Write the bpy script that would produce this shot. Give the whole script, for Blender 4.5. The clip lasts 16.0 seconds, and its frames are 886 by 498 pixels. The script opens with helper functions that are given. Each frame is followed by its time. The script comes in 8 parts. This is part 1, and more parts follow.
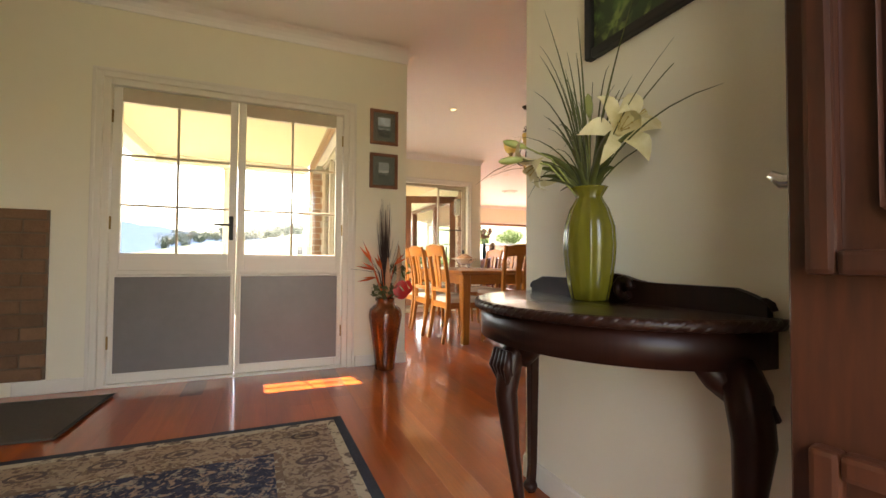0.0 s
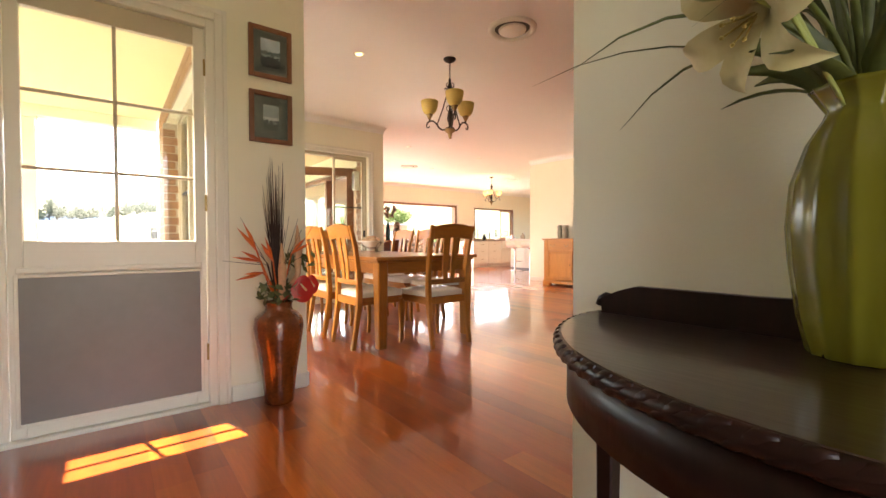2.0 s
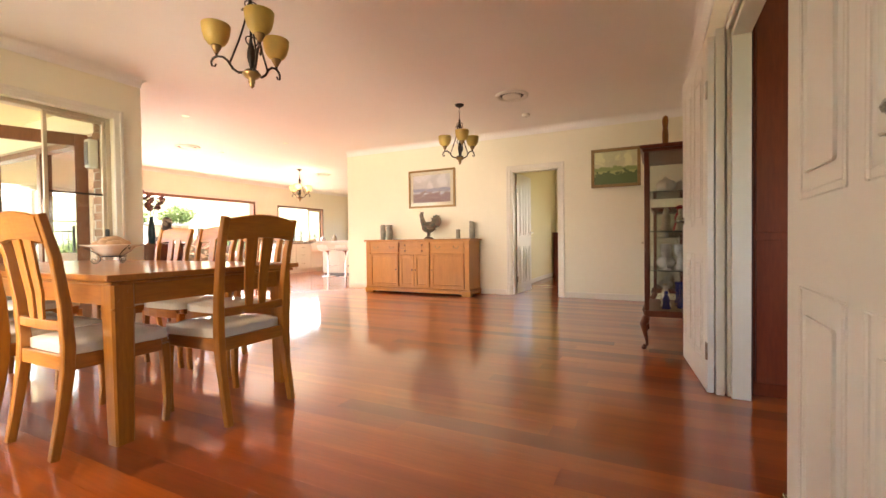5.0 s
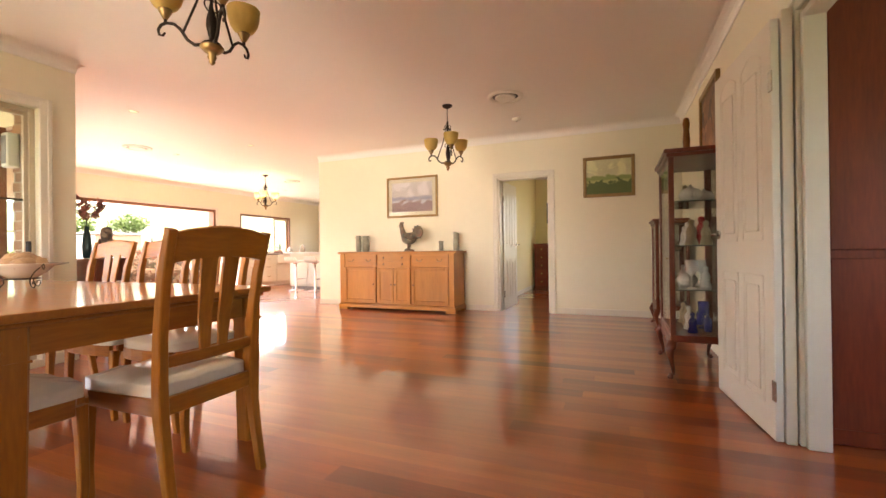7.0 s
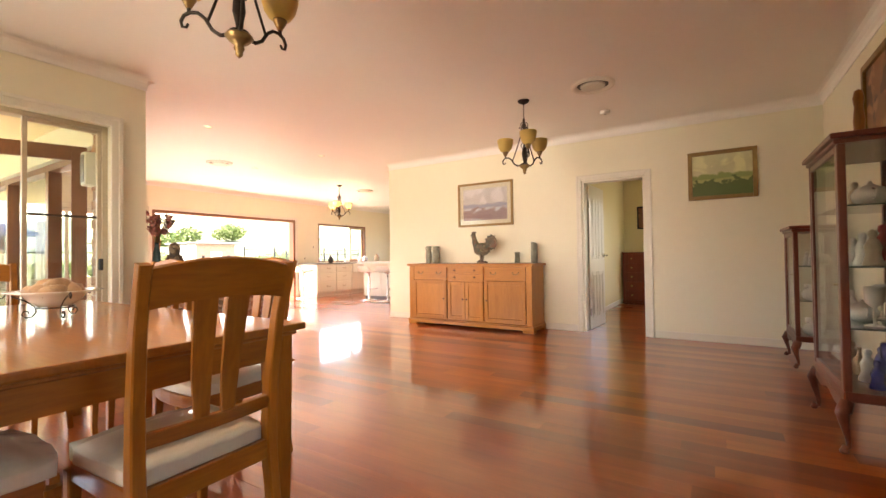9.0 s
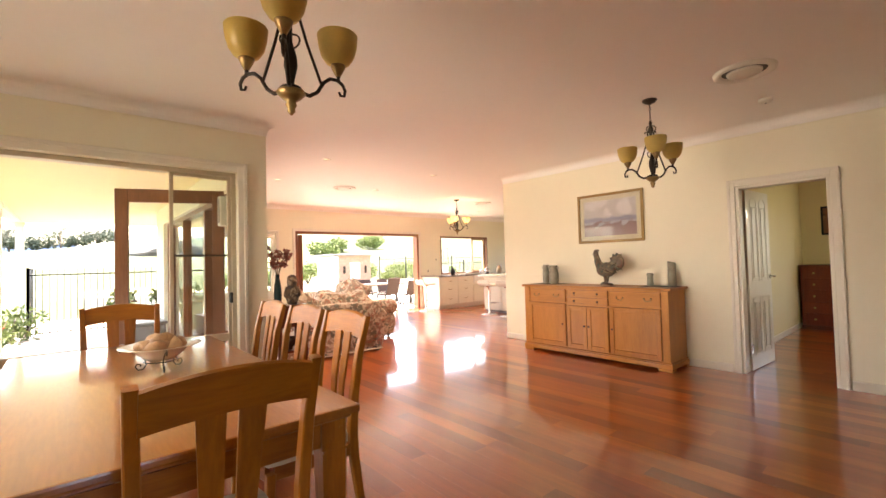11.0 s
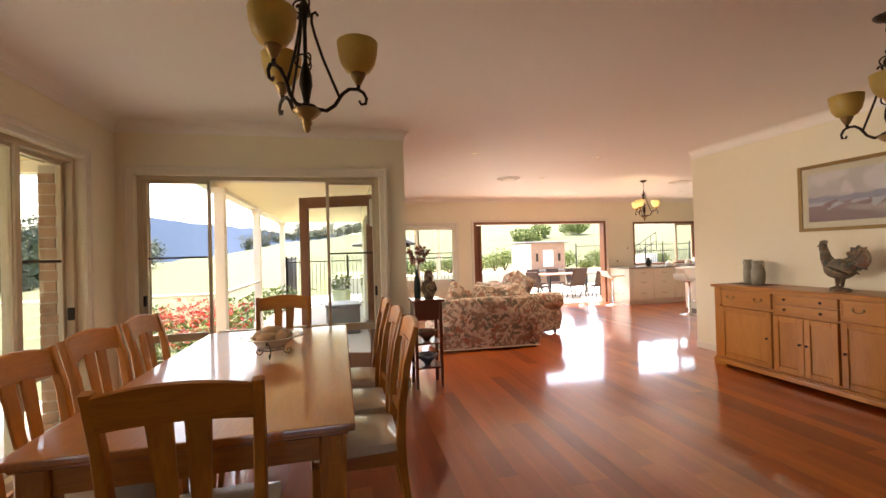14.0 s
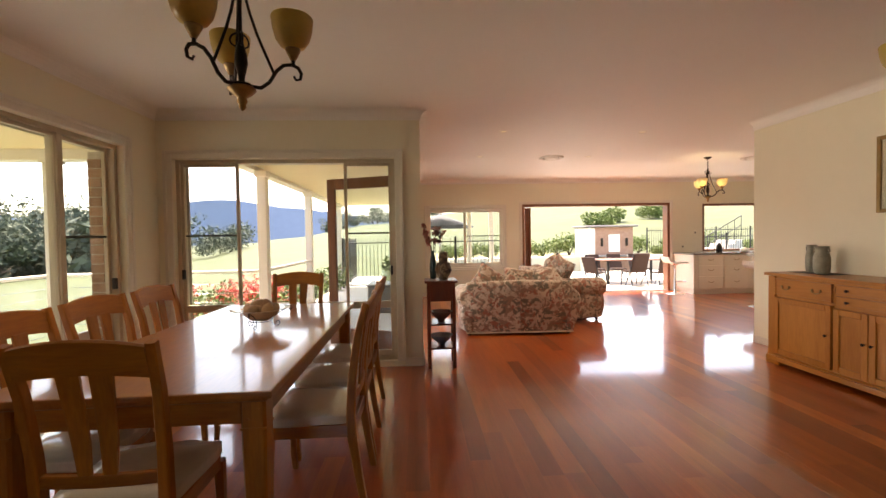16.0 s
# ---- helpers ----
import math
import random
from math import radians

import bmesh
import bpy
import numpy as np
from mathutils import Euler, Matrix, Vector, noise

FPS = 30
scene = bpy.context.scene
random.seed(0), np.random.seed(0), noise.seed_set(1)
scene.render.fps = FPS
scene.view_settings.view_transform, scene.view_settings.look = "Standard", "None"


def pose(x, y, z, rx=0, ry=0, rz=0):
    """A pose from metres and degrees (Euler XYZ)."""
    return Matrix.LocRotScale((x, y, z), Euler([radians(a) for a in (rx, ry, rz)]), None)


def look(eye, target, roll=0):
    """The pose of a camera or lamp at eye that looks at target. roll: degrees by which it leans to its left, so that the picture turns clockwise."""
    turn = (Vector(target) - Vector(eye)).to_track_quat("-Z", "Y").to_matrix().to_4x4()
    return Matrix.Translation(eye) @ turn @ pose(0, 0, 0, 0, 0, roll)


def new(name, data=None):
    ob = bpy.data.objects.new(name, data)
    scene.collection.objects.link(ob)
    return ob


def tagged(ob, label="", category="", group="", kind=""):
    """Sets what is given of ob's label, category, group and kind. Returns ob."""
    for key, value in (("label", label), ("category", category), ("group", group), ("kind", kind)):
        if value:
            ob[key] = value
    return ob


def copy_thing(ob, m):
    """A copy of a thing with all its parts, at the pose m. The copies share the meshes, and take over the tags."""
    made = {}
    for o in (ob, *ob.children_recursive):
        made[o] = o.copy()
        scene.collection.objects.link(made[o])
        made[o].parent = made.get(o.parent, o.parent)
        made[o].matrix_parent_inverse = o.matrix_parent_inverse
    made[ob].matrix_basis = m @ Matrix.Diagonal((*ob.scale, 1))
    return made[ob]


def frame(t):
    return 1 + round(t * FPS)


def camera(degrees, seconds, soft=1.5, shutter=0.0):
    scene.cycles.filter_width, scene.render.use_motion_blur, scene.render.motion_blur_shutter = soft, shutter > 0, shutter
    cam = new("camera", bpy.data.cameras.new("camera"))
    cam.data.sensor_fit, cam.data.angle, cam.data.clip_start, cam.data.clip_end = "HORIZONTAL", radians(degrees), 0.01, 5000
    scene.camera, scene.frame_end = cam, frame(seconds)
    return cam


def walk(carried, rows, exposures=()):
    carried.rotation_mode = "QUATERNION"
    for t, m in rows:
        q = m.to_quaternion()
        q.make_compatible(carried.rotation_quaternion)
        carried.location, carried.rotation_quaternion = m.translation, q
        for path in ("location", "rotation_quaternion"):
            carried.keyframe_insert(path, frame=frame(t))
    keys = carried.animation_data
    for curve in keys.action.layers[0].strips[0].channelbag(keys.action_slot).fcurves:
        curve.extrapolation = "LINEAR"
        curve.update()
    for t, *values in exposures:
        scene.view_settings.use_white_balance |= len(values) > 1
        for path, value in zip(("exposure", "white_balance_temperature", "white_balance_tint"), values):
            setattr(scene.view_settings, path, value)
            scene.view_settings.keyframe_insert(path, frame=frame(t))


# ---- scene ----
cam = camera(92.0, 16.0)
PATH = [
    (0, (1.135, 1.206, 0.876), (1.905, 3.051, 0.931), 0.4),
    (0.5, (1.163, 1.399, 0.89), (2.052, 3.19, 0.938), 0.1),
    (1, (1.181, 1.666, 0.904), (2.19, 3.393, 0.925), 0.1),
    (1.5, (1.226, 1.904, 0.908), (2.332, 3.57, 0.898), 0.1),
    (2, (1.303, 2.124, 0.911), (2.53, 3.704, 0.871), -0.2),
    (2.5, (1.408, 2.32, 0.896), (2.75, 3.802, 0.833), -0.5),
    (3, (1.523, 2.537, 0.91), (3.002, 3.881, 0.828), -0.6),
    (3.5, (1.666, 2.67, 0.905), (3.259, 3.875, 0.822), -0.7),
    (4, (1.824, 2.849, 0.901), (3.523, 3.903, 0.834), -0.9),
    (4.5, (1.933, 2.986, 0.913), (3.69, 3.939, 0.86), -0.8),
    (5, (2.013, 3.098, 0.905), (3.804, 3.988, 0.868), -0.7),
    (7.3, (2.452, 3.547, 0.953), (4.307, 4.296, 0.96), -0.7),
    (7.5, (2.5, 3.541, 0.946), (4.347, 4.308, 0.96), -0.7),
    (8, (2.629, 3.614, 0.974), (4.443, 4.455, 0.997), -0.7),
    (8.5, (2.767, 3.665, 1.003), (4.526, 4.616, 1.031), -0.7),
    (9, (2.887, 3.74, 1.046), (4.58, 4.804, 1.082), -0.8),
    (9.2, (2.919, 3.764, 1.054), (4.584, 4.871, 1.097), -0.8),
    (11.5, (3.446, 3.751, 1.367), (4.611, 5.376, 1.426), -1.8),
    (12, (3.574, 3.707, 1.394), (4.597, 5.424, 1.454), -2.0),
    (12.5, (3.692, 3.675, 1.398), (4.575, 5.469, 1.458), -2.0),
    (13, (3.825, 3.642, 1.4), (4.548, 5.506, 1.452), -1.9),
    (13.5, (3.951, 3.627, 1.402), (4.538, 5.538, 1.44), -1.9),
    (14, (4.111, 3.589, 1.399), (4.557, 5.538, 1.416), -1.6),
    (14.5, (4.249, 3.581, 1.376), (4.586, 5.552, 1.382), -1.6),
    (15, (4.402, 3.563, 1.374), (4.631, 5.55, 1.359), -1.5),
    (15.5, (4.55, 3.545, 1.356), (4.703, 5.539, 1.326), -1.3),
    (16, (4.709, 3.554, 1.353), (4.823, 5.55, 1.302), -1.0),
]
SKY, SUN, SPOT = 0.15, 2.4, 16.0
# seconds, stops, kelvin, tint
EXPOSURES = [(0.0, 3.9, 8200, 18), (1.0, 3.92, 8200, 18), (2.0, 4.08, 8200, 18), (3.5, 4.26, 8200, 18), (5.0, 4.22, 8200, 18), (7.5, 4.17, 8200, 18), (9.0, 4.07, 8200, 18), (11.5, 3.68, 8200, 18), (14.5, 2.96, 8200, 18), (16.0, 2.75, 8200, 18)]
walk(cam, [(t, look(e, a, r)) for t, e, a, r in PATH], EXPOSURES)

# ---- light ----
SUN_ELEVATION, SUN_AZIMUTH = 70.0, 346.0
world = bpy.data.worlds.new("sky")
scene.world = world
world.use_nodes = True
_nt = world.node_tree
_nt.nodes.clear()
_sky = _nt.nodes.new("ShaderNodeTexSky")
_sky.sky_type, _sky.sun_disc = "NISHITA", False
_sky.sun_elevation, _sky.sun_rotation = radians(SUN_ELEVATION), radians(SUN_AZIMUTH)
_sky.air_density, _sky.dust_density, _sky.ozone_density = 1.0, 2.5, 1.0
_bg = _nt.nodes.new("ShaderNodeBackground")
_bg.inputs["Strength"].default_value = SKY
_wo = _nt.nodes.new("ShaderNodeOutputWorld")
_nt.links.new(_sky.outputs[0], _bg.inputs[0])
_nt.links.new(_bg.outputs[0], _wo.inputs[0])
sun = new("sun", bpy.data.lights.new("sun", "SUN"))
sun.data.energy, sun.data.angle, sun.data.color = SUN, radians(0.5), (1.0, 0.95, 0.86)
_el, _az = radians(SUN_ELEVATION), radians(SUN_AZIMUTH)
_from = Vector((math.sin(_az) * math.cos(_el), math.cos(_az) * math.cos(_el), math.sin(_el)))
sun.matrix_world = look(_from * 60, (0, 0, 0))


def opening_light(name, at, aim, w, h, watts, spread=180.0):
    """An area lamp added in an opening to stand in for sky light."""
    l = new(name, bpy.data.lights.new(name, "AREA"))
    l.data.shape, l.data.size, l.data.size_y = "RECTANGLE", w, h
    l.data.energy, l.data.color, l.data.spread = watts, (1.0, 0.96, 0.90), radians(spread)
    l.matrix_world = look(at, aim)


opening_light("sky_through_living_doors", (4.70, 10.72, 0.95), (9.0, 10.72, 0.95), 4.1, 1.6, 2.4, 130.0)
# added lamp, spread kept narrow to brighten the sideboard wall opposite
opening_light("sky_through_dining_window", (2.075, 6.42, 1.20), (8.0, 6.42, 1.20), 2.15, 1.95, 2.0, 56.0)
opening_light("sky_through_front_door", (1.375, 0.45, 1.05), (1.375, 4.0, 1.05), 1.15, 2.0, 0.9)
# fill lamp at an unseen, added window, to brighten the bedroom
opening_light("added_bedroom_fill", (13.27, 3.1, 1.45), (9.0, 3.1, 1.45), 1.5, 1.4, 0.7)

# ---- materials ----


def mat(name, base, rough=0.5, metal=0.0, vary=0.08, scale=6.0, bump=0.0, bump_scale=60.0, spec=0.5, coat=0.0, tint=None,
        stretch=(1, 1, 1), islands=False, per_object=0.0, trans=0.0, ior=1.45, sheen=0.0, fine=0.5, rough_vary=0.06):
    """A principled material with two scales of colour variation, roughness variation and bump."""
    m = bpy.data.materials.new(name)
    m.use_nodes = True
    nt = m.node_tree
    b = nt.nodes["Principled BSDF"]
    b.inputs["Roughness"].default_value = rough
    b.inputs["Metallic"].default_value = metal
    b.inputs["Specular IOR Level"].default_value = spec
    b.inputs["Coat Weight"].default_value = coat
    b.inputs["Coat Roughness"].default_value = 0.09
    b.inputs["Transmission Weight"].default_value = trans
    b.inputs["IOR"].default_value = ior
    b.inputs["Sheen Weight"].default_value = sheen
    tc = nt.nodes.new("ShaderNodeTexCoord")
    mp = nt.nodes.new("ShaderNodeMapping")
    mp.inputs["Scale"].default_value = stretch
    nt.links.new(tc.outputs["Object"], mp.inputs[0])
    n1 = nt.nodes.new("ShaderNodeTexNoise")
    n1.inputs["Scale"].default_value, n1.inputs["Detail"].default_value = scale, 5
    n2 = nt.nodes.new("ShaderNodeTexNoise")
    n2.inputs["Scale"].default_value, n2.inputs["Detail"].default_value = scale * 7, 3
    nt.links.new(mp.outputs[0], n1.inputs[0])
    nt.links.new(mp.outputs[0], n2.inputs[0])
    add = nt.nodes.new("ShaderNodeMath")
    add.operation = "MULTIPLY_ADD"
    add.inputs[1].default_value = fine
    nt.links.new(n2.outputs[0], add.inputs[0])
    nt.links.new(n1.outputs[0], add.inputs[2])
    fac = add.outputs[0]
    if per_object or islands:
        if islands:
            oi = nt.nodes.new("ShaderNodeNewGeometry")
            src = oi.outputs["Random Per Island"]
        else:
            oi = nt.nodes.new("ShaderNodeObjectInfo")
            src = oi.outputs["Random"]
        a2 = nt.nodes.new("ShaderNodeMath")
        a2.operation = "MULTIPLY_ADD"
        a2.inputs[1].default_value = per_object or 0.5
        nt.links.new(src, a2.inputs[0])
        nt.links.new(fac, a2.inputs[2])
        fac = a2.outputs[0]
    top = 0.5 + 0.5 * fine + (per_object or (0.5 if islands else 0)) * 0.5
    rng = nt.nodes.new("ShaderNodeMapRange")
    rng.inputs["From Min"].default_value, rng.inputs["From Max"].default_value = top - 0.45, top + 0.45
    nt.links.new(fac, rng.inputs[0])
    mix = nt.nodes.new("ShaderNodeMix")
    mix.data_type = "RGBA"
    c = Vector(base)
    lo = c * (1 - vary)
    hi = Vector(tint) if tint else c * (1 + vary)
    mix.inputs["A"].default_value = (*[max(0, v) for v in lo], 1)
    mix.inputs["B"].default_value = (*[min(1, v) for v in hi], 1)
    nt.links.new(rng.outputs[0], mix.inputs["Factor"])
    nt.links.new(mix.outputs["Result"], b.inputs["Base Color"])
    if rough_vary:
        rr = nt.nodes.new("ShaderNodeMapRange")
        rr.inputs["To Min"].default_value, rr.inputs["To Max"].default_value = max(0, rough - rough_vary), min(1, rough + rough_vary)
        nt.links.new(n1.outputs[0], rr.inputs[0])
        nt.links.new(rr.outputs[0], b.inputs["Roughness"])
    if bump:
        n3 = nt.nodes.new("ShaderNodeTexNoise")
        n3.inputs["Scale"].default_value, n3.inputs["Detail"].default_value = bump_scale, 4
        nt.links.new(mp.outputs[0], n3.inputs[0])
        bp = nt.nodes.new("ShaderNodeBump")
        bp.inputs["Strength"].default_value, bp.inputs["Distance"].default_value = bump, 0.01
        nt.links.new(n3.outputs[0], bp.inputs["Height"])
        nt.links.new(bp.outputs[0], b.inputs["Normal"])
    return m


def wood(name, dark, light, rough=0.35, coat=0.3, along="z", scale=3.0, per_object=0.35, islands=False, bump=0.05):
    s = {"x": (0.12, 1, 1), "y": (1, 0.12, 1), "z": (1, 1, 0.12)}[along]
    return mat(name, dark, rough, vary=0.0, tint=light, scale=scale * 4, stretch=s, coat=coat, per_object=per_object, islands=islands,
               bump=bump, bump_scale=90, fine=0.8)


WALL = mat("cream_wall_paint", (0.85, 0.805, 0.645), 0.55, vary=0.03, scale=1.5, bump=0.06, bump_scale=140)
CEIL = mat("white_ceiling_paint", (0.88, 0.855, 0.81), 0.6, vary=0.02, scale=1.2, bump=0.04, bump_scale=120)
TRIM = mat("cream_gloss_trim", (0.80, 0.76, 0.66), 0.37, vary=0.03, scale=5, bump=0.02)
WHITE = mat("white_door_paint", (0.80, 0.77, 0.69), 0.38, vary=0.03, scale=4, bump=0.03)
BEIGE = mat("beige_powder_coat", (0.56, 0.47, 0.34), 0.4, vary=0.05, scale=9, bump=0.02)
BRONZE_RAIL = mat("dark_bronze_aluminium", (0.06, 0.045, 0.035), 0.4, metal=0.6, vary=0.1)
GREYPANEL = mat("grey_door_panel", (0.21, 0.195, 0.185), 0.36, vary=0.12, scale=3, bump=0.02)


def floor_wood(name, islands):
    """Polished boards: each board its own tone, fine grain along y, a lacquer with faint waves."""
    m = bpy.data.materials.new(name)
    m.use_nodes = True
    nt = m.node_tree
    b = nt.nodes["Principled BSDF"]
    geo = nt.nodes.new("ShaderNodeNewGeometry")
    if islands:
        src = geo.outputs["Random Per Island"]
    else:
        src = nt.nodes.new("ShaderNodeObjectInfo").outputs["Random"]
    ramp = nt.nodes.new("ShaderNodeValToRGB")
    els = ramp.color_ramp.elements
    els[0].position, els[0].color = 0.0, (0.22, 0.038, 0.006, 1)
    els[1].position, els[1].color = 1.0, (0.52, 0.128, 0.019, 1)
    for p, c in ((0.07, (0.27, 0.047, 0.007, 1)), (0.20, (0.355, 0.064, 0.009, 1)), (0.55, (0.40, 0.076, 0.010, 1)), (0.85, (0.47, 0.100, 0.013, 1))):
        e = els.new(p)
        e.color = c
    nt.links.new(src, ramp.inputs[0])

    def grain(scale, stretch, detail):
        mp = nt.nodes.new("ShaderNodeMapping")
        mp.inputs["Scale"].default_value = stretch
        nt.links.new(geo.outputs["Position"], mp.inputs[0])
        n = nt.nodes.new("ShaderNodeTexNoise")
        n.inputs["Scale"].default_value, n.inputs["Detail"].default_value = scale, detail
        nt.links.new(mp.outputs[0], n.inputs[0])
        return n.outputs[0]
    g1, g2 = grain(14, (1, 0.07, 1), 4), grain(90, (1, 0.05, 1), 3)
    add = nt.nodes.new("ShaderNodeMath")
    add.operation, add.inputs[1].default_value = "MULTIPLY_ADD", 0.6
    nt.links.new(g2, add.inputs[0])
    nt.links.new(g1, add.inputs[2])
    rg = nt.nodes.new("ShaderNodeMapRange")
    rg.inputs["From Min"].default_value, rg.inputs["From Max"].default_value = 0.45, 1.15
    rg.inputs["To Min"].default_value, rg.inputs["To Max"].default_value = 0.74, 1.22
    nt.links.new(add.outputs[0], rg.inputs[0])
    mul = nt.nodes.new("ShaderNodeVectorMath")
    mul.operation = "SCALE"
    nt.links.new(ramp.outputs[0], mul.inputs[0])
    nt.links.new(rg.outputs[0], mul.inputs["Scale"])
    nt.links.new(mul.outputs[0], b.inputs["Base Color"])
    rr = nt.nodes.new("ShaderNodeMapRange")
    rr.inputs["To Min"].default_value, rr.inputs["To Max"].default_value = 0.285, 0.34
    nt.links.new(grain(1.3, (1, 1, 1), 3), rr.inputs[0])
    nt.links.new(rr.outputs[0], b.inputs["Roughness"])
    b.inputs["Coat Weight"].default_value, b.inputs["Coat Roughness"].default_value = 1.0, 0.075
    b.inputs["Specular IOR Level"].default_value = 0.4
    bp = nt.nodes.new("ShaderNodeBump")
    bp.inputs["Strength"].default_value, bp.inputs["Distance"].default_value = 0.025, 0.004
    nt.links.new(grain(9, (1, 0.25, 1), 2), bp.inputs["Height"])
    nt.links.new(bp.outputs[0], b.inputs["Normal"])
    nt.links.new(bp.outputs[0], b.inputs["Coat Normal"])
    return m


FLOORWOOD = floor_wood("polished_red_hardwood", False)
FLOORREST = floor_wood("polished_red_hardwood_joined", True)
GAP = mat("dark_board_joint", (0.085, 0.022, 0.007), 0.4)
PINE = wood("honey_timber", (0.205, 0.062, 0.006), (0.45, 0.158, 0.017), rough=0.38, coat=0.06)
PINE_X = wood("honey_timber_crosswise", (0.205, 0.062, 0.006), (0.45, 0.158, 0.017), rough=0.38, coat=0.06, along="x")
PINE_Y = wood("honey_timber_lengthwise", (0.22, 0.066, 0.008), (0.40, 0.140, 0.021), rough=0.35, coat=0.7, along="y")
OAK = wood("light_oak", (0.41, 0.145, 0.021), (0.60, 0.250, 0.048), rough=0.4, coat=0.15, along="z")
OAK_Y = wood("light_oak_lengthwise", (0.41, 0.145, 0.021), (0.60, 0.250, 0.048), rough=0.35, coat=0.2, along="y")
MAHOG = wood("dark_mahogany", (0.010, 0.0035, 0.0025), (0.030, 0.008, 0.004), rough=0.4, coat=0.06)
MAHOG.node_tree.nodes["Principled BSDF"].inputs["Specular IOR Level"].default_value = 0.28
MAHOG_TOP = wood("polished_dark_mahogany", (0.010, 0.0035, 0.0025), (0.040, 0.011, 0.005), rough=0.35, coat=0.8, along="y")
CHERRY = wood("red_mahogany", (0.095, 0.016, 0.006), (0.21, 0.042, 0.015), rough=0.35, coat=0.5)
# CHERRY brightened, putting the light on study cupboard and dresser into the colour
CUPBOARD = wood("light_lifted_red_mahogany", (0.13, 0.017, 0.006), (0.26, 0.042, 0.013), rough=0.36, coat=0.4)
CEDAR = wood("red_brown_door_timber", (0.026, 0.009, 0.005), (0.10, 0.028, 0.012), rough=0.37, coat=0.3)
MERANTI = wood("brown_frame_timber", (0.16, 0.06, 0.028), (0.28, 0.115, 0.055), rough=0.4, coat=0.2)
SEATCLOTH = mat("plastic_covered_cream_seat", (0.60, 0.53, 0.42), 0.36, vary=0.08, scale=9, bump=0.25, bump_scale=25, coat=0.8)
IRON = mat("dark_bronze_iron", (0.035, 0.026, 0.02), 0.45, metal=0.7, vary=0.3, scale=20, bump=0.15)
GOLDIRON = mat("antique_gold_metal", (0.30, 0.19, 0.08), 0.4, metal=0.7, vary=0.3, scale=25, bump=0.15)
STEEL = mat("satin_steel", (0.62, 0.60, 0.57), 0.25, metal=1.0, vary=0.06, scale=20)
CHROME = mat("chrome", (0.8, 0.8, 0.8), 0.08, metal=1.0, vary=0.02)
BRASS = mat("aged_brass", (0.34, 0.24, 0.10), 0.35, metal=0.9, vary=0.2)
BLACK = mat("black_metal", (0.02, 0.02, 0.02), 0.45, metal=0.3, vary=0.2)
BRICK = mat("red_brown_brick", (0.215, 0.118, 0.066), 0.85, vary=0.25, scale=8, bump=0.5, bump_scale=90, per_object=0.7)
BRICKJ = mat("red_brown_brick_joined", (0.36, 0.20, 0.12), 0.85, vary=0.25, scale=8, bump=0.5, bump_scale=90, islands=True)
MORTAR = mat("sandy_mortar", (0.50, 0.43, 0.34), 0.9, vary=0.15, scale=20, bump=0.4, bump_scale=150)
CONCRETE = mat("pale_terrace_paving", (0.55, 0.53, 0.49), 0.75, vary=0.08, scale=1.5, bump=0.15, bump_scale=40)
RENDERED = mat("cream_render", (0.72, 0.64, 0.50), 0.7, vary=0.05, scale=3, bump=0.1)
SOFFIT = mat("cream_veranda_lining", (0.80, 0.66, 0.38), 0.6, vary=0.04, scale=3)
WHITEPOST = mat("white_painted_post", (0.80, 0.74, 0.62), 0.45, vary=0.04, scale=5)


def glass_mat(name, tint=(1, 1, 1), rough=0.0):
    m = bpy.data.materials.new(name)
    m.use_nodes = True
    nt = m.node_tree
    nt.nodes.clear()
    o = nt.nodes.new("ShaderNodeOutputMaterial")
    t = nt.nodes.new("ShaderNodeBsdfTransparent")
    t.inputs[0].default_value = (*tint, 1)
    g = nt.nodes.new("ShaderNodeBsdfGlossy")
    g.inputs["Roughness"].default_value = rough
    lw = nt.nodes.new("ShaderNodeLayerWeight")
    lw.inputs[0].default_value = 0.5
    pw = nt.nodes.new("ShaderNodeMath")
    pw.operation, pw.inputs[1].default_value = "POWER", 4.0
    nt.links.new(lw.outputs["Facing"], pw.inputs[0])
    f = nt.nodes.new("ShaderNodeMath")
    f.operation, f.inputs[1].default_value, f.inputs[2].default_value = "MULTIPLY_ADD", 0.75, 0.03
    nt.links.new(pw.outputs[0], f.inputs[0])
    x = nt.nodes.new("ShaderNodeMixShader")
    nt.links.new(f.outputs[0], x.inputs[0])
    nt.links.new(t.outputs[0], x.inputs[1])
    nt.links.new(g.outputs[0], x.inputs[2])
    nt.links.new(x.outputs[0], o.inputs[0])
    return m


GLASS = glass_mat("clear_window_glass", (0.94, 0.96, 0.95))
CABGLASS = glass_mat("clear_cabinet_glass", (0.95, 0.96, 0.95))


def shade_mat(name, base, glow):
    m = mat(name, base, 0.35, vary=0.12, scale=14, coat=0.3)
    b = m.node_tree.nodes["Principled BSDF"]
    b.inputs["Emission Color"].default_value = (1.0, 0.84, 0.40, 1)
    b.inputs["Emission Strength"].default_value = glow
    return m


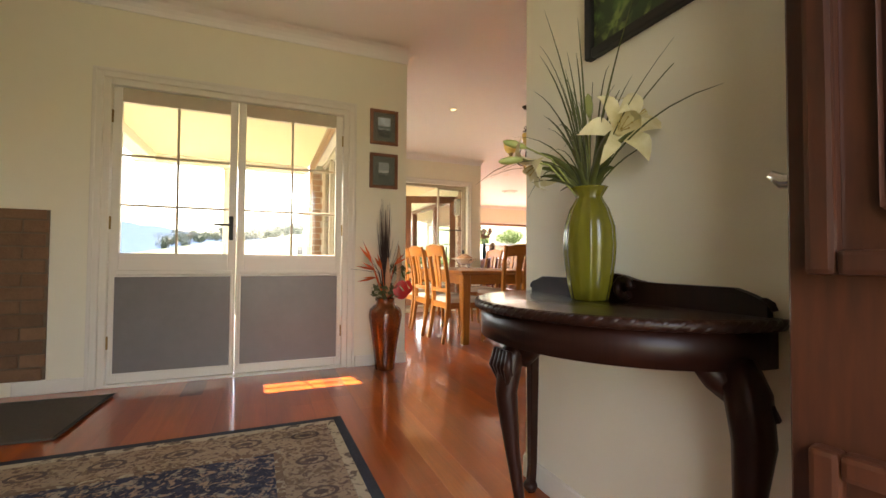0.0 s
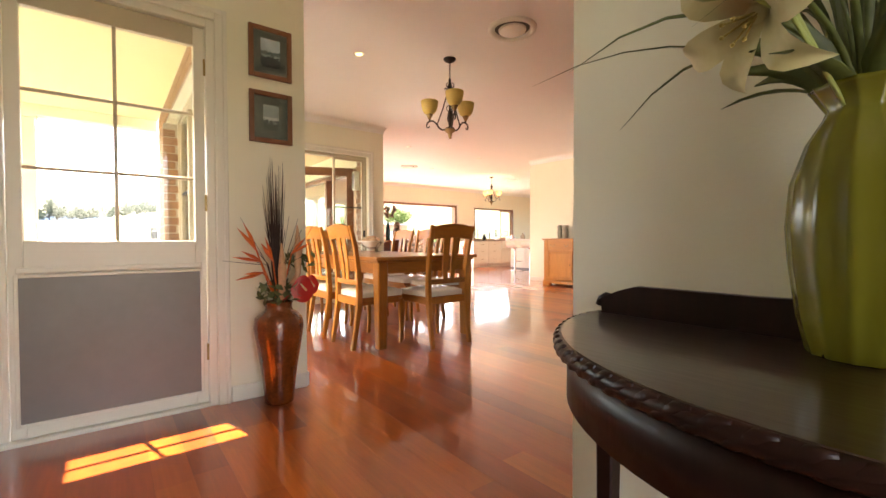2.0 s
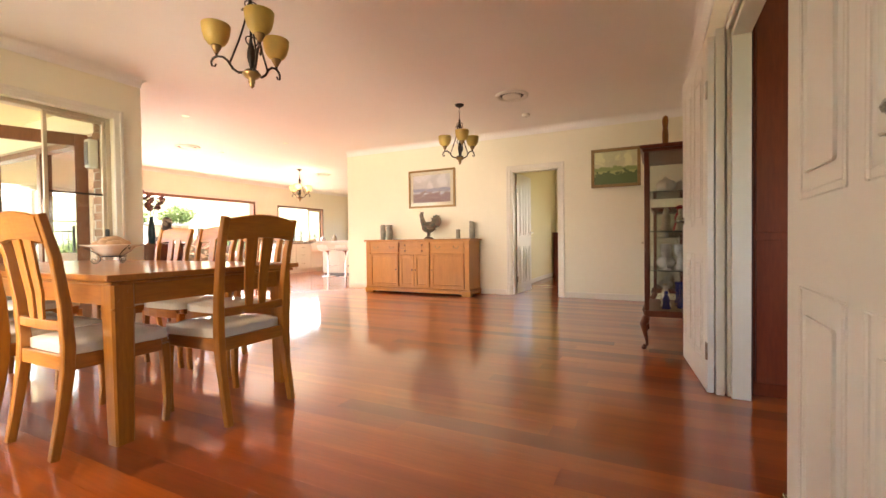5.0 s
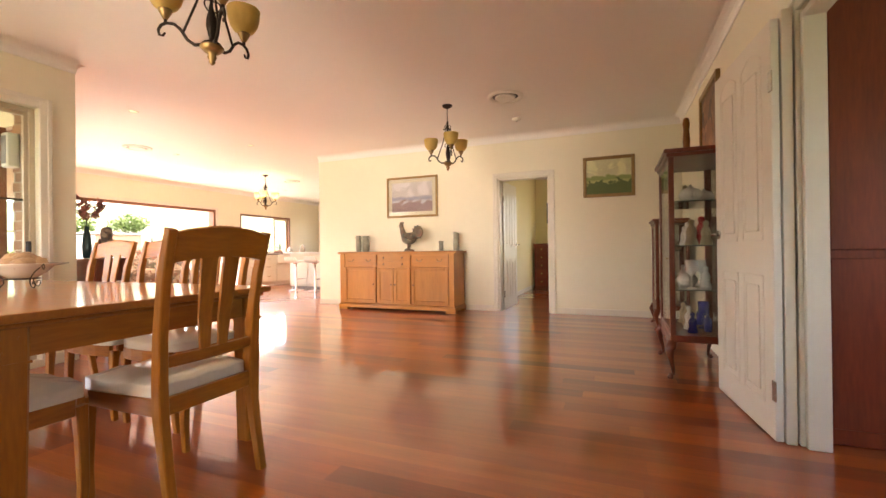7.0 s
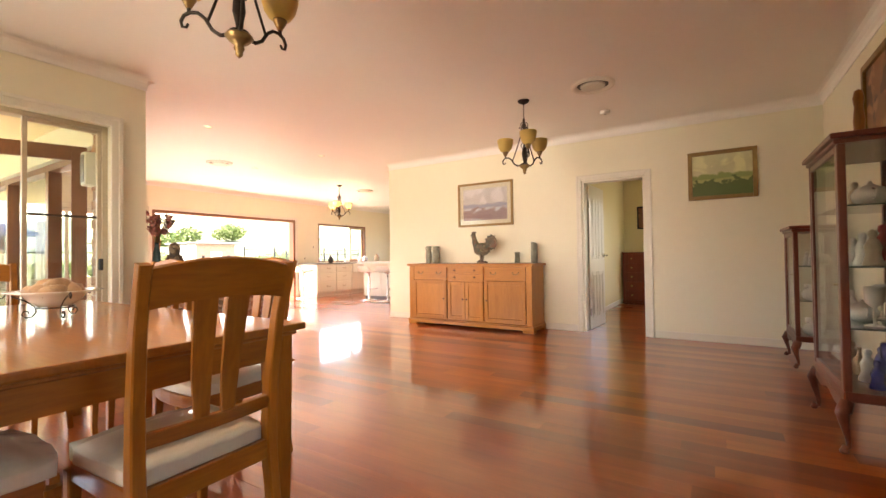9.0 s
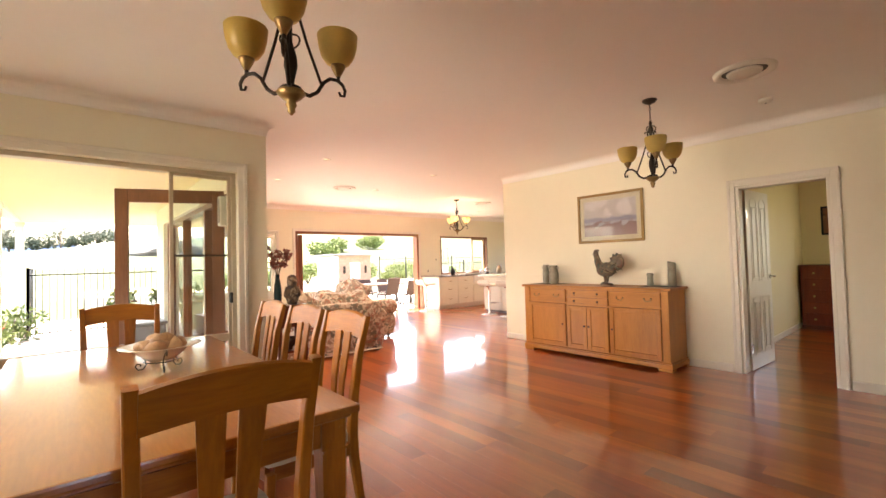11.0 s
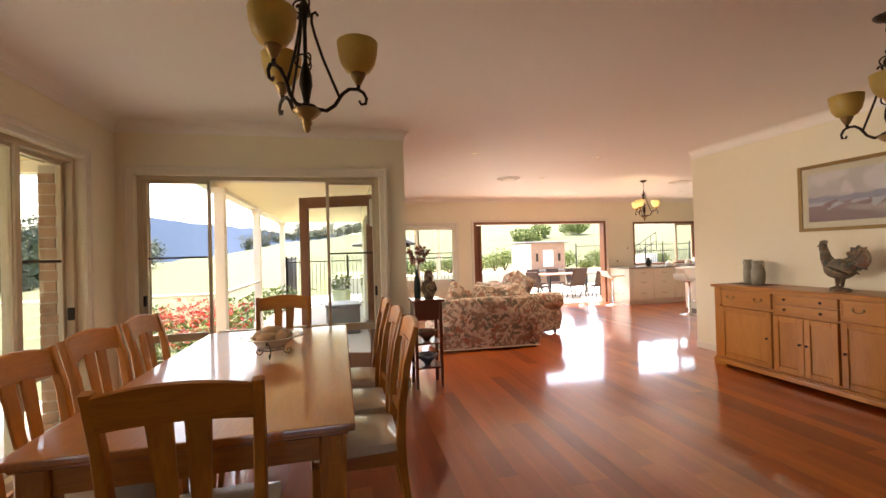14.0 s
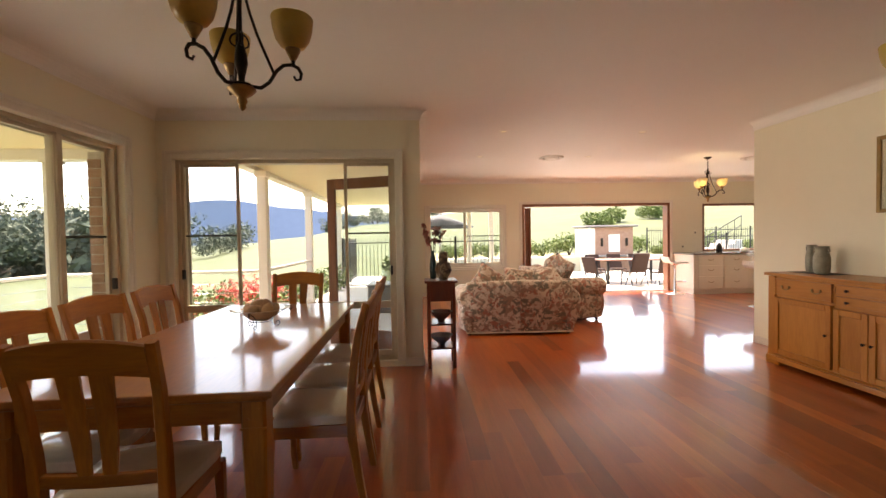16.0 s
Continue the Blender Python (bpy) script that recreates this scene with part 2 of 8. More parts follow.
def amber_glass(name, base):
    """Frosted glass that also lets light through from behind."""
    m = mat(name, base, 0.35, vary=0.12, scale=14, coat=0.3)
    nt = m.node_tree
    b = nt.nodes["Principled BSDF"]
    o = nt.nodes["Material Output"]
    t = nt.nodes.new("ShaderNodeBsdfTranslucent")
    nt.links.new(b.inputs["Base Color"].links[0].from_socket, t.inputs[0])
    x = nt.nodes.new("ShaderNodeMixShader")
    x.inputs[0].default_value = 0.45
    nt.links.new(b.outputs[0], x.inputs[1])
    nt.links.new(t.outputs[0], x.inputs[2])
    nt.links.new(x.outputs[0], o.inputs[0])
    return m


# the amber shade glass again, its colour paled to look lit
SHADE_LIT = amber_glass("lit_paled_amber_glass", (0.86, 0.78, 0.56))
SHADE = amber_glass("amber_frosted_glass", (0.72, 0.53, 0.16))
LAMPGLOW = shade_mat("lit_downlight_lens", (0.9, 0.88, 0.8), 0.3)
LITBULB = shade_mat("glowing_bulb", (0.9, 0.86, 0.7), 2.5)
FROSTED = mat("white_frosted_bulb", (0.80, 0.76, 0.62), 0.4, vary=0.04)

# ---- mesh helpers ----


def box(bm, x0, y0, z0, x1, y1, z1, bevel=0.0, seg=1):
    m = Matrix.Translation(((x0 + x1) / 2, (y0 + y1) / 2, (z0 + z1) / 2)) @ Matrix.Diagonal((abs(x1 - x0), abs(y1 - y0), abs(z1 - z0), 1))
    vs = bmesh.ops.create_cube(bm, size=1, matrix=m)["verts"]
    if bevel:
        es = list({e for v in vs for e in v.link_edges})
        bmesh.ops.bevel(bm, geom=es, offset=bevel, segments=seg, affect="EDGES", profile=0.6)
    return vs


def cyl(bm, x, y, z0, z1, r, r2=None, n=20):
    return bmesh.ops.create_cone(bm, cap_ends=True, segments=n, radius1=r, radius2=r if r2 is None else r2, depth=z1 - z0,
                                 matrix=Matrix.Translation((x, y, (z0 + z1) / 2)))["verts"]


def lathe(bm, profile, n=28, cx=0, cy=0, flute=0, depth=0.0, ex=1.0, ey=1.0, cap=True):
    """A turned body from (radius, height) pairs; flute ribs of that depth; ex, ey squash it."""
    rings = []
    for r, z in profile:
        ring = []
        for i in range(n):
            a = 2 * math.pi * i / n
            k = 1 - depth * abs(math.sin(a * flute / 2)) if flute else 1
            ring.append(bm.verts.new((cx + r * k * ex * math.cos(a), cy + r * k * ey * math.sin(a), z)))
        rings.append(ring)
    for a, b in zip(rings, rings[1:]):
        for i in range(n):
            f = bm.faces.new((a[i], a[(i + 1) % n], b[(i + 1) % n], b[i]))
            f.smooth = True
    if cap:
        for ring, flip in ((rings[0], True), (rings[-1], False)):
            if profile[0 if flip else -1][0] > 1e-4:
                bm.faces.new(ring[::-1] if flip else ring)
    return rings


def tube(bm, pts, radii, n=8, flat=None):
    """A round or flattened rod along points; radii: one number or one per point."""
    pts = [Vector(p) for p in pts]
    if not hasattr(radii, "__len__"):
        radii = [radii] * len(pts)
    prev, rings = None, []
    for i, p in enumerate(pts):
        d = (pts[min(i + 1, len(pts) - 1)] - pts[max(i - 1, 0)]).normalized()
        if prev is None:
            ref = Vector((0, 0, 1)) if abs(d.z) < 0.9 else Vector((1, 0, 0))
            u = d.cross(ref).normalized()
        else:
            u = (prev - d * prev.dot(d)).normalized()
        prev = u
        v = d.cross(u)
        k = flat or 1.0
        rings.append([bm.verts.new(p + radii[i] * (u * math.cos(2 * math.pi * j / n) + v * k * math.sin(2 * math.pi * j / n))) for j in range(n)])
    for a, b in zip(rings, rings[1:]):
        for j in range(n):
            f = bm.faces.new((a[j], a[(j + 1) % n], b[(j + 1) % n], b[j]))
            f.smooth = True
    bm.faces.new(rings[0][::-1])
    bm.faces.new(rings[-1])


def bar(bm, pts, w, d, side=(1, 0, 0)):
    """A square-section bar along points: w across side, d across the other way; w and d may be lists."""
    pts = [Vector(p) for p in pts]
    ws = w if hasattr(w, "__len__") else [w] * len(pts)
    ds = d if hasattr(d, "__len__") else [d] * len(pts)
    s = Vector(side).normalized()
    rings = []
    for i, p in enumerate(pts):
        t = (pts[min(i + 1, len(pts) - 1)] - pts[max(i - 1, 0)]).normalized()
        o = t.cross(s).normalized()
        a, b = s * ws[i] / 2, o * ds[i] / 2
        c = 0.22
        ring = []
        for sa, sb in ((1, 1 - c), (1 - c, 1), (-1 + c, 1), (-1, 1 - c), (-1, -1 + c), (-1 + c, -1), (1 - c, -1), (1, -1 + c)):
            ring.append(bm.verts.new(p + a * sa + b * sb))
        rings.append(ring)
    for r, q in zip(rings, rings[1:]):
        for j in range(8):
            bm.faces.new((r[j], r[(j + 1) % 8], q[(j + 1) % 8], q[j]))
    bm.faces.new(rings[0][::-1])
    bm.faces.new(rings[-1])


def ball(bm, x, y, z, r, sx=1, sy=1, sz=1, sub=2):
    vs = bmesh.ops.create_icosphere(bm, subdivisions=sub, radius=r, matrix=Matrix.Translation((x, y, z)) @ Matrix.Diagonal((sx, sy, sz, 1)))["verts"]
    for v in vs:
        for f in v.link_faces:
            f.smooth = True
    return vs


def arc(cx, cz, r, a0, a1, n=10, y=0.0):
    return [(cx + r * math.cos(radians(a0 + (a1 - a0) * i / (n - 1))), y, cz + r * math.sin(radians(a0 + (a1 - a0) * i / (n - 1)))) for i in range(n)]


def mesh_from(bm, name, material):
    bmesh.ops.recalc_face_normals(bm, faces=bm.faces)
    me = bpy.data.meshes.new(name)
    bm.to_mesh(me)
    bm.free()
    me.materials.append(material)
    return me


def part(name, bm, material, parent=None, label=""):
    ob = new(name, mesh_from(bm, name, material))
    if parent:
        ob.parent = parent
    return tagged(ob, label)


def thing(name, m, label, category, group=""):
    ob = new(name)
    ob.empty_display_size = 0.1
    ob.matrix_world = m
    return tagged(ob, label, category, group)


def structure(name, bm, material, label="", category=""):
    return tagged(part(name, bm, material, None, label), category=category, kind="structure")


def B():
    return bmesh.new()


def bx(*a, **k):
    bm = bmesh.new()
    box(bm, *a, **k)
    return bm


def wall(name, axis, c0, c1, a0, a1, z1, holes, material=None, label=""):
    """A wall between the planes c0 and c1 across axis ('x' or 'y'), from a0 to a1 along the other, with holes (a0, a1, z0, z1)."""
    bm = B()

    def piece(u0, u1, w0, w1):
        if u1 - u0 < 1e-4 or w1 - w0 < 1e-4:
            return
        if axis == "x":
            box(bm, c0, u0, w0, c1, u1, w1)
        else:
            box(bm, u0, c0, w0, u1, c1, w1)
    at = a0
    for h0, h1, w0, w1 in sorted(holes):
        piece(at, h0, 0, z1)
        piece(h0, h1, 0, w0)
        piece(h0, h1, w1, z1)
        at = h1
    piece(at, a1, 0, z1)
    return structure(name, bm, material or WALL, label or "cream painted plaster wall", "wall")


# ---- the house: floor, walls, ceiling ----
CEILING = 2.70
# sub-floor below the boards
bm = B()
box(bm, -2.2, 0.2, -0.12, 2.27, 5.01, -0.0005)
box(bm, 1.8, 5.01, -0.12, 4.5, 8.34, -0.0005)
box(bm, 2.27, 0.2, -0.12, 4.5, 5.01, -0.0005)
box(bm, 4.5, 0.2, -0.12, 15.4, 13.75, -0.0005)
structure("floor", bm, GAP, "polished red hardwood board floor", "floor")
bm = B()
box(bm, -2.2, 0.2, CEILING, 4.5, 5.01, CEILING + 0.12)
box(bm, 1.8, 5.01, CEILING, 4.5, 8.34, CEILING + 0.12)
box(bm, 4.5, 0.2, CEILING, 15.4, 13.75, CEILING + 0.12)
structure("ceiling", bm, CEIL, "plain white painted ceiling", "ceiling")

YF = 4.76      # wall of the double entry doors
XW, XO = 2.06, 1.80   # dining west wall, inner and outer
YN, YNO = 8.09, 8.34  # dining north wall
XL = 4.74      # corner into the living room
XS = 8.84      # sideboard wall
YS = 2.715      # wall of the double study doors
XC = 2.14      # console wall
wall("wall_entry", "y", YF, YF + 0.25, -2.2, 2.265, CEILING, [(0.11, 1.765, 0, 2.115)])
wall("wall_dining_west", "x", XO, XW, YF + 0.25, YNO, CEILING, [(5.25, 7.60, 0.06, 2.24)])
wall("wall_dining_north", "y", YN, YNO, XW, XL, CEILING, [(2.215, 4.47, 0.06, 2.205)])
wall("wall_living_west", "x", XL - 0.24, XL, YNO, 13.5, CEILING, [(8.55, 12.9, 0, 2.12)])
wall("wall_north", "y", 13.5, 13.75, XL - 0.24, 15.4, CEILING, [(4.93, 6.70, 0.66, 2.04), (7.15, 10.74, 0, 2.11), (11.55, 13.57, 0.93, 2.07)])
wall("wall_kitchen_east", "x", 15.0, 15.25, 8.6, 13.5, CEILING, [(11.9, 12.9, 1.0, 2.05)])
wall("wall_kitchen_south", "y", 8.45, 8.6, 8.99, 15.25, CEILING, [])
wall("wall_sideboard", "x", XS, XS + 0.15, YS - 0.09, 8.6, CEILING, [(4.44, 5.23, 0, 2.05)])
wall("wall_study", "y", YS - 0.09, YS, XC, XS, CEILING, [(3.20, 4.90, 0, 2.07)])
wall("wall_console", "x", XC, XC + 0.14, 0.55, YS - 0.09, CEILING, [])
wall("wall_front", "y", 0.4, 0.55, -2.2, XC + 0.14, CEILING, [(0.75, 2.0, 0, 2.1)])
wall("wall_hall_west", "x", -2.2, -2.05, 0.55, YF, CEILING, [])
# unseen window hole, added so that daylight reaches the study cupboard
wall("wall_study_south", "y", 0.3, 0.42, XC + 0.14, 6.2, CEILING, [(2.7, 4.1, 0.9, 2.1)])
wall("wall_study_east", "x", 6.2, 6.3, 0.42, YS - 0.09, CEILING, [])
BEDWALL = mat("warm_yellow_bedroom_paint", (0.80, 0.72, 0.46), 0.55, vary=0.03, scale=1.5, bump=0.06, bump_scale=140)
wall("wall_bedroom_north", "y", 5.42, 5.52, XS + 0.15, 14.0, CEILING, [], BEDWALL, "warm yellow painted bedroom wall")
# the hole in the east wall is an unseen window added for light
wall("wall_bedroom_east", "x", 13.3, 13.4, 2.0, 5.42, CEILING, [(2.3, 3.9, 0.7, 2.2)], BEDWALL, "warm yellow painted bedroom wall")
wall("wall_bedroom_south", "y", 2.0, 2.1, XS + 0.15, 13.3, CEILING, [], BEDWALL, "warm yellow painted bedroom wall")


def cornice(name, x0, y0, x1, y1, nx, ny, c=0.09):
    """A coved cornice along a wall foot line; (nx, ny) points into the room."""
    bm = B()
    pts = [(0.0, -c - 0.012), (0.01, -c - 0.012), (0.01, -c)] + [(0.01 + c * (1 - math.cos(radians(a))), -c * (1 - math.sin(radians(a)))) for a in (15, 35, 55, 75, 90)] + [(c + 0.01, 0.0), (0.0, 0.0)]
    ends = []
    for x, y in ((x0, y0), (x1, y1)):
        ends.append([bm.verts.new((x + nx * u, y + ny * u, CEILING - 0.002 + w)) for u, w in pts])
    for i in range(len(pts)):
        j = (i + 1) % len(pts)
        bm.faces.new((ends[0][i], ends[0][j], ends[1][j], ends[1][i]))
    bm.faces.new(ends[0][::-1])
    bm.faces.new(ends[1])
    return structure(name, bm, CEIL, "white coved plaster cornice", "cornice")


cornice("trim_cornice_entry", -2.05, YF, 2.265, YF, 0, -1)
cornice("trim_cornice_end", 2.265, YF, 2.265, YF + 0.25, 1, 0)
cornice("trim_cornice_dining_west", XW, YF + 0.25, XW, YN, 1, 0)
cornice("trim_cornice_dining_north", XW, YN, XL, YN, 0, -1)
cornice("trim_cornice_living_west", XL, YN, XL, 13.5, 1, 0)
cornice("trim_cornice_north", XL, 13.5, 15.0, 13.5, 0, -1)
cornice("trim_cornice_sideboard", XS, YS, XS, 8.6, -1, 0)
cornice("trim_cornice_study", XC, YS, XS, YS, 0, 1)
cornice("trim_cornice_console", XC, 0.55, XC, YS, -1, 0)
cornice("trim_cornice_kitchen", 8.99, 8.6, 15.0, 8.6, 0, 1)


def skirting(name, x0, y0, x1, y1, nx, ny, h=0.09):
    t = 0.016
    bm = B()
    box(bm, min(x0, x1, x0 + nx * t, x1 + nx * t), min(y0, y1, y0 + ny * t, y1 + ny * t), 0,
        max(x0, x1, x0 + nx * t, x1 + nx * t), max(y0, y1, y0 + ny * t, y1 + ny * t), h, bevel=0.005)
    return structure(name, bm, TRIM, "cream painted skirting board", "skirting")


skirting("baseboard_entry", -0.32, YF, 0.05, YF, 0, -1)
skirting("baseboard_entry_east", 1.83, YF, 2.265, YF, 0, -1)
skirting("baseboard_entry_end", 2.265, YF, 2.265, YF + 0.25, 1, 0)
skirting("baseboard_dining_north", 4.55, YN, XL, YN, 0, -1)
skirting("baseboard_living_west", XL, YN, XL, 8.45, 1, 0)
skirting("baseboard_sideboard_north", XS, 5.31, XS, 8.6, -1, 0)
skirting("baseboard_sideboard_south", XS, YS, XS, 4.36, -1, 0)
skirting("baseboard_study", 4.98, YS, XS, YS, 0, 1)
skirting("baseboard_study_west", XC, YS, 3.12, YS, 0, 1)
skirting("baseboard_console", XC, 0.55, XC, YS, -1, 0)
skirting("baseboard_north", 4.75, 13.5, 7.07, 13.5, 0, -1)
skirting("baseboard_bedroom", XS + 0.15, 5.42, 13.3, 5.42, 0, -1)


def architrave(name, axis, face, n, a0, a1, z0, z1, w=0.07, t=0.02, material=None, sill=False):
    """A moulded frame round an opening, on the wall face, standing t proud along n (+1 or -1)."""
    bm = B()

    def strip(u0, u1, w0, w1, tt):
        f0, f1 = sorted((face, face + n * tt))
        if axis == "x":
            box(bm, f0, u0, w0, f1, u1, w1, bevel=0.004)
        else:
            box(bm, u0, f0, w0, u1, f1, w1, bevel=0.004)
    for k, tt in ((0, t), (w * 0.62, t + 0.008)):
        strip(a0 - w, a0 - k, z0, z1 + w, tt)
        strip(a1 + k, a1 + w, z0, z1 + w, tt)
        strip(a0 - (k if k else 0), a1 + (k if k else 0), z1 + k, z1 + w, tt)
        if sill:
            strip(a0 - w, a1 + w, z0 - w, z0 - k, tt)
    return structure(name, bm, material or TRIM, "cream moulded timber architrave", "architrave")


architrave("trim_entry_doors", "y", YF, -1, 0.11, 1.765, 0, 2.115, w=0.06)
architrave("trim_dining_north", "y", YN, -1, 2.215, 4.47, 0.06, 2.205, w=0.085, material=TRIM)
architrave("trim_dining_west", "x", XW, 1, 5.25, 7.60, 0.06, 2.24, w=0.085)
architrave("trim_bedroom_door", "x", XS, -1, 4.44, 5.23, 0, 2.05)
architrave("trim_study_doors", "y", YS, 1, 3.20, 4.90, 0, 2.07)
architrave("trim_living_window", "y", 13.5, -1, 4.93, 6.70, 0.66, 2.04, sill=True)
architrave("trim_bifold", "y", 13.5, -1, 7.15, 10.74, 0, 2.11, w=0.06)


# ---- windows and doors ----
def pane(name, parent, axis, c, a0, a1, z0, z1, material=None):
    t = 0.003
    bm = bx(c - t, a0, z0, c + t, a1, z1) if axis == "x" else bx(a0, c - t, z0, a1, c + t, z1)
    ob = part(name, bm, material or GLASS, parent)
    ob.visible_shadow = False
    return ob


def bars(name, parent, axis, c, d, rects, material, bevel=0.003, label=""):
    bm = B()
    for a0, a1, z0, z1 in rects:
        if axis == "x":
            box(bm, c - d / 2, a0, z0, c + d / 2, a1, z1, bevel=bevel)
        else:
            box(bm, a0, c - d / 2, z0, a1, c + d / 2, z1, bevel=bevel)
    return part(name, bm, material, parent, label)


def sliding_window(name, axis, c, a0, a1, z0, z1, splits, rail, bar_z, label, material=BEIGE, open_panel=None, lower=True):
    """A sliding window: outer frame, one sash a panel with a low rail and a thin glazing bar."""
    w = tagged(new(name), label, "window", kind="structure")
    f = 0.04
    bars("window_frame", w, axis, c, 0.11, [(a0, a0 + f, z0, z1), (a1 - f, a1, z0, z1), (a0 + f, a1 - f, z1 - f, z1), (a0 + f, a1 - f, z0, z0 + f)], material)
    edges = [a0 + f] + list(splits) + [a1 - f]
    for i, (p, q) in enumerate(zip(edges, edges[1:])):
        s = 0.03
        cc = c + (0.02 if i % 2 else -0.02)
        if i == open_panel:
            continue
        sash = bars("sash", w, axis, cc, 0.035, [(p, p + s, z0 + f, z1 - f), (q - s, q, z0 + f, z1 - f), (p + s, q - s, z1 - f - s, z1 - f), (p + s, q - s, z0 + f, z0 + f + s + 0.03)]
                    + ([(p + s, q - s, rail - 0.045, rail + 0.03)] if rail else []), material)
        if bar_z:
            bars("glazing_bar", w, axis, cc, 0.022, [(p + s, q - s, bar_z - 0.009, bar_z + 0.009)], BRONZE_RAIL)
        pane("pane", w, axis, cc, p + s, q - s, (rail + 0.03) if rail else z0 + f + s, z1 - f - s)
        if rail:
            pane("lower_pane", w, axis, cc, p + s, q - s, z0 + f + s + 0.03, rail - 0.045)
    return w


wn = sliding_window("window_1", "y", YN + 0.11, 2.215, 4.47, 0.06, 2.205, (2.84, 3.93), 0.66, 1.42,
                    "beige aluminium sliding window with its middle panel open", open_panel=1)
# latches
for x, z in ((2.27, 1.02), (4.42, 1.02)):
    part("latch", bx(x - 0.012, YN + 0.03, z - 0.05, x + 0.012, YN + 0.075, z + 0.05, bevel=0.006), BLACK, wn, "black latch")
bars("track", wn, "y", YN + 0.11, 0.05, [(2.88, 3.92, 0.62, 0.69)], BEIGE)
ww = sliding_window("window_2", "x", XW - 0.11, 5.25, 7.60, 0.06, 2.24, (6.05, 6.98), 0.60, None,
                    "beige aluminium sliding window onto the veranda")
bars("glazing_bar", ww, "x", XW - 0.13, 0.022, [(7.01, 7.53, 1.405, 1.425)], BRONZE_RAIL)
bars("mullion", ww, "x", XW - 0.10, 0.09, [(6.955, 7.005, 0.10, 2.20)], BEIGE)
part("latch", bx(XW - 0.075, 7.50, 0.95, XW - 0.03, 7.525, 1.05, bevel=0.006), BLACK, ww, "black latch")
wl = sliding_window("window_3", "y", 13.58, 4.93, 6.70, 0.66, 2.04, (5.80,), None, None, "cream framed sliding window beside the sofa", material=TRIM)
bars("glazing_bar", wl, "y", 13.6, 0.022, [(5.83, 6.63, 1.38, 1.40)], BRONZE_RAIL)
part("blind_roll", bx(4.99, 13.44, 1.94, 6.66, 13.52, 2.03, bevel=0.02), WHITE, wl, "rolled-up white blind")

# opening of the folding doors and the kitchen window, in brown timber frames
bif = tagged(new("door_1"), "wide brown timber framed opening with folded-back doors", "door", kind="structure")
bars("door_frame", bif, "y", 13.60, 0.20, [(7.15, 7.21, 0, 2.11), (10.68, 10.74, 0, 2.11), (7.21, 10.68, 2.05, 2.11)], MERANTI)
bars("threshold", bif, "y", 13.60, 0.22, [(7.21, 10.68, -0.016, 0.012)], STEEL)
for i in range(3):
    y = 13.78 + 0.06 * i
    leaf = bars("door_leaf", bif, "x", 7.30 + 0.05 * i, 0.04, [(13.73, 13.83, 0.02, 2.04), (14.42, 14.52, 0.02, 2.04), (13.83, 14.42, 1.94, 2.04), (13.83, 14.42, 0.02, 0.2)], MERANTI)
    pane("pane", leaf, "x", 7.30 + 0.05 * i, 13.83, 14.42, 0.2, 1.94)
kw = tagged(new("window_4"), "brown timber framed kitchen window with one panel", "window", kind="structure")
bars("window_frame", kw, "y", 13.58, 0.16, [(11.55, 11.60, 0.93, 2.07), (13.52, 13.57, 0.93, 2.07), (11.60, 13.52, 2.02, 2.07), (11.60, 13.52, 0.93, 0.97)], MERANTI)
bars("sash", kw, "y", 13.62, 0.04, [(12.95, 13.0, 0.97, 2.02), (13.47, 13.52, 0.97, 2.02), (13.0, 13.47, 1.97, 2.02), (13.0, 13.47, 0.97, 1.02)], BEIGE)
pane("pane", kw, "y", 13.62, 13.0, 13.47, 1.02, 1.97)
ke = tagged(new("window_5"), "small white kitchen side window", "window", kind="structure")
bars("window_frame", ke, "x", 15.1, 0.12, [(11.9, 11.95, 1.0, 2.05), (12.85, 12.9, 1.0, 2.05), (11.95, 12.85, 2.0, 2.05), (11.95, 12.85, 1.0, 1.05)], TRIM)
pane("pane", ke, "x", 15.1, 11.95, 12.85, 1.05, 2.0)

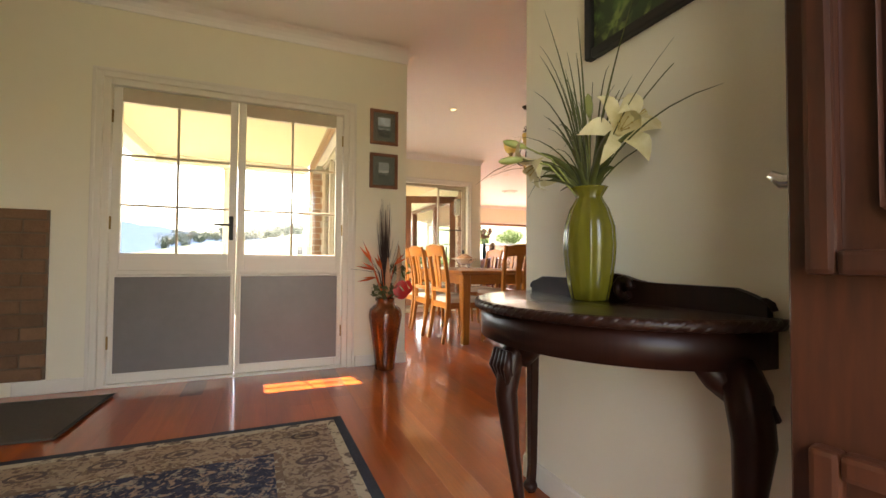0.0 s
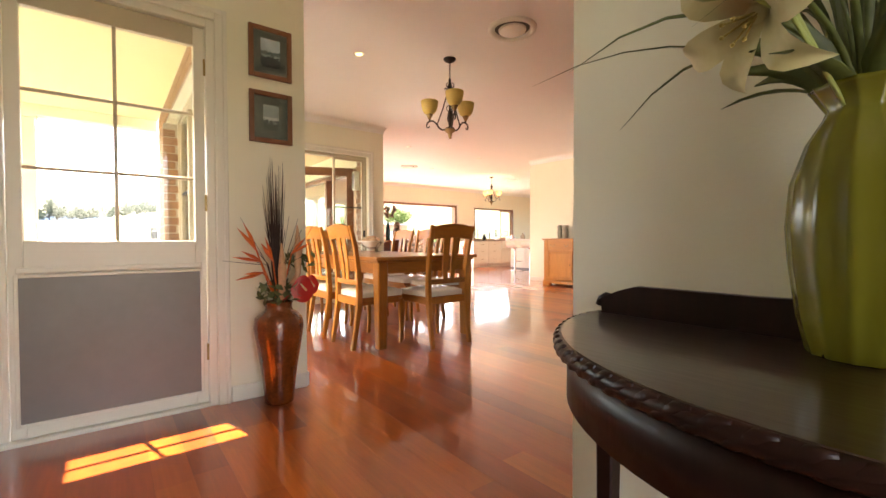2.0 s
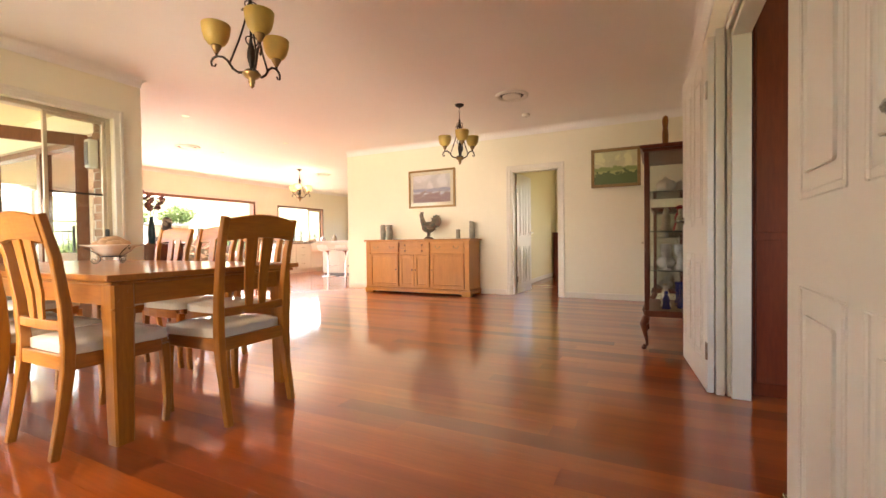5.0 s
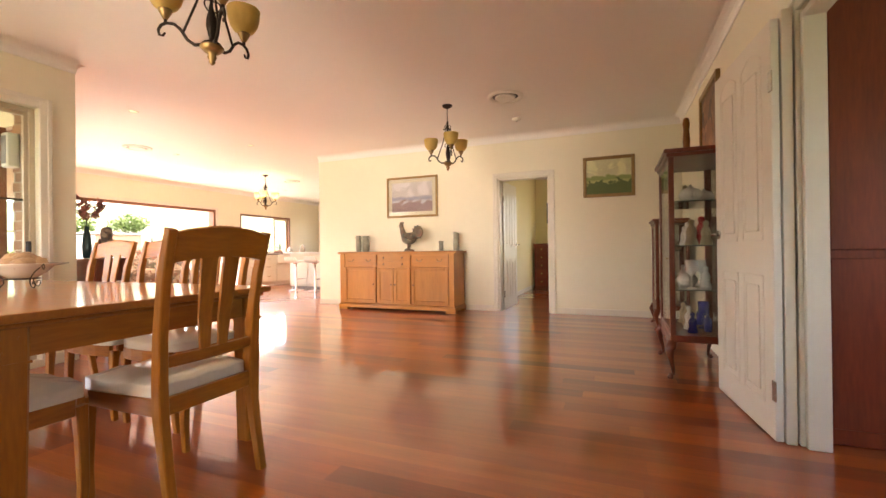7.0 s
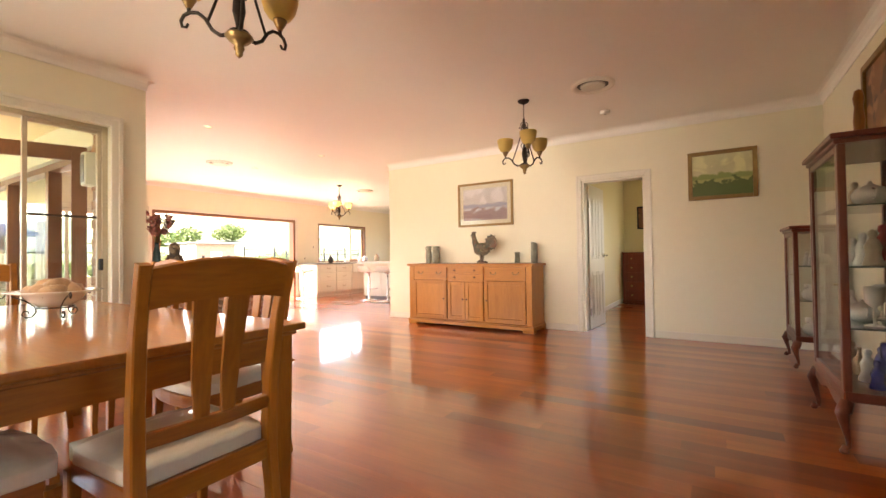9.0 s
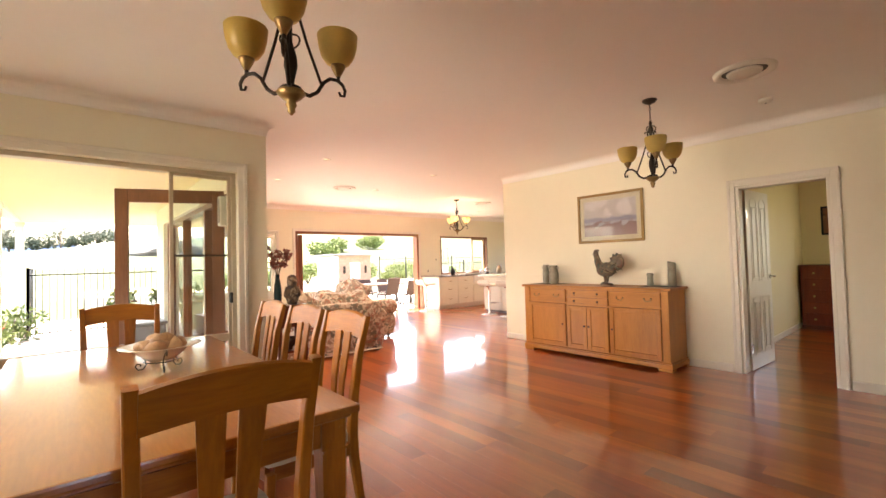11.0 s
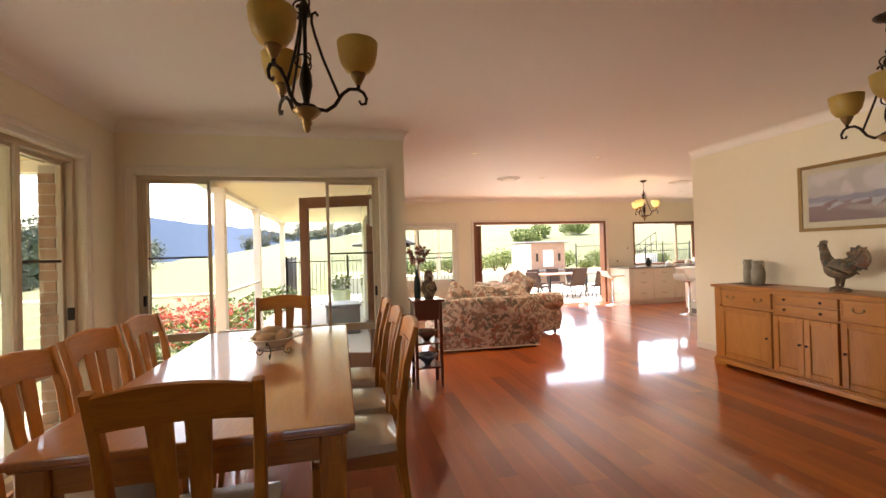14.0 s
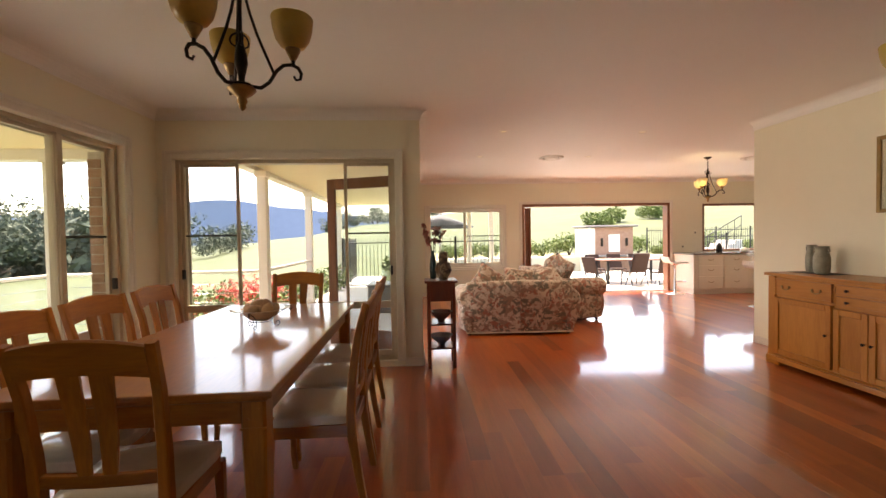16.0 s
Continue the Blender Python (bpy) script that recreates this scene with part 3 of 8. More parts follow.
# double entry doors with glazed upper halves
fd = tagged(new("door_2"), "closed cream double doors with small panes over grey panels", "door", kind="structure")
yd = YF + 0.05
bars("door_frame", fd, "y", yd, 0.10, [(0.11, 0.15, 0, 2.115), (1.725, 1.765, 0, 2.115), (0.15, 1.725, 2.075, 2.115)], TRIM)
bars("threshold", fd, "y", yd, 0.10, [(0.15, 1.725, -0.014, 0.02)], TRIM)
for k, (p, q) in enumerate(((0.155, 0.935), (0.940, 1.720))):
    st = 0.052
    leaf = bars("door_leaf", fd, "y", yd, 0.042, [(p, p + st, 0.022, 2.07), (q - st, q, 0.022, 2.07), (p + st, q - st, 0.022, 0.085),
                                                  (p + st, q - st, 0.765, 0.915)], TRIM)
    bars("top_rail", leaf, "y", yd, 0.040, [(p + st, q - st, 1.97, 2.07)], BEIGE)
    bars("mould", leaf, "y", yd - 0.026, 0.012, [(p + 0.026, q - 0.026, 0.770, 0.795)], TRIM)
    bars("screen_frame", leaf, "y", yd - 0.025, 0.010, [(p + 0.018, p + 0.034, 0.075, 0.762), (q - 0.034, q - 0.018, 0.075, 0.762), (p + 0.034, q - 0.034, 0.075, 0.090), (p + 0.034, q - 0.034, 0.748, 0.762)], TRIM)
    bars("lower_panel", leaf, "y", yd, 0.018, [(p + st, q - st, 0.085, 0.765)], WHITE)
    bars("screen_mesh", leaf, "y", yd - 0.0245, 0.003, [(p + 0.034, q - 0.034, 0.090, 0.748)], GREYPANEL, bevel=0.0)
    m0 = (p + q) / 2
    bars("glazing_bar", leaf, "y", yd, 0.022, [(m0 - 0.008, m0 + 0.008, 0.915, 1.97)], BEIGE)
    for z in (1.25, 1.60):
        bars("glazing_bar", leaf, "y", yd, 0.020, [(p + st, m0 - 0.008, z - 0.008, z + 0.008), (m0 + 0.008, q - st, z - 0.008, z + 0.008)], BEIGE)
    for a, b in ((p + st, m0 - 0.008), (m0 + 0.008, q - st)):
        for z0, z1 in ((0.915, 1.242), (1.258, 1.592), (1.608, 1.97)):
            pane("pane", leaf, "y", yd, a, b, z0, z1)
    for z in (0.30, 1.12, 1.86):
        xh = p - 0.004 if k == 0 else q + 0.004
        part("hinge", bx(xh - 0.010, yd - 0.032, z - 0.045, xh + 0.010, yd - 0.02, z + 0.045, bevel=0.003), BRASS, leaf, "brass hinge")
bm = bx(0.885, yd - 0.030, 1.02, 0.915, yd - 0.020, 1.20, bevel=0.003)
tube(bm, [(0.90, yd - 0.03, 1.13), (0.90, yd - 0.07, 1.13), (0.88, yd - 0.075, 1.13), (0.79, yd - 0.07, 1.13)], [0.009, 0.009, 0.009, 0.007])
part("door_handle", bm, BLACK, fd, "dark lever handle on a long plate")


def door_leaf(name, w, h, m, label, material, lever_side=1, levers=True, hinge_z=(0.25, 1.75), panel_style="arch"):
    """A panelled leaf, hinge edge at the origin, reaching along +x, faces at y +-0.0175."""
    d = tagged(new(name), label, "door", kind="structure")
    d.matrix_world = m
    t = 0.0175
    bm = bx(0, -t, 0.008, w, t, h, bevel=0.003)
    part("slab", bm, material, d)
    for s in (-1, 1):
        for x0, x1 in ((0.11, w / 2 - 0.035), (w / 2 + 0.035, w - 0.11)) if w > 0.7 else ((0.12, w - 0.12),):
            for z0, z1 in ((0.16, 0.80), (0.98, h - 0.14)):
                bmp = B()
                a, b = (s * t, s * (t + 0.0022)) if s > 0 else (s * (t + 0.0022), s * t)
                for r in ((x0, x0 + 0.016, z0, z1), (x1 - 0.016, x1, z0, z1), (x0 + 0.016, x1 - 0.016, z0, z0 + 0.016)):
                    box(bmp, r[0], a, r[2], r[1], b, r[3], bevel=0.003)
                # arched head
                n = 8
                lift = 0.06 if z1 > 1.2 else 0.0
                tube(bmp, [(x0 + (x1 - x0) * i / n, s * t, z1 + lift * math.sin(math.pi * i / n)) for i in range(n + 1)], 0.003, n=6)
                part("panel_mould", bmp, material, d)
                part("panel_field", bx(x0 + 0.05, a, z0 + 0.05, x1 - 0.05, b, z1 - 0.05, bevel=0.006), material, d)
    if levers:
        for s in (-1, 1):
            bmh = B()
            x = w - 0.055
            tube(bmh, [(x, s * t, 1.03), (x, s * (t + 0.010), 1.03)], 0.028, n=16)
            tube(bmh, [(x, s * (t + 0.008), 1.03), (x, s * (t + 0.050), 1.03), (x - 0.02, s * (t + 0.058), 1.03), (x - 0.10, s * (t + 0.052), 1.03)], [0.009, 0.009, 0.010, 0.008])
            part("door_handle", bmh, STEEL, d, "satin steel lever handle")
        bml = bx(w - 0.002, -0.014, 0.99, w + 0.003, 0.014, 1.07, bevel=0.001)
        box(bml, w, -0.007, 1.02, w + 0.008, 0.007, 1.04)
        part("latch_plate", bml, STEEL, d, "steel latch plate in the edge")
    for z in hinge_z:
        part("hinge", bx(-0.014, -t - 0.006, z - 0.05, 0.022, -t + 0.002, z + 0.05, bevel=0.002), STEEL, d, "steel butt hinge")
    return d


# study doors, both folded back against the wall
door_leaf("door_3", 0.83, 2.05, pose(3.25, 2.808, 0, 0, 0, 178.5), "white panelled door leaf folded back to the wall", WHITE)
door_leaf("door_4", 0.83, 2.05, pose(4.90, 2.815, 0, 0, 0, 5.5) @ Matrix.Diagonal((1, -1, 1, 1)), "white panelled door leaf folded back, with steel hinges", WHITE)
bm = B()
box(bm, 4.865, YS - 0.089, 0, 4.898, YS + 0.002, 2.05, bevel=0.003)
box(bm, 4.899, YS + 0.030, 0, 4.955, 2.790, 2.09, bevel=0.003)
box(bm, 3.202, YS - 0.089, 0, 3.235, YS + 0.002, 2.05, bevel=0.003)
box(bm, 3.235, YS - 0.089, 2.02, 4.865, YS + 0.002, 2.05, bevel=0.003)
structure("trim_study_jamb", bm, TRIM, "cream door jamb lining", "jamb")
bm = B()
box(bm, XS + 0.002, 4.442, 0, XS + 0.148, 4.472, 2.05, bevel=0.003)
box(bm, XS + 0.002, 5.198, 0, XS + 0.148, 5.228, 2.05, bevel=0.003)
box(bm, XS + 0.002, 4.472, 2.02, XS + 0.148, 5.198, 2.05, bevel=0.003)
structure("trim_bedroom_jamb", bm, TRIM, "cream door jamb lining", "jamb")
door_leaf("door_5", 0.74, 2.03, pose(XS + 0.16, 5.195, 0, 0, 0, -3.5), "white panelled door standing open into the bedroom", WHITE)

# front door, open beside the console
fdoor = door_leaf("door_6", 0.86, 2.08, pose(2.03, 0.76, 0, 0, 0, 99.5), "open red-brown timber front door with raised panels", CEDAR, levers=False)
for s in (-1, 1):
    for x0, x1 in ((0.045, 0.405), (0.455, 0.83)):
        for z0, z1 in ((0.15, 0.62), (0.86, 1.95)):
            bmp = B()
            a, b = sorted((s * 0.0175, s * 0.052))
            for r in ((x0, x0 + 0.035, z0, z1), (x1 - 0.035, x1, z0, z1), (x0 + 0.035, x1 - 0.035, z0, z0 + 0.035), (x0 + 0.035, x1 - 0.035, z1 - 0.035, z1)):
                box(bmp, r[0], a, r[2], r[1], b, r[3], bevel=0.008, seg=2)
            part("panel_mould", bmp, CEDAR, fdoor)
            b = s * 0.040
            a, b = sorted((s * 0.0175, b))
            part("panel_field", bx(x0 + 0.075, a, z0 + 0.075, x1 - 0.075, b, z1 - 0.075, bevel=0.016), CEDAR, fdoor)
bmh = B()
tube(bmh, [(0.79, -0.018, 1.02), (0.79, -0.065, 1.02), (0.82, -0.080, 1.025), (0.865, -0.082, 1.015), (0.900, -0.078, 1.018), (0.915, -0.070, 1.032)], [0.011, 0.011, 0.015, 0.014, 0.013, 0.007])
part("door_handle", bmh, STEEL, fdoor, "satin steel lever handle")


# ---- dining table and chairs ----
table = thing("dining_table", pose(3.56, 6.375, 0, 0, 0, 0.6) @ Matrix.Diagonal((1, 1, 1.014, 1)), "long honey timber dining table with square legs", "table")
bm = bx(-0.56, -1.16, 0.735, 0.56, 1.16, 0.765, bevel=0.008, seg=2)
part("tabletop", bm, PINE_Y, table)
part("lower_edge", bx(-0.535, -1.135, 0.716, 0.535, 1.135, 0.735, bevel=0.006), PINE_Y, table)
for s in (-1, 1):
    part("apron", bx(s * 0.485 - 0.012, -1.0, 0.62, s * 0.485 + 0.012, 1.0, 0.716), PINE_Y, table)
    part("apron", bx(-0.43, s * 1.085 - 0.012, 0.62, 0.43, s * 1.085 + 0.012, 0.716), PINE_X, table)
    for q in (-1, 1):
        bm = B()
        x, y = s * 0.475, q * 1.075
        bar(bm, [(x, y, 0), (x, y, 0.61), (x, y, 0.716)], [0.078, 0.098, 0.098], [0.078, 0.098, 0.098])
        box(bm, x - 0.0505, y - 0.0505, 0.604, x + 0.0505, y + 0.0505, 0.612)
        for k in (-0.02, 0.02):
            tube(bm, [(x + k, y + q * 0.049, 0.665 + k), (x + k, y + q * 0.052, 0.665 + k)], 0.006, n=8)
        part("leg", bm, PINE, table)


def build_chair(m):
    ch = thing("dining_chair", m, "honey timber dining chair with plastic-covered cream seat", "chair", "chairs round the dining table")
    # the chair faces +y; rear posts at y = -0.21
    for s in (-1, 1):
        x = s * 0.205
        bm = B()
        bar(bm, [(x, -0.265, 0), (x, -0.235, 0.18), (x, -0.21, 0.36), (x, -0.205, 0.47), (x * 1.02, -0.215, 0.65), (x * 1.05, -0.245, 0.86), (x * 1.08, -0.292, 1.038)],
            [0.034, 0.037, 0.040, 0.040, 0.037, 0.035, 0.033], [0.034, 0.038, 0.046, 0.046, 0.042, 0.037, 0.030])
        part("rear_leg", bm, PINE, ch)
        bm = B()
        x = s * 0.205
        bar(bm, [(x, 0.195, 0), (x, 0.205, 0.10), (x, 0.20, 0.28), (x, 0.195, 0.40)], [0.028, 0.030, 0.036, 0.042], [0.028, 0.030, 0.036, 0.042])
        part("front_leg", bm, PINE, ch)
        part("side_rail", bx(x - 0.012, -0.19, 0.365, x + 0.012, 0.18, 0.43, bevel=0.004), PINE_Y, ch)
    # bowed front rail
    bm = B()
    bar(bm, [(-0.195, 0.205, 0.398), (-0.1, 0.222, 0.398), (0, 0.228, 0.398), (0.1, 0.222, 0.398), (0.195, 0.205, 0.398)], 0.062, 0.024, side=(0, 0, 1))
    part("front_rail", bm, PINE_X, ch)
    part("back_rail", bx(-0.19, -0.222, 0.365, 0.19, -0.198, 0.43, bevel=0.003), PINE_X, ch)
    # crest rail with an arched top
    bm = B()
    n = 10
    rings = []
    for i in range(n + 1):
        u = -1 + 2 * i / n
        x = 0.207 * u
        y0 = -0.285 - 0.018 * (1 - u * u)
        zt = 1.030 + 0.026 * (1 - u * u)
        rings.append([bm.verts.new(p) for p in ((x, y0 + 0.028, 0.918 + 0.018 * (1 - u * u)), (x, y0 + 0.002, 0.918 + 0.018 * (1 - u * u)), (x, y0 - 0.024, zt - 0.006), (x, y0 - 0.014, zt), (x, y0 - 0.002, zt - 0.002), (x, y0 + 0.004, zt - 0.010))])
    for a, b in zip(rings, rings[1:]):
        for j in range(6):
            bm.faces.new((a[j], a[(j + 1) % 6], b[(j + 1) % 6], b[j]))
    bm.faces.new(rings[0][::-1])
    bm.faces.new(rings[-1])
    part("crest_rail", bm, PINE_X, ch)
    # curved lower rail
    bm = B()
    bar(bm, [(-0.2, -0.213, 0.56), (-0.1, -0.224, 0.56), (0, -0.228, 0.56), (0.1, -0.224, 0.56), (0.2, -0.213, 0.56)], 0.042, 0.022, side=(0, 0, 1))
    part("lower_back_rail", bm, PINE_X, ch)
    # splayed slats
    for x0, x1, w0, w1 in ((-0.040, -0.052, 0.042, 0.074), (0.040, 0.052, 0.042, 0.074)):
        bm = B()
        bar(bm, [(x0, -0.227, 0.57), (x0 + (x1 - x0) * 0.4, -0.235, 0.70), (x1, -0.274, 0.945)], [w0, (w0 + w1) / 2, w1], 0.013)
        part("slat", bm, PINE, ch)
    # padded seat, wider at the front
    bm = B()
    vs = box(bm, -0.215, -0.20, 0.428, 0.215, 0.215, 0.475)
    bmesh.ops.subdivide_edges(bm, edges=bm.edges[:], cuts=5, use_grid_fill=True)
    for v in bm.verts:
        u, w = v.co.x / 0.215, (v.co.y - 0.0075) / 0.2075
        edge = max(abs(u), abs(w))
        if v.co.z > 0.45:
            v.co.z += 0.022 * (1 - u ** 4) * (1 - w ** 4) + 0.004 * math.sin(9 * u + 5 * w)
        v.co.x *= 1.0 + 0.04 * w
        if abs(u) > 0.9 and abs(w) > 0.9:
            v.co.x *= 0.95
            v.co.y = 0.0075 + (v.co.y - 0.0075) * 0.95
        if w > 0.9:
            v.co.y += 0.018 * (1 - u * u)
    for f in bm.faces:
        f.smooth = True
    part("seat", bm, SEATCLOTH, ch, "cream padded seat in clear plastic")
    return ch


chair = build_chair(pose(3.62, 5.26, 0, 0, 0, 1))
for x, y, a in ((4.15, 5.91, 90), (4.14, 6.42, 91), (4.12, 6.98, 89), (3.14, 5.57, -90), (3.12, 6.13, -91), (3.13, 6.68, -89), (3.56, 7.42, 180)):
    copy_thing(chair, pose(x, y, 0, 0, 0, a))


# ---- sideboard ----
side = thing("sideboard", pose(XS - 0.02, 6.79, 0), "light oak sideboard with drawers over panelled doors", "sideboard")
D, Wd = 0.48, 1.04     # depth towards -x, half length along y
part("body", bx(-D + 0.02, -Wd + 0.03, 0.09, 0, Wd - 0.03, 0.91, bevel=0.004), OAK, side)
part("top", bx(-D - 0.02, -Wd - 0.005, 0.91, 0.005, Wd + 0.005, 0.94, bevel=0.008, seg=2), OAK_Y, side)
part("plinth", bx(-D - 0.01, -Wd + 0.005, 0.034, 0, Wd - 0.005, 0.085, bevel=0.010, seg=2), OAK_Y, side)
for y0, y1 in ((-Wd + 0.008, -Wd + 0.17), (Wd - 0.17, Wd - 0.008)):
    for x0, x1 in ((-D - 0.007, -D + 0.10), (-0.10, -0.003)):
        part("bracket_foot", bx(x0, y0, 0.0, x1, y1, 0.0345, bevel=0.006), OAK_Y, side)
part("plinth_moulding", bx(-D, -Wd + 0.015, 0.085, 0, Wd - 0.015, 0.105, bevel=0.008), OAK_Y, side)
for s in (-1, 1):
    part("corner_post", bx(-D + 0.0, s * (Wd - 0.07) - 0.04, 0.105, -D + 0.04, s * (Wd - 0.07) + 0.04, 0.905, bevel=0.003), OAK, side)


def sb_front(y0, y1, z0, z1, kind, knobs):
    d = part(kind, bx(-D - 0.002, y0, z0, -D + 0.025, y1, z1, bevel=0.003), OAK if kind == "door" else OAK_Y, side)
    if kind == "door":
        bmf = B()
        w = 0.055
        for r in ((y0, y0 + w, z0, z1), (y1 - w, y1, z0, z1), (y0 + w, y1 - w, z0, z0 + w), (y0 + w, y1 - w, z1 - w, z1)):
            box(bmf, -D - 0.016, r[0], r[2], -D - 0.002, r[1], r[3], bevel=0.004)
        part("rail_frame", bmf, OAK, d)
    else:
        bmf = B()
        for r in ((y0, y1, z0, z0 + 0.012), (y0, y1, z1 - 0.012, z1), (y0, y0 + 0.012, z0, z1), (y1 - 0.012, y1, z0, z1)):
            box(bmf, -D - 0.008, r[0], r[2], -D - 0.002, r[1], r[3])
        part("rail_frame", bmf, OAK_Y, d)
    for k, (y, z) in knobs:
        bmk = B()
        if k == "drop":
            for q in (-0.04, 0.04):
                ball(bmk, -D - 0.014, y + q, z + 0.012, 0.010)
            tube(bmk, [(-D - 0.018, y + 0.045 * math.cos(radians(a)), z + 0.012 + 0.028 * math.sin(radians(a))) for a in range(180, 361, 20)], 0.0045, n=6)
        else:
            tube(bmk, [(-D - 0.012, y, z), (-D - 0.026, y, z), (-D - 0.034, y, z), (-D - 0.04, y, z)], [0.006, 0.007, 0.013, 0.009], n=12)
        part("handle" if k == "drop" else "knob", bmk, BRASS if k == "drop" else IRON, d, "brass drop handle" if k == "drop" else "dark knob")


# three bays along y
bays = ((-0.925, -0.31), (-0.29, 0.30), (0.32, 0.925))
for i, (a, b) in enumerate(bays):
    if i == 1:
        sb_front(a, b, 0.80, 0.885, "drawer", [("knob", (a + 0.13, 0.842)), ("knob", (b - 0.13, 0.842))])
        sb_front(a, b, 0.70, 0.785, "drawer", [("knob", (a + 0.13, 0.742)), ("knob", (b - 0.13, 0.742))])
        sb_front(a, 0.0, 0.12, 0.675, "door", [("knob", (-0.03, 0.42))])
        sb_front(0.005, b, 0.12, 0.675, "door", [("knob", (0.035, 0.42))])
    else:
        sb_front(a, b, 0.72, 0.885, "drawer", [("drop", (a + 0.14, 0.80)), ("drop", (b - 0.14, 0.80))])
        sb_front(a, b, 0.12, 0.695, "door", [("knob", ((b - 0.04) if i == 0 else (a + 0.04), 0.42))])


# ---- sofas ----
def floral():
    m = mat("floral_upholstery", (0.54, 0.43, 0.35), 0.9, vary=0.1, scale=3, bump=0.2, bump_scale=120, sheen=0.2)
    nt = m.node_tree
    b = nt.nodes["Principled BSDF"]
    tc = nt.nodes.new("ShaderNodeTexCoord")
    prev = None
    base = b.inputs["Base Color"].links[0].from_socket
    for seed, scale, lo, hi, col in ((0, 8, 0.49, 0.54, (0.30, 0.20, 0.15, 1)), (7.3, 10, 0.55, 0.59, (0.34, 0.14, 0.10, 1)), (3.1, 12, 0.55, 0.59, (0.17, 0.15, 0.12, 1)), (11.7, 9, 0.58, 0.62, (0.62, 0.52, 0.43, 1))):
        mp = nt.nodes.new("ShaderNodeMapping")
        mp.inputs["Location"].default_value = (seed, seed * 1.7, seed * 0.6)
        nt.links.new(tc.outputs["Object"], mp.inputs[0])
        n = nt.nodes.new("ShaderNodeTexNoise")
        n.inputs["Scale"].default_value, n.inputs["Detail"].default_value, n.inputs["Distortion"].default_value = scale, 4, 1.2
        nt.links.new(mp.outputs[0], n.inputs[0])
        r = nt.nodes.new("ShaderNodeMapRange")
        r.inputs["From Min"].default_value, r.inputs["From Max"].default_value = lo, hi
        nt.links.new(n.outputs[0], r.inputs[0])
        x = nt.nodes.new("ShaderNodeMix")
        x.data_type = "RGBA"
        nt.links.new(r.outputs[0], x.inputs["Factor"])
        nt.links.new(prev or base, x.inputs["A"])
        x.inputs["B"].default_value = col
        prev = x.outputs["Result"]
    nt.links.new(prev, b.inputs["Base Color"])
    return m


FLORAL = floral()


def soft_box(x0, y0, z0, x1, y1, z1, puff=0.03, cuts=6, pinch=0.0):
    bm = B()
    box(bm, x0, y0, z0, x1, y1, z1)
    bmesh.ops.subdivide_edges(bm, edges=bm.edges[:], cuts=cuts, use_grid_fill=True)
    cx, cy, cz = (x0 + x1) / 2, (y0 + y1) / 2, (z0 + z1) / 2
    for v in bm.verts:
        u, w, s = (v.co.x - cx) / ((x1 - x0) / 2), (v.co.y - cy) / ((y1 - y0) / 2), (v.co.z - cz) / ((z1 - z0) / 2)
        if abs(u) > 0.99:
            v.co.x += math.copysign(puff * (1 - w * w) * (1 - s * s), u)
        if abs(w) > 0.99:
            v.co.y += math.copysign(puff * (1 - u * u) * (1 - s * s), w)
        if abs(s) > 0.99:
            v.co.z += math.copysign(puff * (1 - u * u) * (1 - w * w), s)
        k = max(0, abs(u) + abs(w) + abs(s) - 2)
        v.co.x -= u * 0.05 * k
        v.co.y -= w * 0.05 * k
        v.co.z -= s * 0.05 * k
        n = noise.noise(v.co * 4) * 0.012
        v.co += Vector((n, n, n))
    for f in bm.faces:
        f.smooth = True
    return bm


def cushion(w, h, d, material, parent, m):
    bm = B()
    n = 10
    grid = {}
    for side in (-1, 1):
        for i in range(n + 1):
            for j in range(n + 1):
                u, v = -1 + 2 * i / n, -1 + 2 * j / n
                pin = 1 - 0.10 * (1 - abs(u)) * abs(v) ** 3 - 0.10 * (1 - abs(v)) * abs(u) ** 3
                z = side * d / 2 * ((1 - u ** 4) * (1 - v ** 4)) ** 0.5
                if side == 1 and (abs(u) == 1 or abs(v) == 1):
                    grid[(1, i, j)] = grid[(-1, i, j)]
                else:
                    grid[(side, i, j)] = bm.verts.new((u * w / 2 * pin, z, v * h / 2 * pin))
        for i in range(n):
            for j in range(n):
                f = bm.faces.new([grid[(side, a, b)] for a, b in ((i, j), (i + 1, j), (i + 1, j + 1), (i, j + 1))])
                f.smooth = True
    bm.transform(m)
    return part("cushion", bm, material, parent)


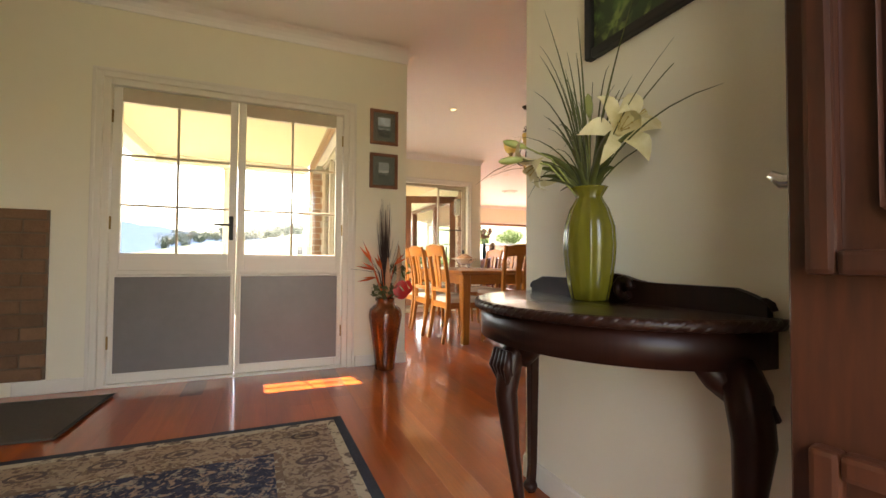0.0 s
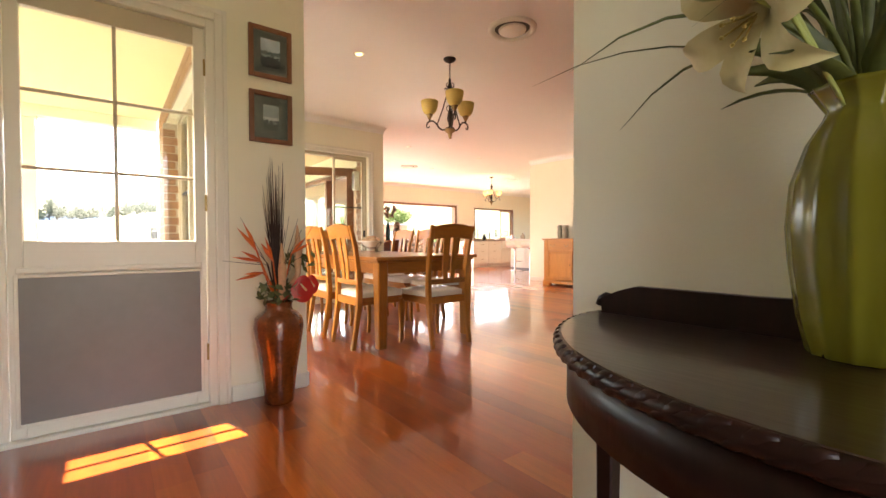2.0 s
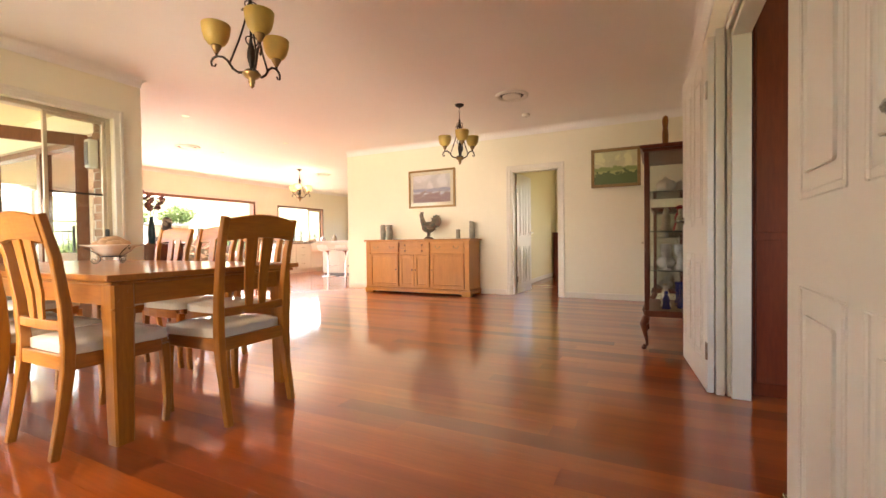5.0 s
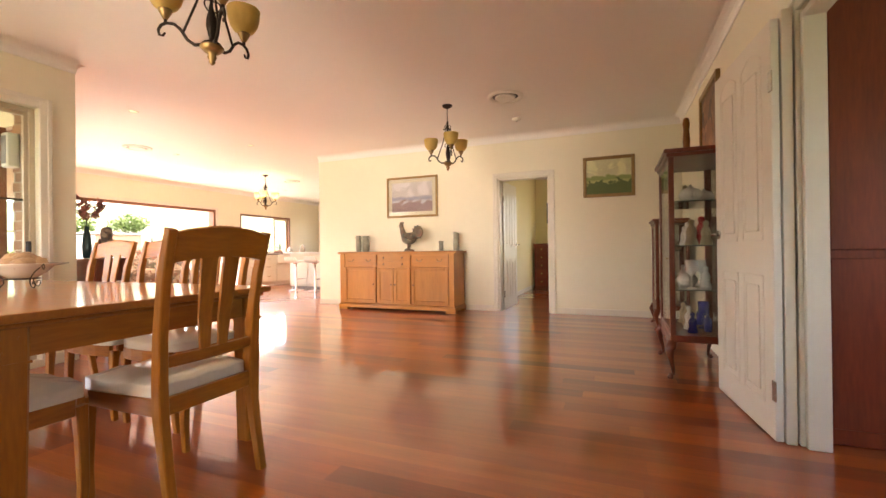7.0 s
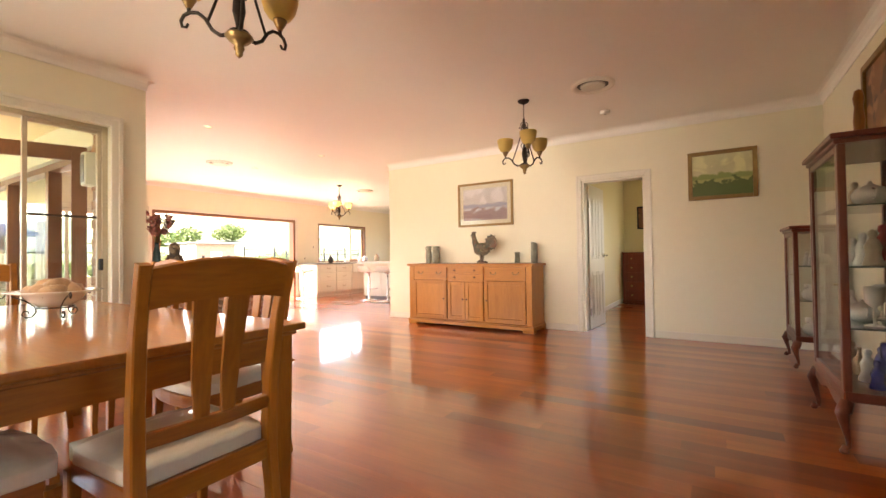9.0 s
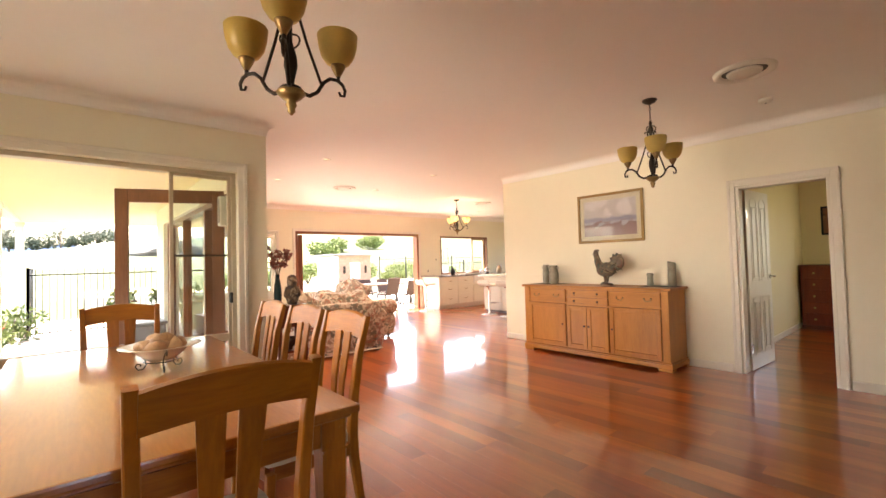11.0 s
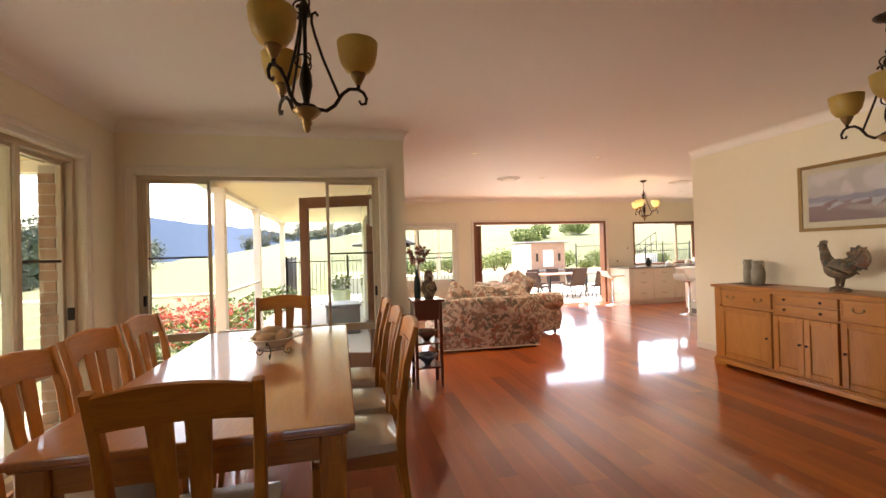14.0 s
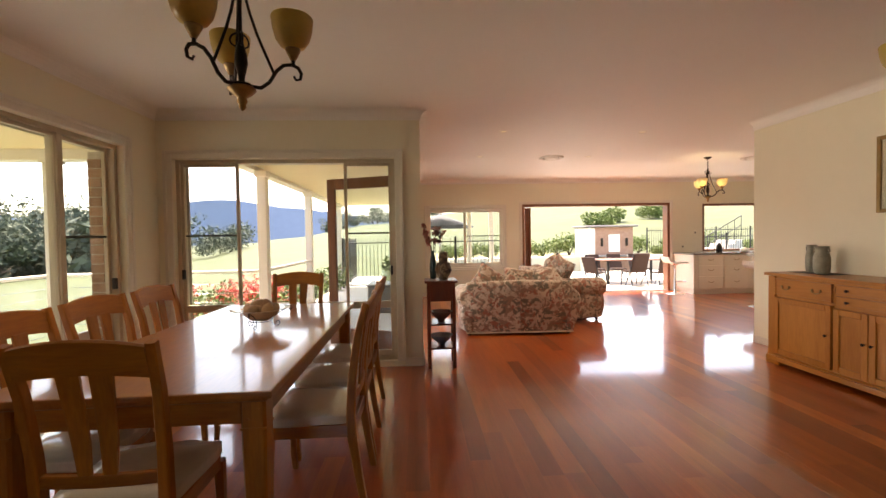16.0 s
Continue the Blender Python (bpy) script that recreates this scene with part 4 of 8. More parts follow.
def build_sofa(m, length, label, backs=2):
    """Faces +y, back at y = 0, centred on x."""
    s = thing("sofa", m, label, "sofa", "floral sofas in the living room")
    h = length / 2
    part("base", soft_box(-h + 0.14, 0.04, 0.05, h - 0.14, 0.86, 0.30, 0.01), FLORAL, s)
    # back panel, slightly raked
    bm = soft_box(-h + 0.08, 0.0, 0.04, h - 0.08, 0.20, 0.80, 0.012, 8)
    for v in bm.verts:
        v.co.y -= 0.06 * max(0, v.co.z - 0.3) / 0.5
    part("backrest", bm, FLORAL, s)
    bmp = B()
    box(bmp, -0.004, -0.075, 0.06, 0.004, -0.002, 0.74)
    for v in bmp.verts:
        v.co.y -= 0.06 * max(0, v.co.z - 0.3) / 0.5 - 0.058
    part("back_seam", bmp, FLORAL, s)
    part("skirt_piping", bx(-h + 0.07, -0.004, 0.035, h - 0.07, 0.012, 0.055, bevel=0.004), mat("cream_piping", (0.6, 0.5, 0.4), 0.8), s, "cream piping along the hem")
    for q in (-1, 1):
        part("arm", soft_box(q * h - (0.0 if q < 0 else 0.20), 0.02, 0.04, q * h + (0.20 if q < 0 else 0.0), 0.88, 0.52, 0.01), FLORAL, s)
        bm = B()
        tube(bm, [(q * (h - 0.09), 0.0, 0.54), (q * (h - 0.09), 0.06, 0.54), (q * (h - 0.085), 0.5, 0.545), (q * (h - 0.085), 0.86, 0.54), (q * (h - 0.085), 0.905, 0.54)], [0.10, 0.135, 0.14, 0.14, 0.11], n=18)
        part("arm_roll", bm, FLORAL, s)
        for y in (0.08, 0.80):
            bm = B()
            cyl(bm, q * (h - 0.12), y, 0.0, 0.05, 0.022, 0.03)
            part("foot", bm, MAHOG, s, "dark turned foot")
    n = backs
    w = (length - 0.44) / n
    for i in range(n):
        x0 = -h + 0.22 + i * w
        part("seat_cushion", soft_box(x0 + 0.005, 0.22, 0.30, x0 + w - 0.005, 0.90, 0.46, 0.025), FLORAL, s)
        bm = soft_box(x0 + 0.01, 0.18, 0.46, x0 + w - 0.01, 0.36, 0.80, 0.04)
        for v in bm.verts:
            v.co.y -= 0.05 * max(0, v.co.z - 0.4) / 0.5
        part("back_cushion", bm, FLORAL, s)
    return s


sofa = build_sofa(pose(6.08, 9.33, 0, 0, 0, -2.2) @ Matrix.Diagonal((1, 1, 0.93, 1)), 1.62, "two-seat sofa in brown floral fabric with loose cushions")
for x, z, a, tilt in ((-0.40, 0.88, 62, -14), (0.02, 0.86, 14, -18), (0.40, 0.85, -58, -22)):
    cushion(0.46, 0.40, 0.16, FLORAL, sofa, pose(x, 0.16, z - 0.075, tilt, a * 0.55, a * 0.2))
sofa2 = build_sofa(pose(6.70, 11.0, 0, 0, 0, -86), 1.8, "floral sofa with loose cushions standing square to another sofa")
cushion(0.52, 0.46, 0.18, FLORAL, sofa2, pose(0.55, 0.30, 0.78, -16, 20, 12))
cushion(0.48, 0.44, 0.17, FLORAL, sofa2, pose(0.10, 0.28, 0.80, -16, -12, -8))


# ---- chandeliers ----
def build_chandelier(m, turn, lit=0.0):
    c = thing("chandelier", m, ("lit " if lit else "unlit ") + "dark bronze three-light chandelier with amber glass shades", "chandelier", "three-light chandeliers")
    bm = B()
    lathe(bm, [(0.062, 0.0), (0.062, -0.008), (0.045, -0.026), (0.02, -0.036), (0.008, -0.045)])
    part("canopy", bm, IRON, c)
    bm = B()
    z = -0.045
    while z > -0.20:
        tube(bm, [(0.008 * math.cos(a), 0.0, z - 0.013 + 0.016 * math.sin(a)) if int(z * 1000) % 2 else (0.0, 0.008 * math.cos(a), z - 0.013 + 0.016 * math.sin(a)) for a in [i * 2 * math.pi / 8 for i in range(9)]], 0.0025, n=5)
        z -= 0.0255
    part("chain", bm, IRON, c)
    bm = B()
    lathe(bm, [(0.004, -0.19), (0.015, -0.21), (0.008, -0.24), (0.02, -0.26), (0.024, -0.28), (0.012, -0.31), (0.008, -0.36), (0.008, -0.50), (0.014, -0.52), (0.024, -0.56), (0.027, -0.60), (0.014, -0.66), (0.012, -0.68), (0.04, -0.69), (0.052, -0.705)], n=16)
    for k in range(3):
        a = radians(turn + 120 * k + 60)
        for zz, rr in ((-0.30, 0.03), (-0.53, 0.03)):
            p = [(math.cos(a) * (0.008 + rr * math.sin(t) * 1.2), math.sin(a) * (0.008 + rr * math.sin(t) * 1.2), zz + rr * (1 - math.cos(t))) for t in [i * 0.5 for i in range(8)]]
            tube(bm, p, 0.004, n=6)
    part("stem", bm, IRON, c)
    bm = B()
    lathe(bm, [(0.052, -0.705), (0.058, -0.715), (0.040, -0.735), (0.018, -0.75), (0.022, -0.765), (0.014, -0.78), (0.016, -0.79), (0.004, -0.805)], n=20)
    part("finial", bm, GOLDIRON, c, "antique gold finial")
    for k in range(3):
        a = radians(turn + 120 * k)
        R = pose(0, 0, 0, 0, 0, math.degrees(a))
        bm = B()
        tube(bm, [(0.04, 0, -0.70), (0.08, 0, -0.705), (0.115, 0, -0.68), (0.145, 0, -0.63), (0.175, 0, -0.605), (0.21, 0, -0.602), (0.235, 0, -0.615), (0.248, 0, -0.64), (0.243, 0, -0.665), (0.225, 0, -0.668), (0.217, 0, -0.652)],
             [0.009, 0.0085, 0.008, 0.008, 0.008, 0.008, 0.0075, 0.007, 0.0065, 0.006, 0.005], n=8)
        tube(bm, [(0.135, 0, -0.645), (0.105, 0, -0.57), (0.07, 0, -0.48), (0.042, 0, -0.39), (0.028, 0, -0.33), (0.03, 0, -0.295), (0.045, 0, -0.285), (0.055, 0, -0.298)], 0.006, n=8)
        tube(bm, [(0.215, 0, -0.602), (0.215, 0, -0.575)], 0.008, n=8)
        bm.transform(R)
        arm = part("arm", bm, IRON, c)
        bm = B()
        lathe(bm, [(0.010, -0.585), (0.020, -0.565), (0.030, -0.545), (0.032, -0.535), (0.026, -0.53)], n=18, cx=0.215)
        bm.transform(R)
        part("cup", bm, GOLDIRON, arm, "antique gold cup")
        bm = B()
        prof = [(0.026, -0.537), (0.052, -0.522), (0.071, -0.492), (0.082, -0.450), (0.087, -0.402), (0.085, -0.399), (0.079, -0.450), (0.068, -0.490), (0.049, -0.518), (0.022, -0.530)]
        lathe(bm, prof, n=28, cx=0.215, cap=False)
        bm.transform(R)
        part("shade", bm, SHADE_LIT if lit else SHADE, c, "amber frosted glass shade")
        bm = B()
        lathe(bm, [(0.012, -0.528), (0.022, -0.505), (0.026, -0.485), (0.022, -0.465), (0.004, -0.452)], n=14, cx=0.215)
        bm.transform(R)
        part("bulb", bm, LITBULB if lit else FROSTED, c, "glowing white bulb" if lit else "white frosted bulb")
        if lit:
            l = new("chandelier_glow", bpy.data.lights.new("chandelier_glow", "POINT"))
            l.data.energy, l.data.color, l.data.shadow_soft_size = lit, (1.0, 0.86, 0.66), 0.02
            l.location = (m @ R) @ Vector((0.215, 0, -0.445))
    return c


DROP = Matrix.Diagonal((1, 1, 0.980, 1))
build_chandelier(pose(3.970, 5.44, CEILING) @ DROP, 3)
build_chandelier(pose(7.20, 5.41, CEILING) @ DROP, -28)
build_chandelier(pose(9.84, 10.87, CEILING) @ DROP, 92, lit=0.14)


def downlight(x, y, lit):
    d = thing("downlight", pose(x, y, CEILING), "small white recessed ceiling downlight", "downlight", "ceiling downlights")
    bm = B()
    lathe(bm, [(0.032, -0.002), (0.040, -0.004), (0.052, -0.010), (0.056, -0.001)], n=24, cap=False)
    part("ring", bm, WHITE, d)
    bm = B()
    lathe(bm, [(0.0, -0.003), (0.034, -0.003), (0.034, -0.0015)], n=20)
    part("lens", bm, LAMPGLOW, d, "lit lens")
    l = new("downlight_beam", bpy.data.lights.new("downlight_beam", "SPOT"))
    l.data.energy, l.data.color, l.data.spot_size, l.data.spot_blend, l.data.shadow_soft_size = lit, (1.0, 0.86, 0.66), radians(84), 0.7, 0.05
    l.location = (x, y, CEILING - 0.02)


for x, y in ((3.21, 5.88), (5.82, 9.0), (7.67, 9.04), (5.76, 10.68), (7.62, 10.72), (11.9, 10.6), (11.9, 12.2)):
    downlight(x, y, SPOT * (0.4 if y < 7 else 0.75))


# the shade inside the vent throat, put into a dark disc's colour
THROAT = mat("throat_shade_grey", (0.10, 0.09, 0.08), 0.7)


def ceiling_vent(x, y):
    v = thing("ceiling_vent", pose(x, y, CEILING), "round white ceiling air vent", "vent", "round ceiling vents")
    bm = B()
    lathe(bm, [(0.205, -0.001), (0.200, -0.020), (0.172, -0.028), (0.152, -0.014), (0.146, -0.001)], n=40, cap=False)
    part("rim", bm, WHITE, v)
    bm = B()
    lathe(bm, [(0.0, -0.030), (0.10, -0.030), (0.112, -0.025), (0.117, -0.010), (0.0, -0.006)], n=40)
    part("disc", bm, WHITE, v)
    bm = B()
    lathe(bm, [(0.0, -0.002), (0.150, -0.002), (0.150, -0.0005)], n=40)
    part("throat", bm, THROAT, v, "dark grey disc coloured as the throat's shade")


for x, y in ((7.18, 4.69), (4.01, 4.645), (7.0, 10.78), (10.74, 10.93)):
    ceiling_vent(x, y)
sm = thing("smoke_alarm", pose(8.05, 4.75, CEILING), "small white round smoke alarm", "smoke alarm")
bm = B()
lathe(bm, [(0.055, 0.0), (0.055, -0.018), (0.045, -0.032), (0.02, -0.036), (0, -0.036)], n=28)
part("body", bm, WHITE, sm)
bm = B()
lathe(bm, [(0.0, -0.040), (0.008, -0.040), (0.010, -0.036), (0, -0.0355)], n=12)
part("button", bm, GREYPANEL, sm, "grey test button")


# ---- outdoors ----
GRASS = mat("sunlit_pasture", (0.058, 0.078, 0.030), 0.9, vary=0.25, scale=0.05, bump=0.5, bump_scale=8, tint=(0.095, 0.116, 0.050), fine=0.9)
LEAF = mat("garden_leaves", (0.075, 0.12, 0.03), 0.6, vary=0.4, scale=4, islands=True, tint=(0.20, 0.27, 0.065))
# leaf green lightened and greyed to carry the distance haze
FARLEAF = mat("haze_greyed_forest_leaves", (0.060, 0.085, 0.058), 0.8, vary=0.4, scale=0.3, islands=True, tint=(0.115, 0.140, 0.100))
BARK = mat("grey_bark", (0.16, 0.12, 0.09), 0.9, vary=0.3, scale=8, bump=0.5, bump_scale=30)
REDFLOWER = mat("red_blossom", (0.55, 0.03, 0.03), 0.6, vary=0.3, scale=8, islands=True)
# distance haze is put into this blue base colour
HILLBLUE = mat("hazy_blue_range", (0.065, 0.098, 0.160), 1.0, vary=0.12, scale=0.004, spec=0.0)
POOL = mat("pool_water", (0.10, 0.35, 0.42), 0.05, vary=0.1, scale=2, bump=0.1, bump_scale=6)


def hill_slope(az):
    """The slope of the ground, by bearing in degrees from north (east positive)."""
    knots = ((-180, -0.05), (-95, -0.10), (-60, -0.085), (-40, -0.045), (-28, -0.022), (-17, 0.020), (-5, 0.055), (8, 0.085), (25, 0.115), (60, 0.10), (120, 0.02), (180, -0.05))
    for (a, s), (b, t) in zip(knots, knots[1:]):
        if a <= az <= b:
            u = (az - a) / (b - a)
            u = u * u * (3 - 2 * u)
            return s + (t - s) * u
    return 0.0


def ground_z(x, y):
    dx, dy = x - 5, y - 6
    r, az = math.hypot(dx, dy), math.degrees(math.atan2(dx, dy))
    k = max(0.0, r - 16)
    k2 = min(k, 150) - max(0, k - 150) * 0.35
    return -0.75 + hill_slope(az) * k2 + 0.25 * noise.noise(Vector((x, y, 0)) * 0.05) * min(1, k / 20)


bm = B()
radii_ = [0, 4, 8, 12, 16, 20, 25, 31, 38, 47, 58, 72, 90, 112, 140, 166, 185, 220, 300, 450, 800, 1600, 3000]
rows_, nseg = [], 96
for r in radii_:
    if r == 0:
        rows_.append([bm.verts.new((5, 6, -0.75))])
        continue
    rows_.append([bm.verts.new((5 + r * math.sin(2 * math.pi * i / nseg), 6 + r * math.cos(2 * math.pi * i / nseg),
                                ground_z(5 + r * math.sin(2 * math.pi * i / nseg), 6 + r * math.cos(2 * math.pi * i / nseg)) if r < 700 else -60)) for i in range(nseg)])
for a, b in zip(rows_, rows_[1:]):
    for i in range(nseg):
        j = (i + 1) % nseg
        f = bm.faces.new((a[0], b[i], b[j]) if len(a) == 1 else (a[i], b[i], b[j], a[j]))
        f.smooth = True
structure("ground", bm, GRASS, "sloping green pasture round the house", "ground")

# blue range far off, its haze painted into the colour
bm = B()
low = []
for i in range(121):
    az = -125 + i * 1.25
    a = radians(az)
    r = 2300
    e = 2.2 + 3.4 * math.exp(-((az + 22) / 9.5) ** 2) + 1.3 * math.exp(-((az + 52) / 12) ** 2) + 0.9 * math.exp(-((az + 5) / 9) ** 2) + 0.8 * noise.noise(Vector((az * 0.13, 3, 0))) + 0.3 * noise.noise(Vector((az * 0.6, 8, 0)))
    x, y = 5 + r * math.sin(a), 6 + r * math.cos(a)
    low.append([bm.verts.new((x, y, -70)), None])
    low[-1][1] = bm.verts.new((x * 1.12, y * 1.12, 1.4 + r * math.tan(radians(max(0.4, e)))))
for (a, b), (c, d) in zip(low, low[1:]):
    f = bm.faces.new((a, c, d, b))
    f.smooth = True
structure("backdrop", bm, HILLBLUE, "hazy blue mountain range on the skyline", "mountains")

# paving round the house
bm = B()
box(bm, 2.3, 8.345, -0.40, XL - 0.245, 13.755, -0.03)
box(bm, 2.3, 13.755, -0.40, 15.2, 19.6, -0.03)
structure("pavement", bm, CONCRETE, "pale concrete terrace round the house", "terrace")
structure("pavement_veranda", bx(-0.6, 5.02, -0.40, 1.795, 8.9, -0.03), CONCRETE, "pale concrete veranda floor", "terrace")


def leaf_cloud(bm, centre, radius, count, size, rng, squash=0.8):
    for _ in range(count):
        d = Vector((rng.gauss(0, 1), rng.gauss(0, 1), rng.gauss(0, 1))).normalized() * (rng.random() ** 0.4)
        p = Vector(centre) + Vector((d.x * radius, d.y * radius, d.z * radius * squash))
        u = Vector((rng.gauss(0, 1), rng.gauss(0, 1), rng.gauss(0, 1))).normalized()
        v = u.cross(Vector((rng.gauss(0, 1), rng.gauss(0, 1), rng.gauss(0, 1)))).normalized()
        s = size * rng.uniform(0.6, 1.3)
        vs = [bm.verts.new(p + u * s * a + v * s * b) for a, b in ((-1, 0), (-0.2, 0.42), (1, 0), (-0.2, -0.42))]
        bm.faces.new(vs)


def shrub(x, y, z, r, h, label, leaves=500, size=0.05, flowers=0, material=None, seed=1, name="shrub"):
    rng = random.Random(seed)
    s = thing(name, pose(x, y, z), label, "shrub", "garden shrubs")
    bm = B()
    for k in range(5):
        a = k * 1.3 + seed
        tube(bm, [(0, 0, -0.05), (0.25 * r * math.cos(a), 0.25 * r * math.sin(a), h * 0.35), (0.6 * r * math.cos(a), 0.6 * r * math.sin(a), h * 0.7)], [0.03, 0.02, 0.008], n=6)
    part("stems", bm, BARK, s)
    bm = B()
    for k in range(7):
        a = k * 2.4 + seed
        q = rng.uniform(0.15, 0.62) * r
        leaf_cloud(bm, (q * math.cos(a), q * math.sin(a), h * rng.uniform(0.4, 0.72)), r * 0.55, leaves // 7, size, rng)
    part("foliage", bm, material or LEAF, s)
    if flowers:
        bm = B()
        for k in range(flowers):
            a, q = rng.uniform(0, 6.28), rng.uniform(0, 1) ** 0.5 * r
            leaf_cloud(bm, (q * math.cos(a), q * math.sin(a), h * rng.uniform(0.62, 1.03)), 0.055, 9, 0.022, rng)
        part("blossom", bm, REDFLOWER, s, "red blossom")
    return s


# garden bed beyond the veranda
for i, (x, y) in enumerate(((0.9, 11.3), (1.5, 11.9), (2.0, 11.2), (0.3, 11.9), (1.2, 12.9), (2.0, 13.0), (0.4, 13.4), (2.0, 14.6), (2.3, 15.6), (1.4, 14.4))):
    shrub(x, y, ground_z(x, y), 0.62, 1.35 if i not in (7, 8) else 1.7, "leafy green garden shrub" + (" with red flowers" if i in (0, 1, 2, 4) else ""), 650, 0.055,
          flowers=130 if i in (1, 2, 4) else (60 if i == 0 else 0), seed=i + 2)
rng = random.Random(5)
for x, y in ((2.05, 10.15), (0.55, 7.2)):
    z = -0.03 if y < 9 else ground_z(x, y)
    s = thing("cordyline", pose(x, y, z), "spiky red-green cordyline plant", "plant", "spiky plants")
    bm = B()
    for k in range(26):
        a, l, up = rng.uniform(0, 6.28), rng.uniform(0.45, 0.75), rng.uniform(0.5, 1.3)
        pts = [(math.cos(a) * l * t * 0.75, math.sin(a) * l * t * 0.75, 0.12 + l * up * t - 0.45 * l * t * t) for t in (0, 0.35, 0.7, 1)]
        tube(bm, pts, [0.012, 0.016, 0.011, 0.002], n=4, flat=0.25)
    part("leaf_blades", bm, mat("red_green_blades", (0.16, 0.09, 0.05), 0.5, vary=0.4, scale=6, tint=(0.20, 0.20, 0.08)), s)

# shrubs on the bank behind the terrace
for i, (x, y, r, h) in enumerate(((9.4, 25.2, 0.7, 0.8), (10.3, 25.0, 0.7, 0.8), (11.1, 25.3, 0.75, 0.85), (12.0, 25.6, 0.8, 1.05), (12.9, 26.4, 0.9, 1.3), (14.6, 27.0, 0.9, 1.2), (17.3, 27.4, 0.9, 1.1), (16.0, 26.6, 0.8, 1.0),
                                  (16.9, 24.6, 0.5, 0.5), (17.8, 24.5, 0.55, 0.55), (19.0, 24.4, 0.6, 0.6), (20.3, 24.4, 0.6, 0.6), (21.6, 24.5, 0.65, 0.7), (6.2, 23.6, 0.6, 0.7), (7.2, 24.2, 0.7, 0.8), (8.2, 24.6, 0.6, 0.7), (19.5, 27.5, 1.0, 1.2), (21.8, 28.0, 1.1, 1.3))):
    z = 0.30
    shrub(x, y, z, r, h, "rounded green shrub on the bank", 1500, 0.065 if r > 0.8 else 0.05, seed=40 + i)

# two rounded trees up on the hillside
for i, (x, y, r, h) in enumerate(((22.6, 45.5, 1.7, 2.3), (24.6, 46.6, 1.6, 2.4), (29.4, 47.3, 1.6, 3.0))):
    shrub(x, y, ground_z(x, y) - 0.75, r, h, "broad rounded green tree on the hillside", 2200, 0.14, seed=90 + i, name="small_tree")

# raised garden wall and the bank above it
bank = bx(3.5, 22.6, -0.9, 30, 22.9, 0.42, bevel=0.03)
structure("wall_garden", bank, RENDERED, "low cream rendered garden wall", "garden wall")
bm = B()
box(bm, 3.5, 22.9, -0.9, 30, 33, 0.30, bevel=0.02)
structure("ground_bank", bm, mat("mulched_bank", (0.22, 0.21, 0.11), 0.95, vary=0.3, scale=1.2, bump=0.4, bump_scale=20), "planted bank above the garden wall", "garden bed")

# brick barbecue house
PALEBRICK = mat("pale_pink_brick", (0.33, 0.185, 0.125), 0.85, vary=0.2, scale=8, bump=0.5, bump_scale=60, tint=(0.44, 0.27, 0.19))
bbq = thing("barbecue_house", pose(13.05, 22.0, -0.72), "small brick and white barbecue building", "building")
part("wall", bx(-0.75, -0.4, 0, 0.95, 1.2, 2.42, bevel=0.01), PALEBRICK, bbq)
part("side_wall", bx(-1.02, -0.45, 0, -0.752, 1.2, 2.40, bevel=0.01), WHITEPOST, bbq)
part("roof", bx(-1.10, -0.6, 2.425, 1.1, 1.4, 2.50, bevel=0.02), GREYPANEL, bbq)
part("hatch", bx(-0.15, -0.43, 1.35, 0.35, -0.402, 2.1, bevel=0.01), WHITE, bbq)
for x in (-0.45, 0.65):
    part("wall_lamp", bx(x - 0.05, -0.47, 1.6, x + 0.05, -0.402, 1.95, bevel=0.02), IRON, bbq)
part("worktop", bx(-0.7, -0.75, 1.15, 0.9, -0.402, 1.22, bevel=0.01), GREYPANEL, bbq)

# pool fences
def fence(x0, y0, x1, y1, z, h, name="fence", label="black tubular metal pool fence"):
    f = thing(name, pose(x0, y0, z), label, "fence", "pool fences")
    d = Vector((x1 - x0, y1 - y0, 0))
    L = d.length
    u = d.normalized()
    for zz in (0.10, h - 0.12):
        bm = B()
        tube(bm, [(0, 0, zz), tuple(u * L + Vector((0, 0, zz)))], 0.016, n=6)
        part("rail", bm, BLACK, f)
    k = int(L / 2.0) + 1
    for i in range(k + 1):
        p = u * (L * i / k)
        bm = bx(p.x - 0.025, p.y - 0.025, -0.1, p.x + 0.025, p.y + 0.025, h + 0.03, bevel=0.004)
        part("post", bm, BLACK, f)
    n = int(L / 0.11)
    me = None
    for i in range(1, n):
        p = u * (L * i / n)
        if me is None:
            bm = B()
            tube(bm, [(0, 0, 0.05), (0, 0, h)], 0.008, n=5)
            me = mesh_from(bm, "picket", BLACK)
        ob = new("picket", me)
        ob.parent = f
        ob.location = p


fence(2.55, 15.9, 7.4, 15.9, -0.05, 1.42)
fence(2.4, 19.5, 2.55, 15.9, -0.05, 1.42)
fence(15.0, 19.4, 22.0, 20.4, -0.05, 1.4)
fence(15.5, 23.2, 24.0, 23.2, 0.30, 1.35)

# outdoor stair with a steel rail, past the kitchen window
st = thing("garden_stair", pose(16.2, 21.2, -0.3), "concrete garden stair with a thin metal handrail", "stairs")
for i in range(8):
    part("step", bx(i * 0.30, 0, 0, i * 0.30 + 0.32, 1.2, 0.17 * (i + 1), bevel=0.01), CONCRETE, st)
bm = B()
for q in (0.85, 0.45):
    tube(bm, [(0, 0.03, 0.2 + q), (2.4, 0.03, 1.55 + q)], 0.02, n=6)
part("handrail", bm, BLACK, st)
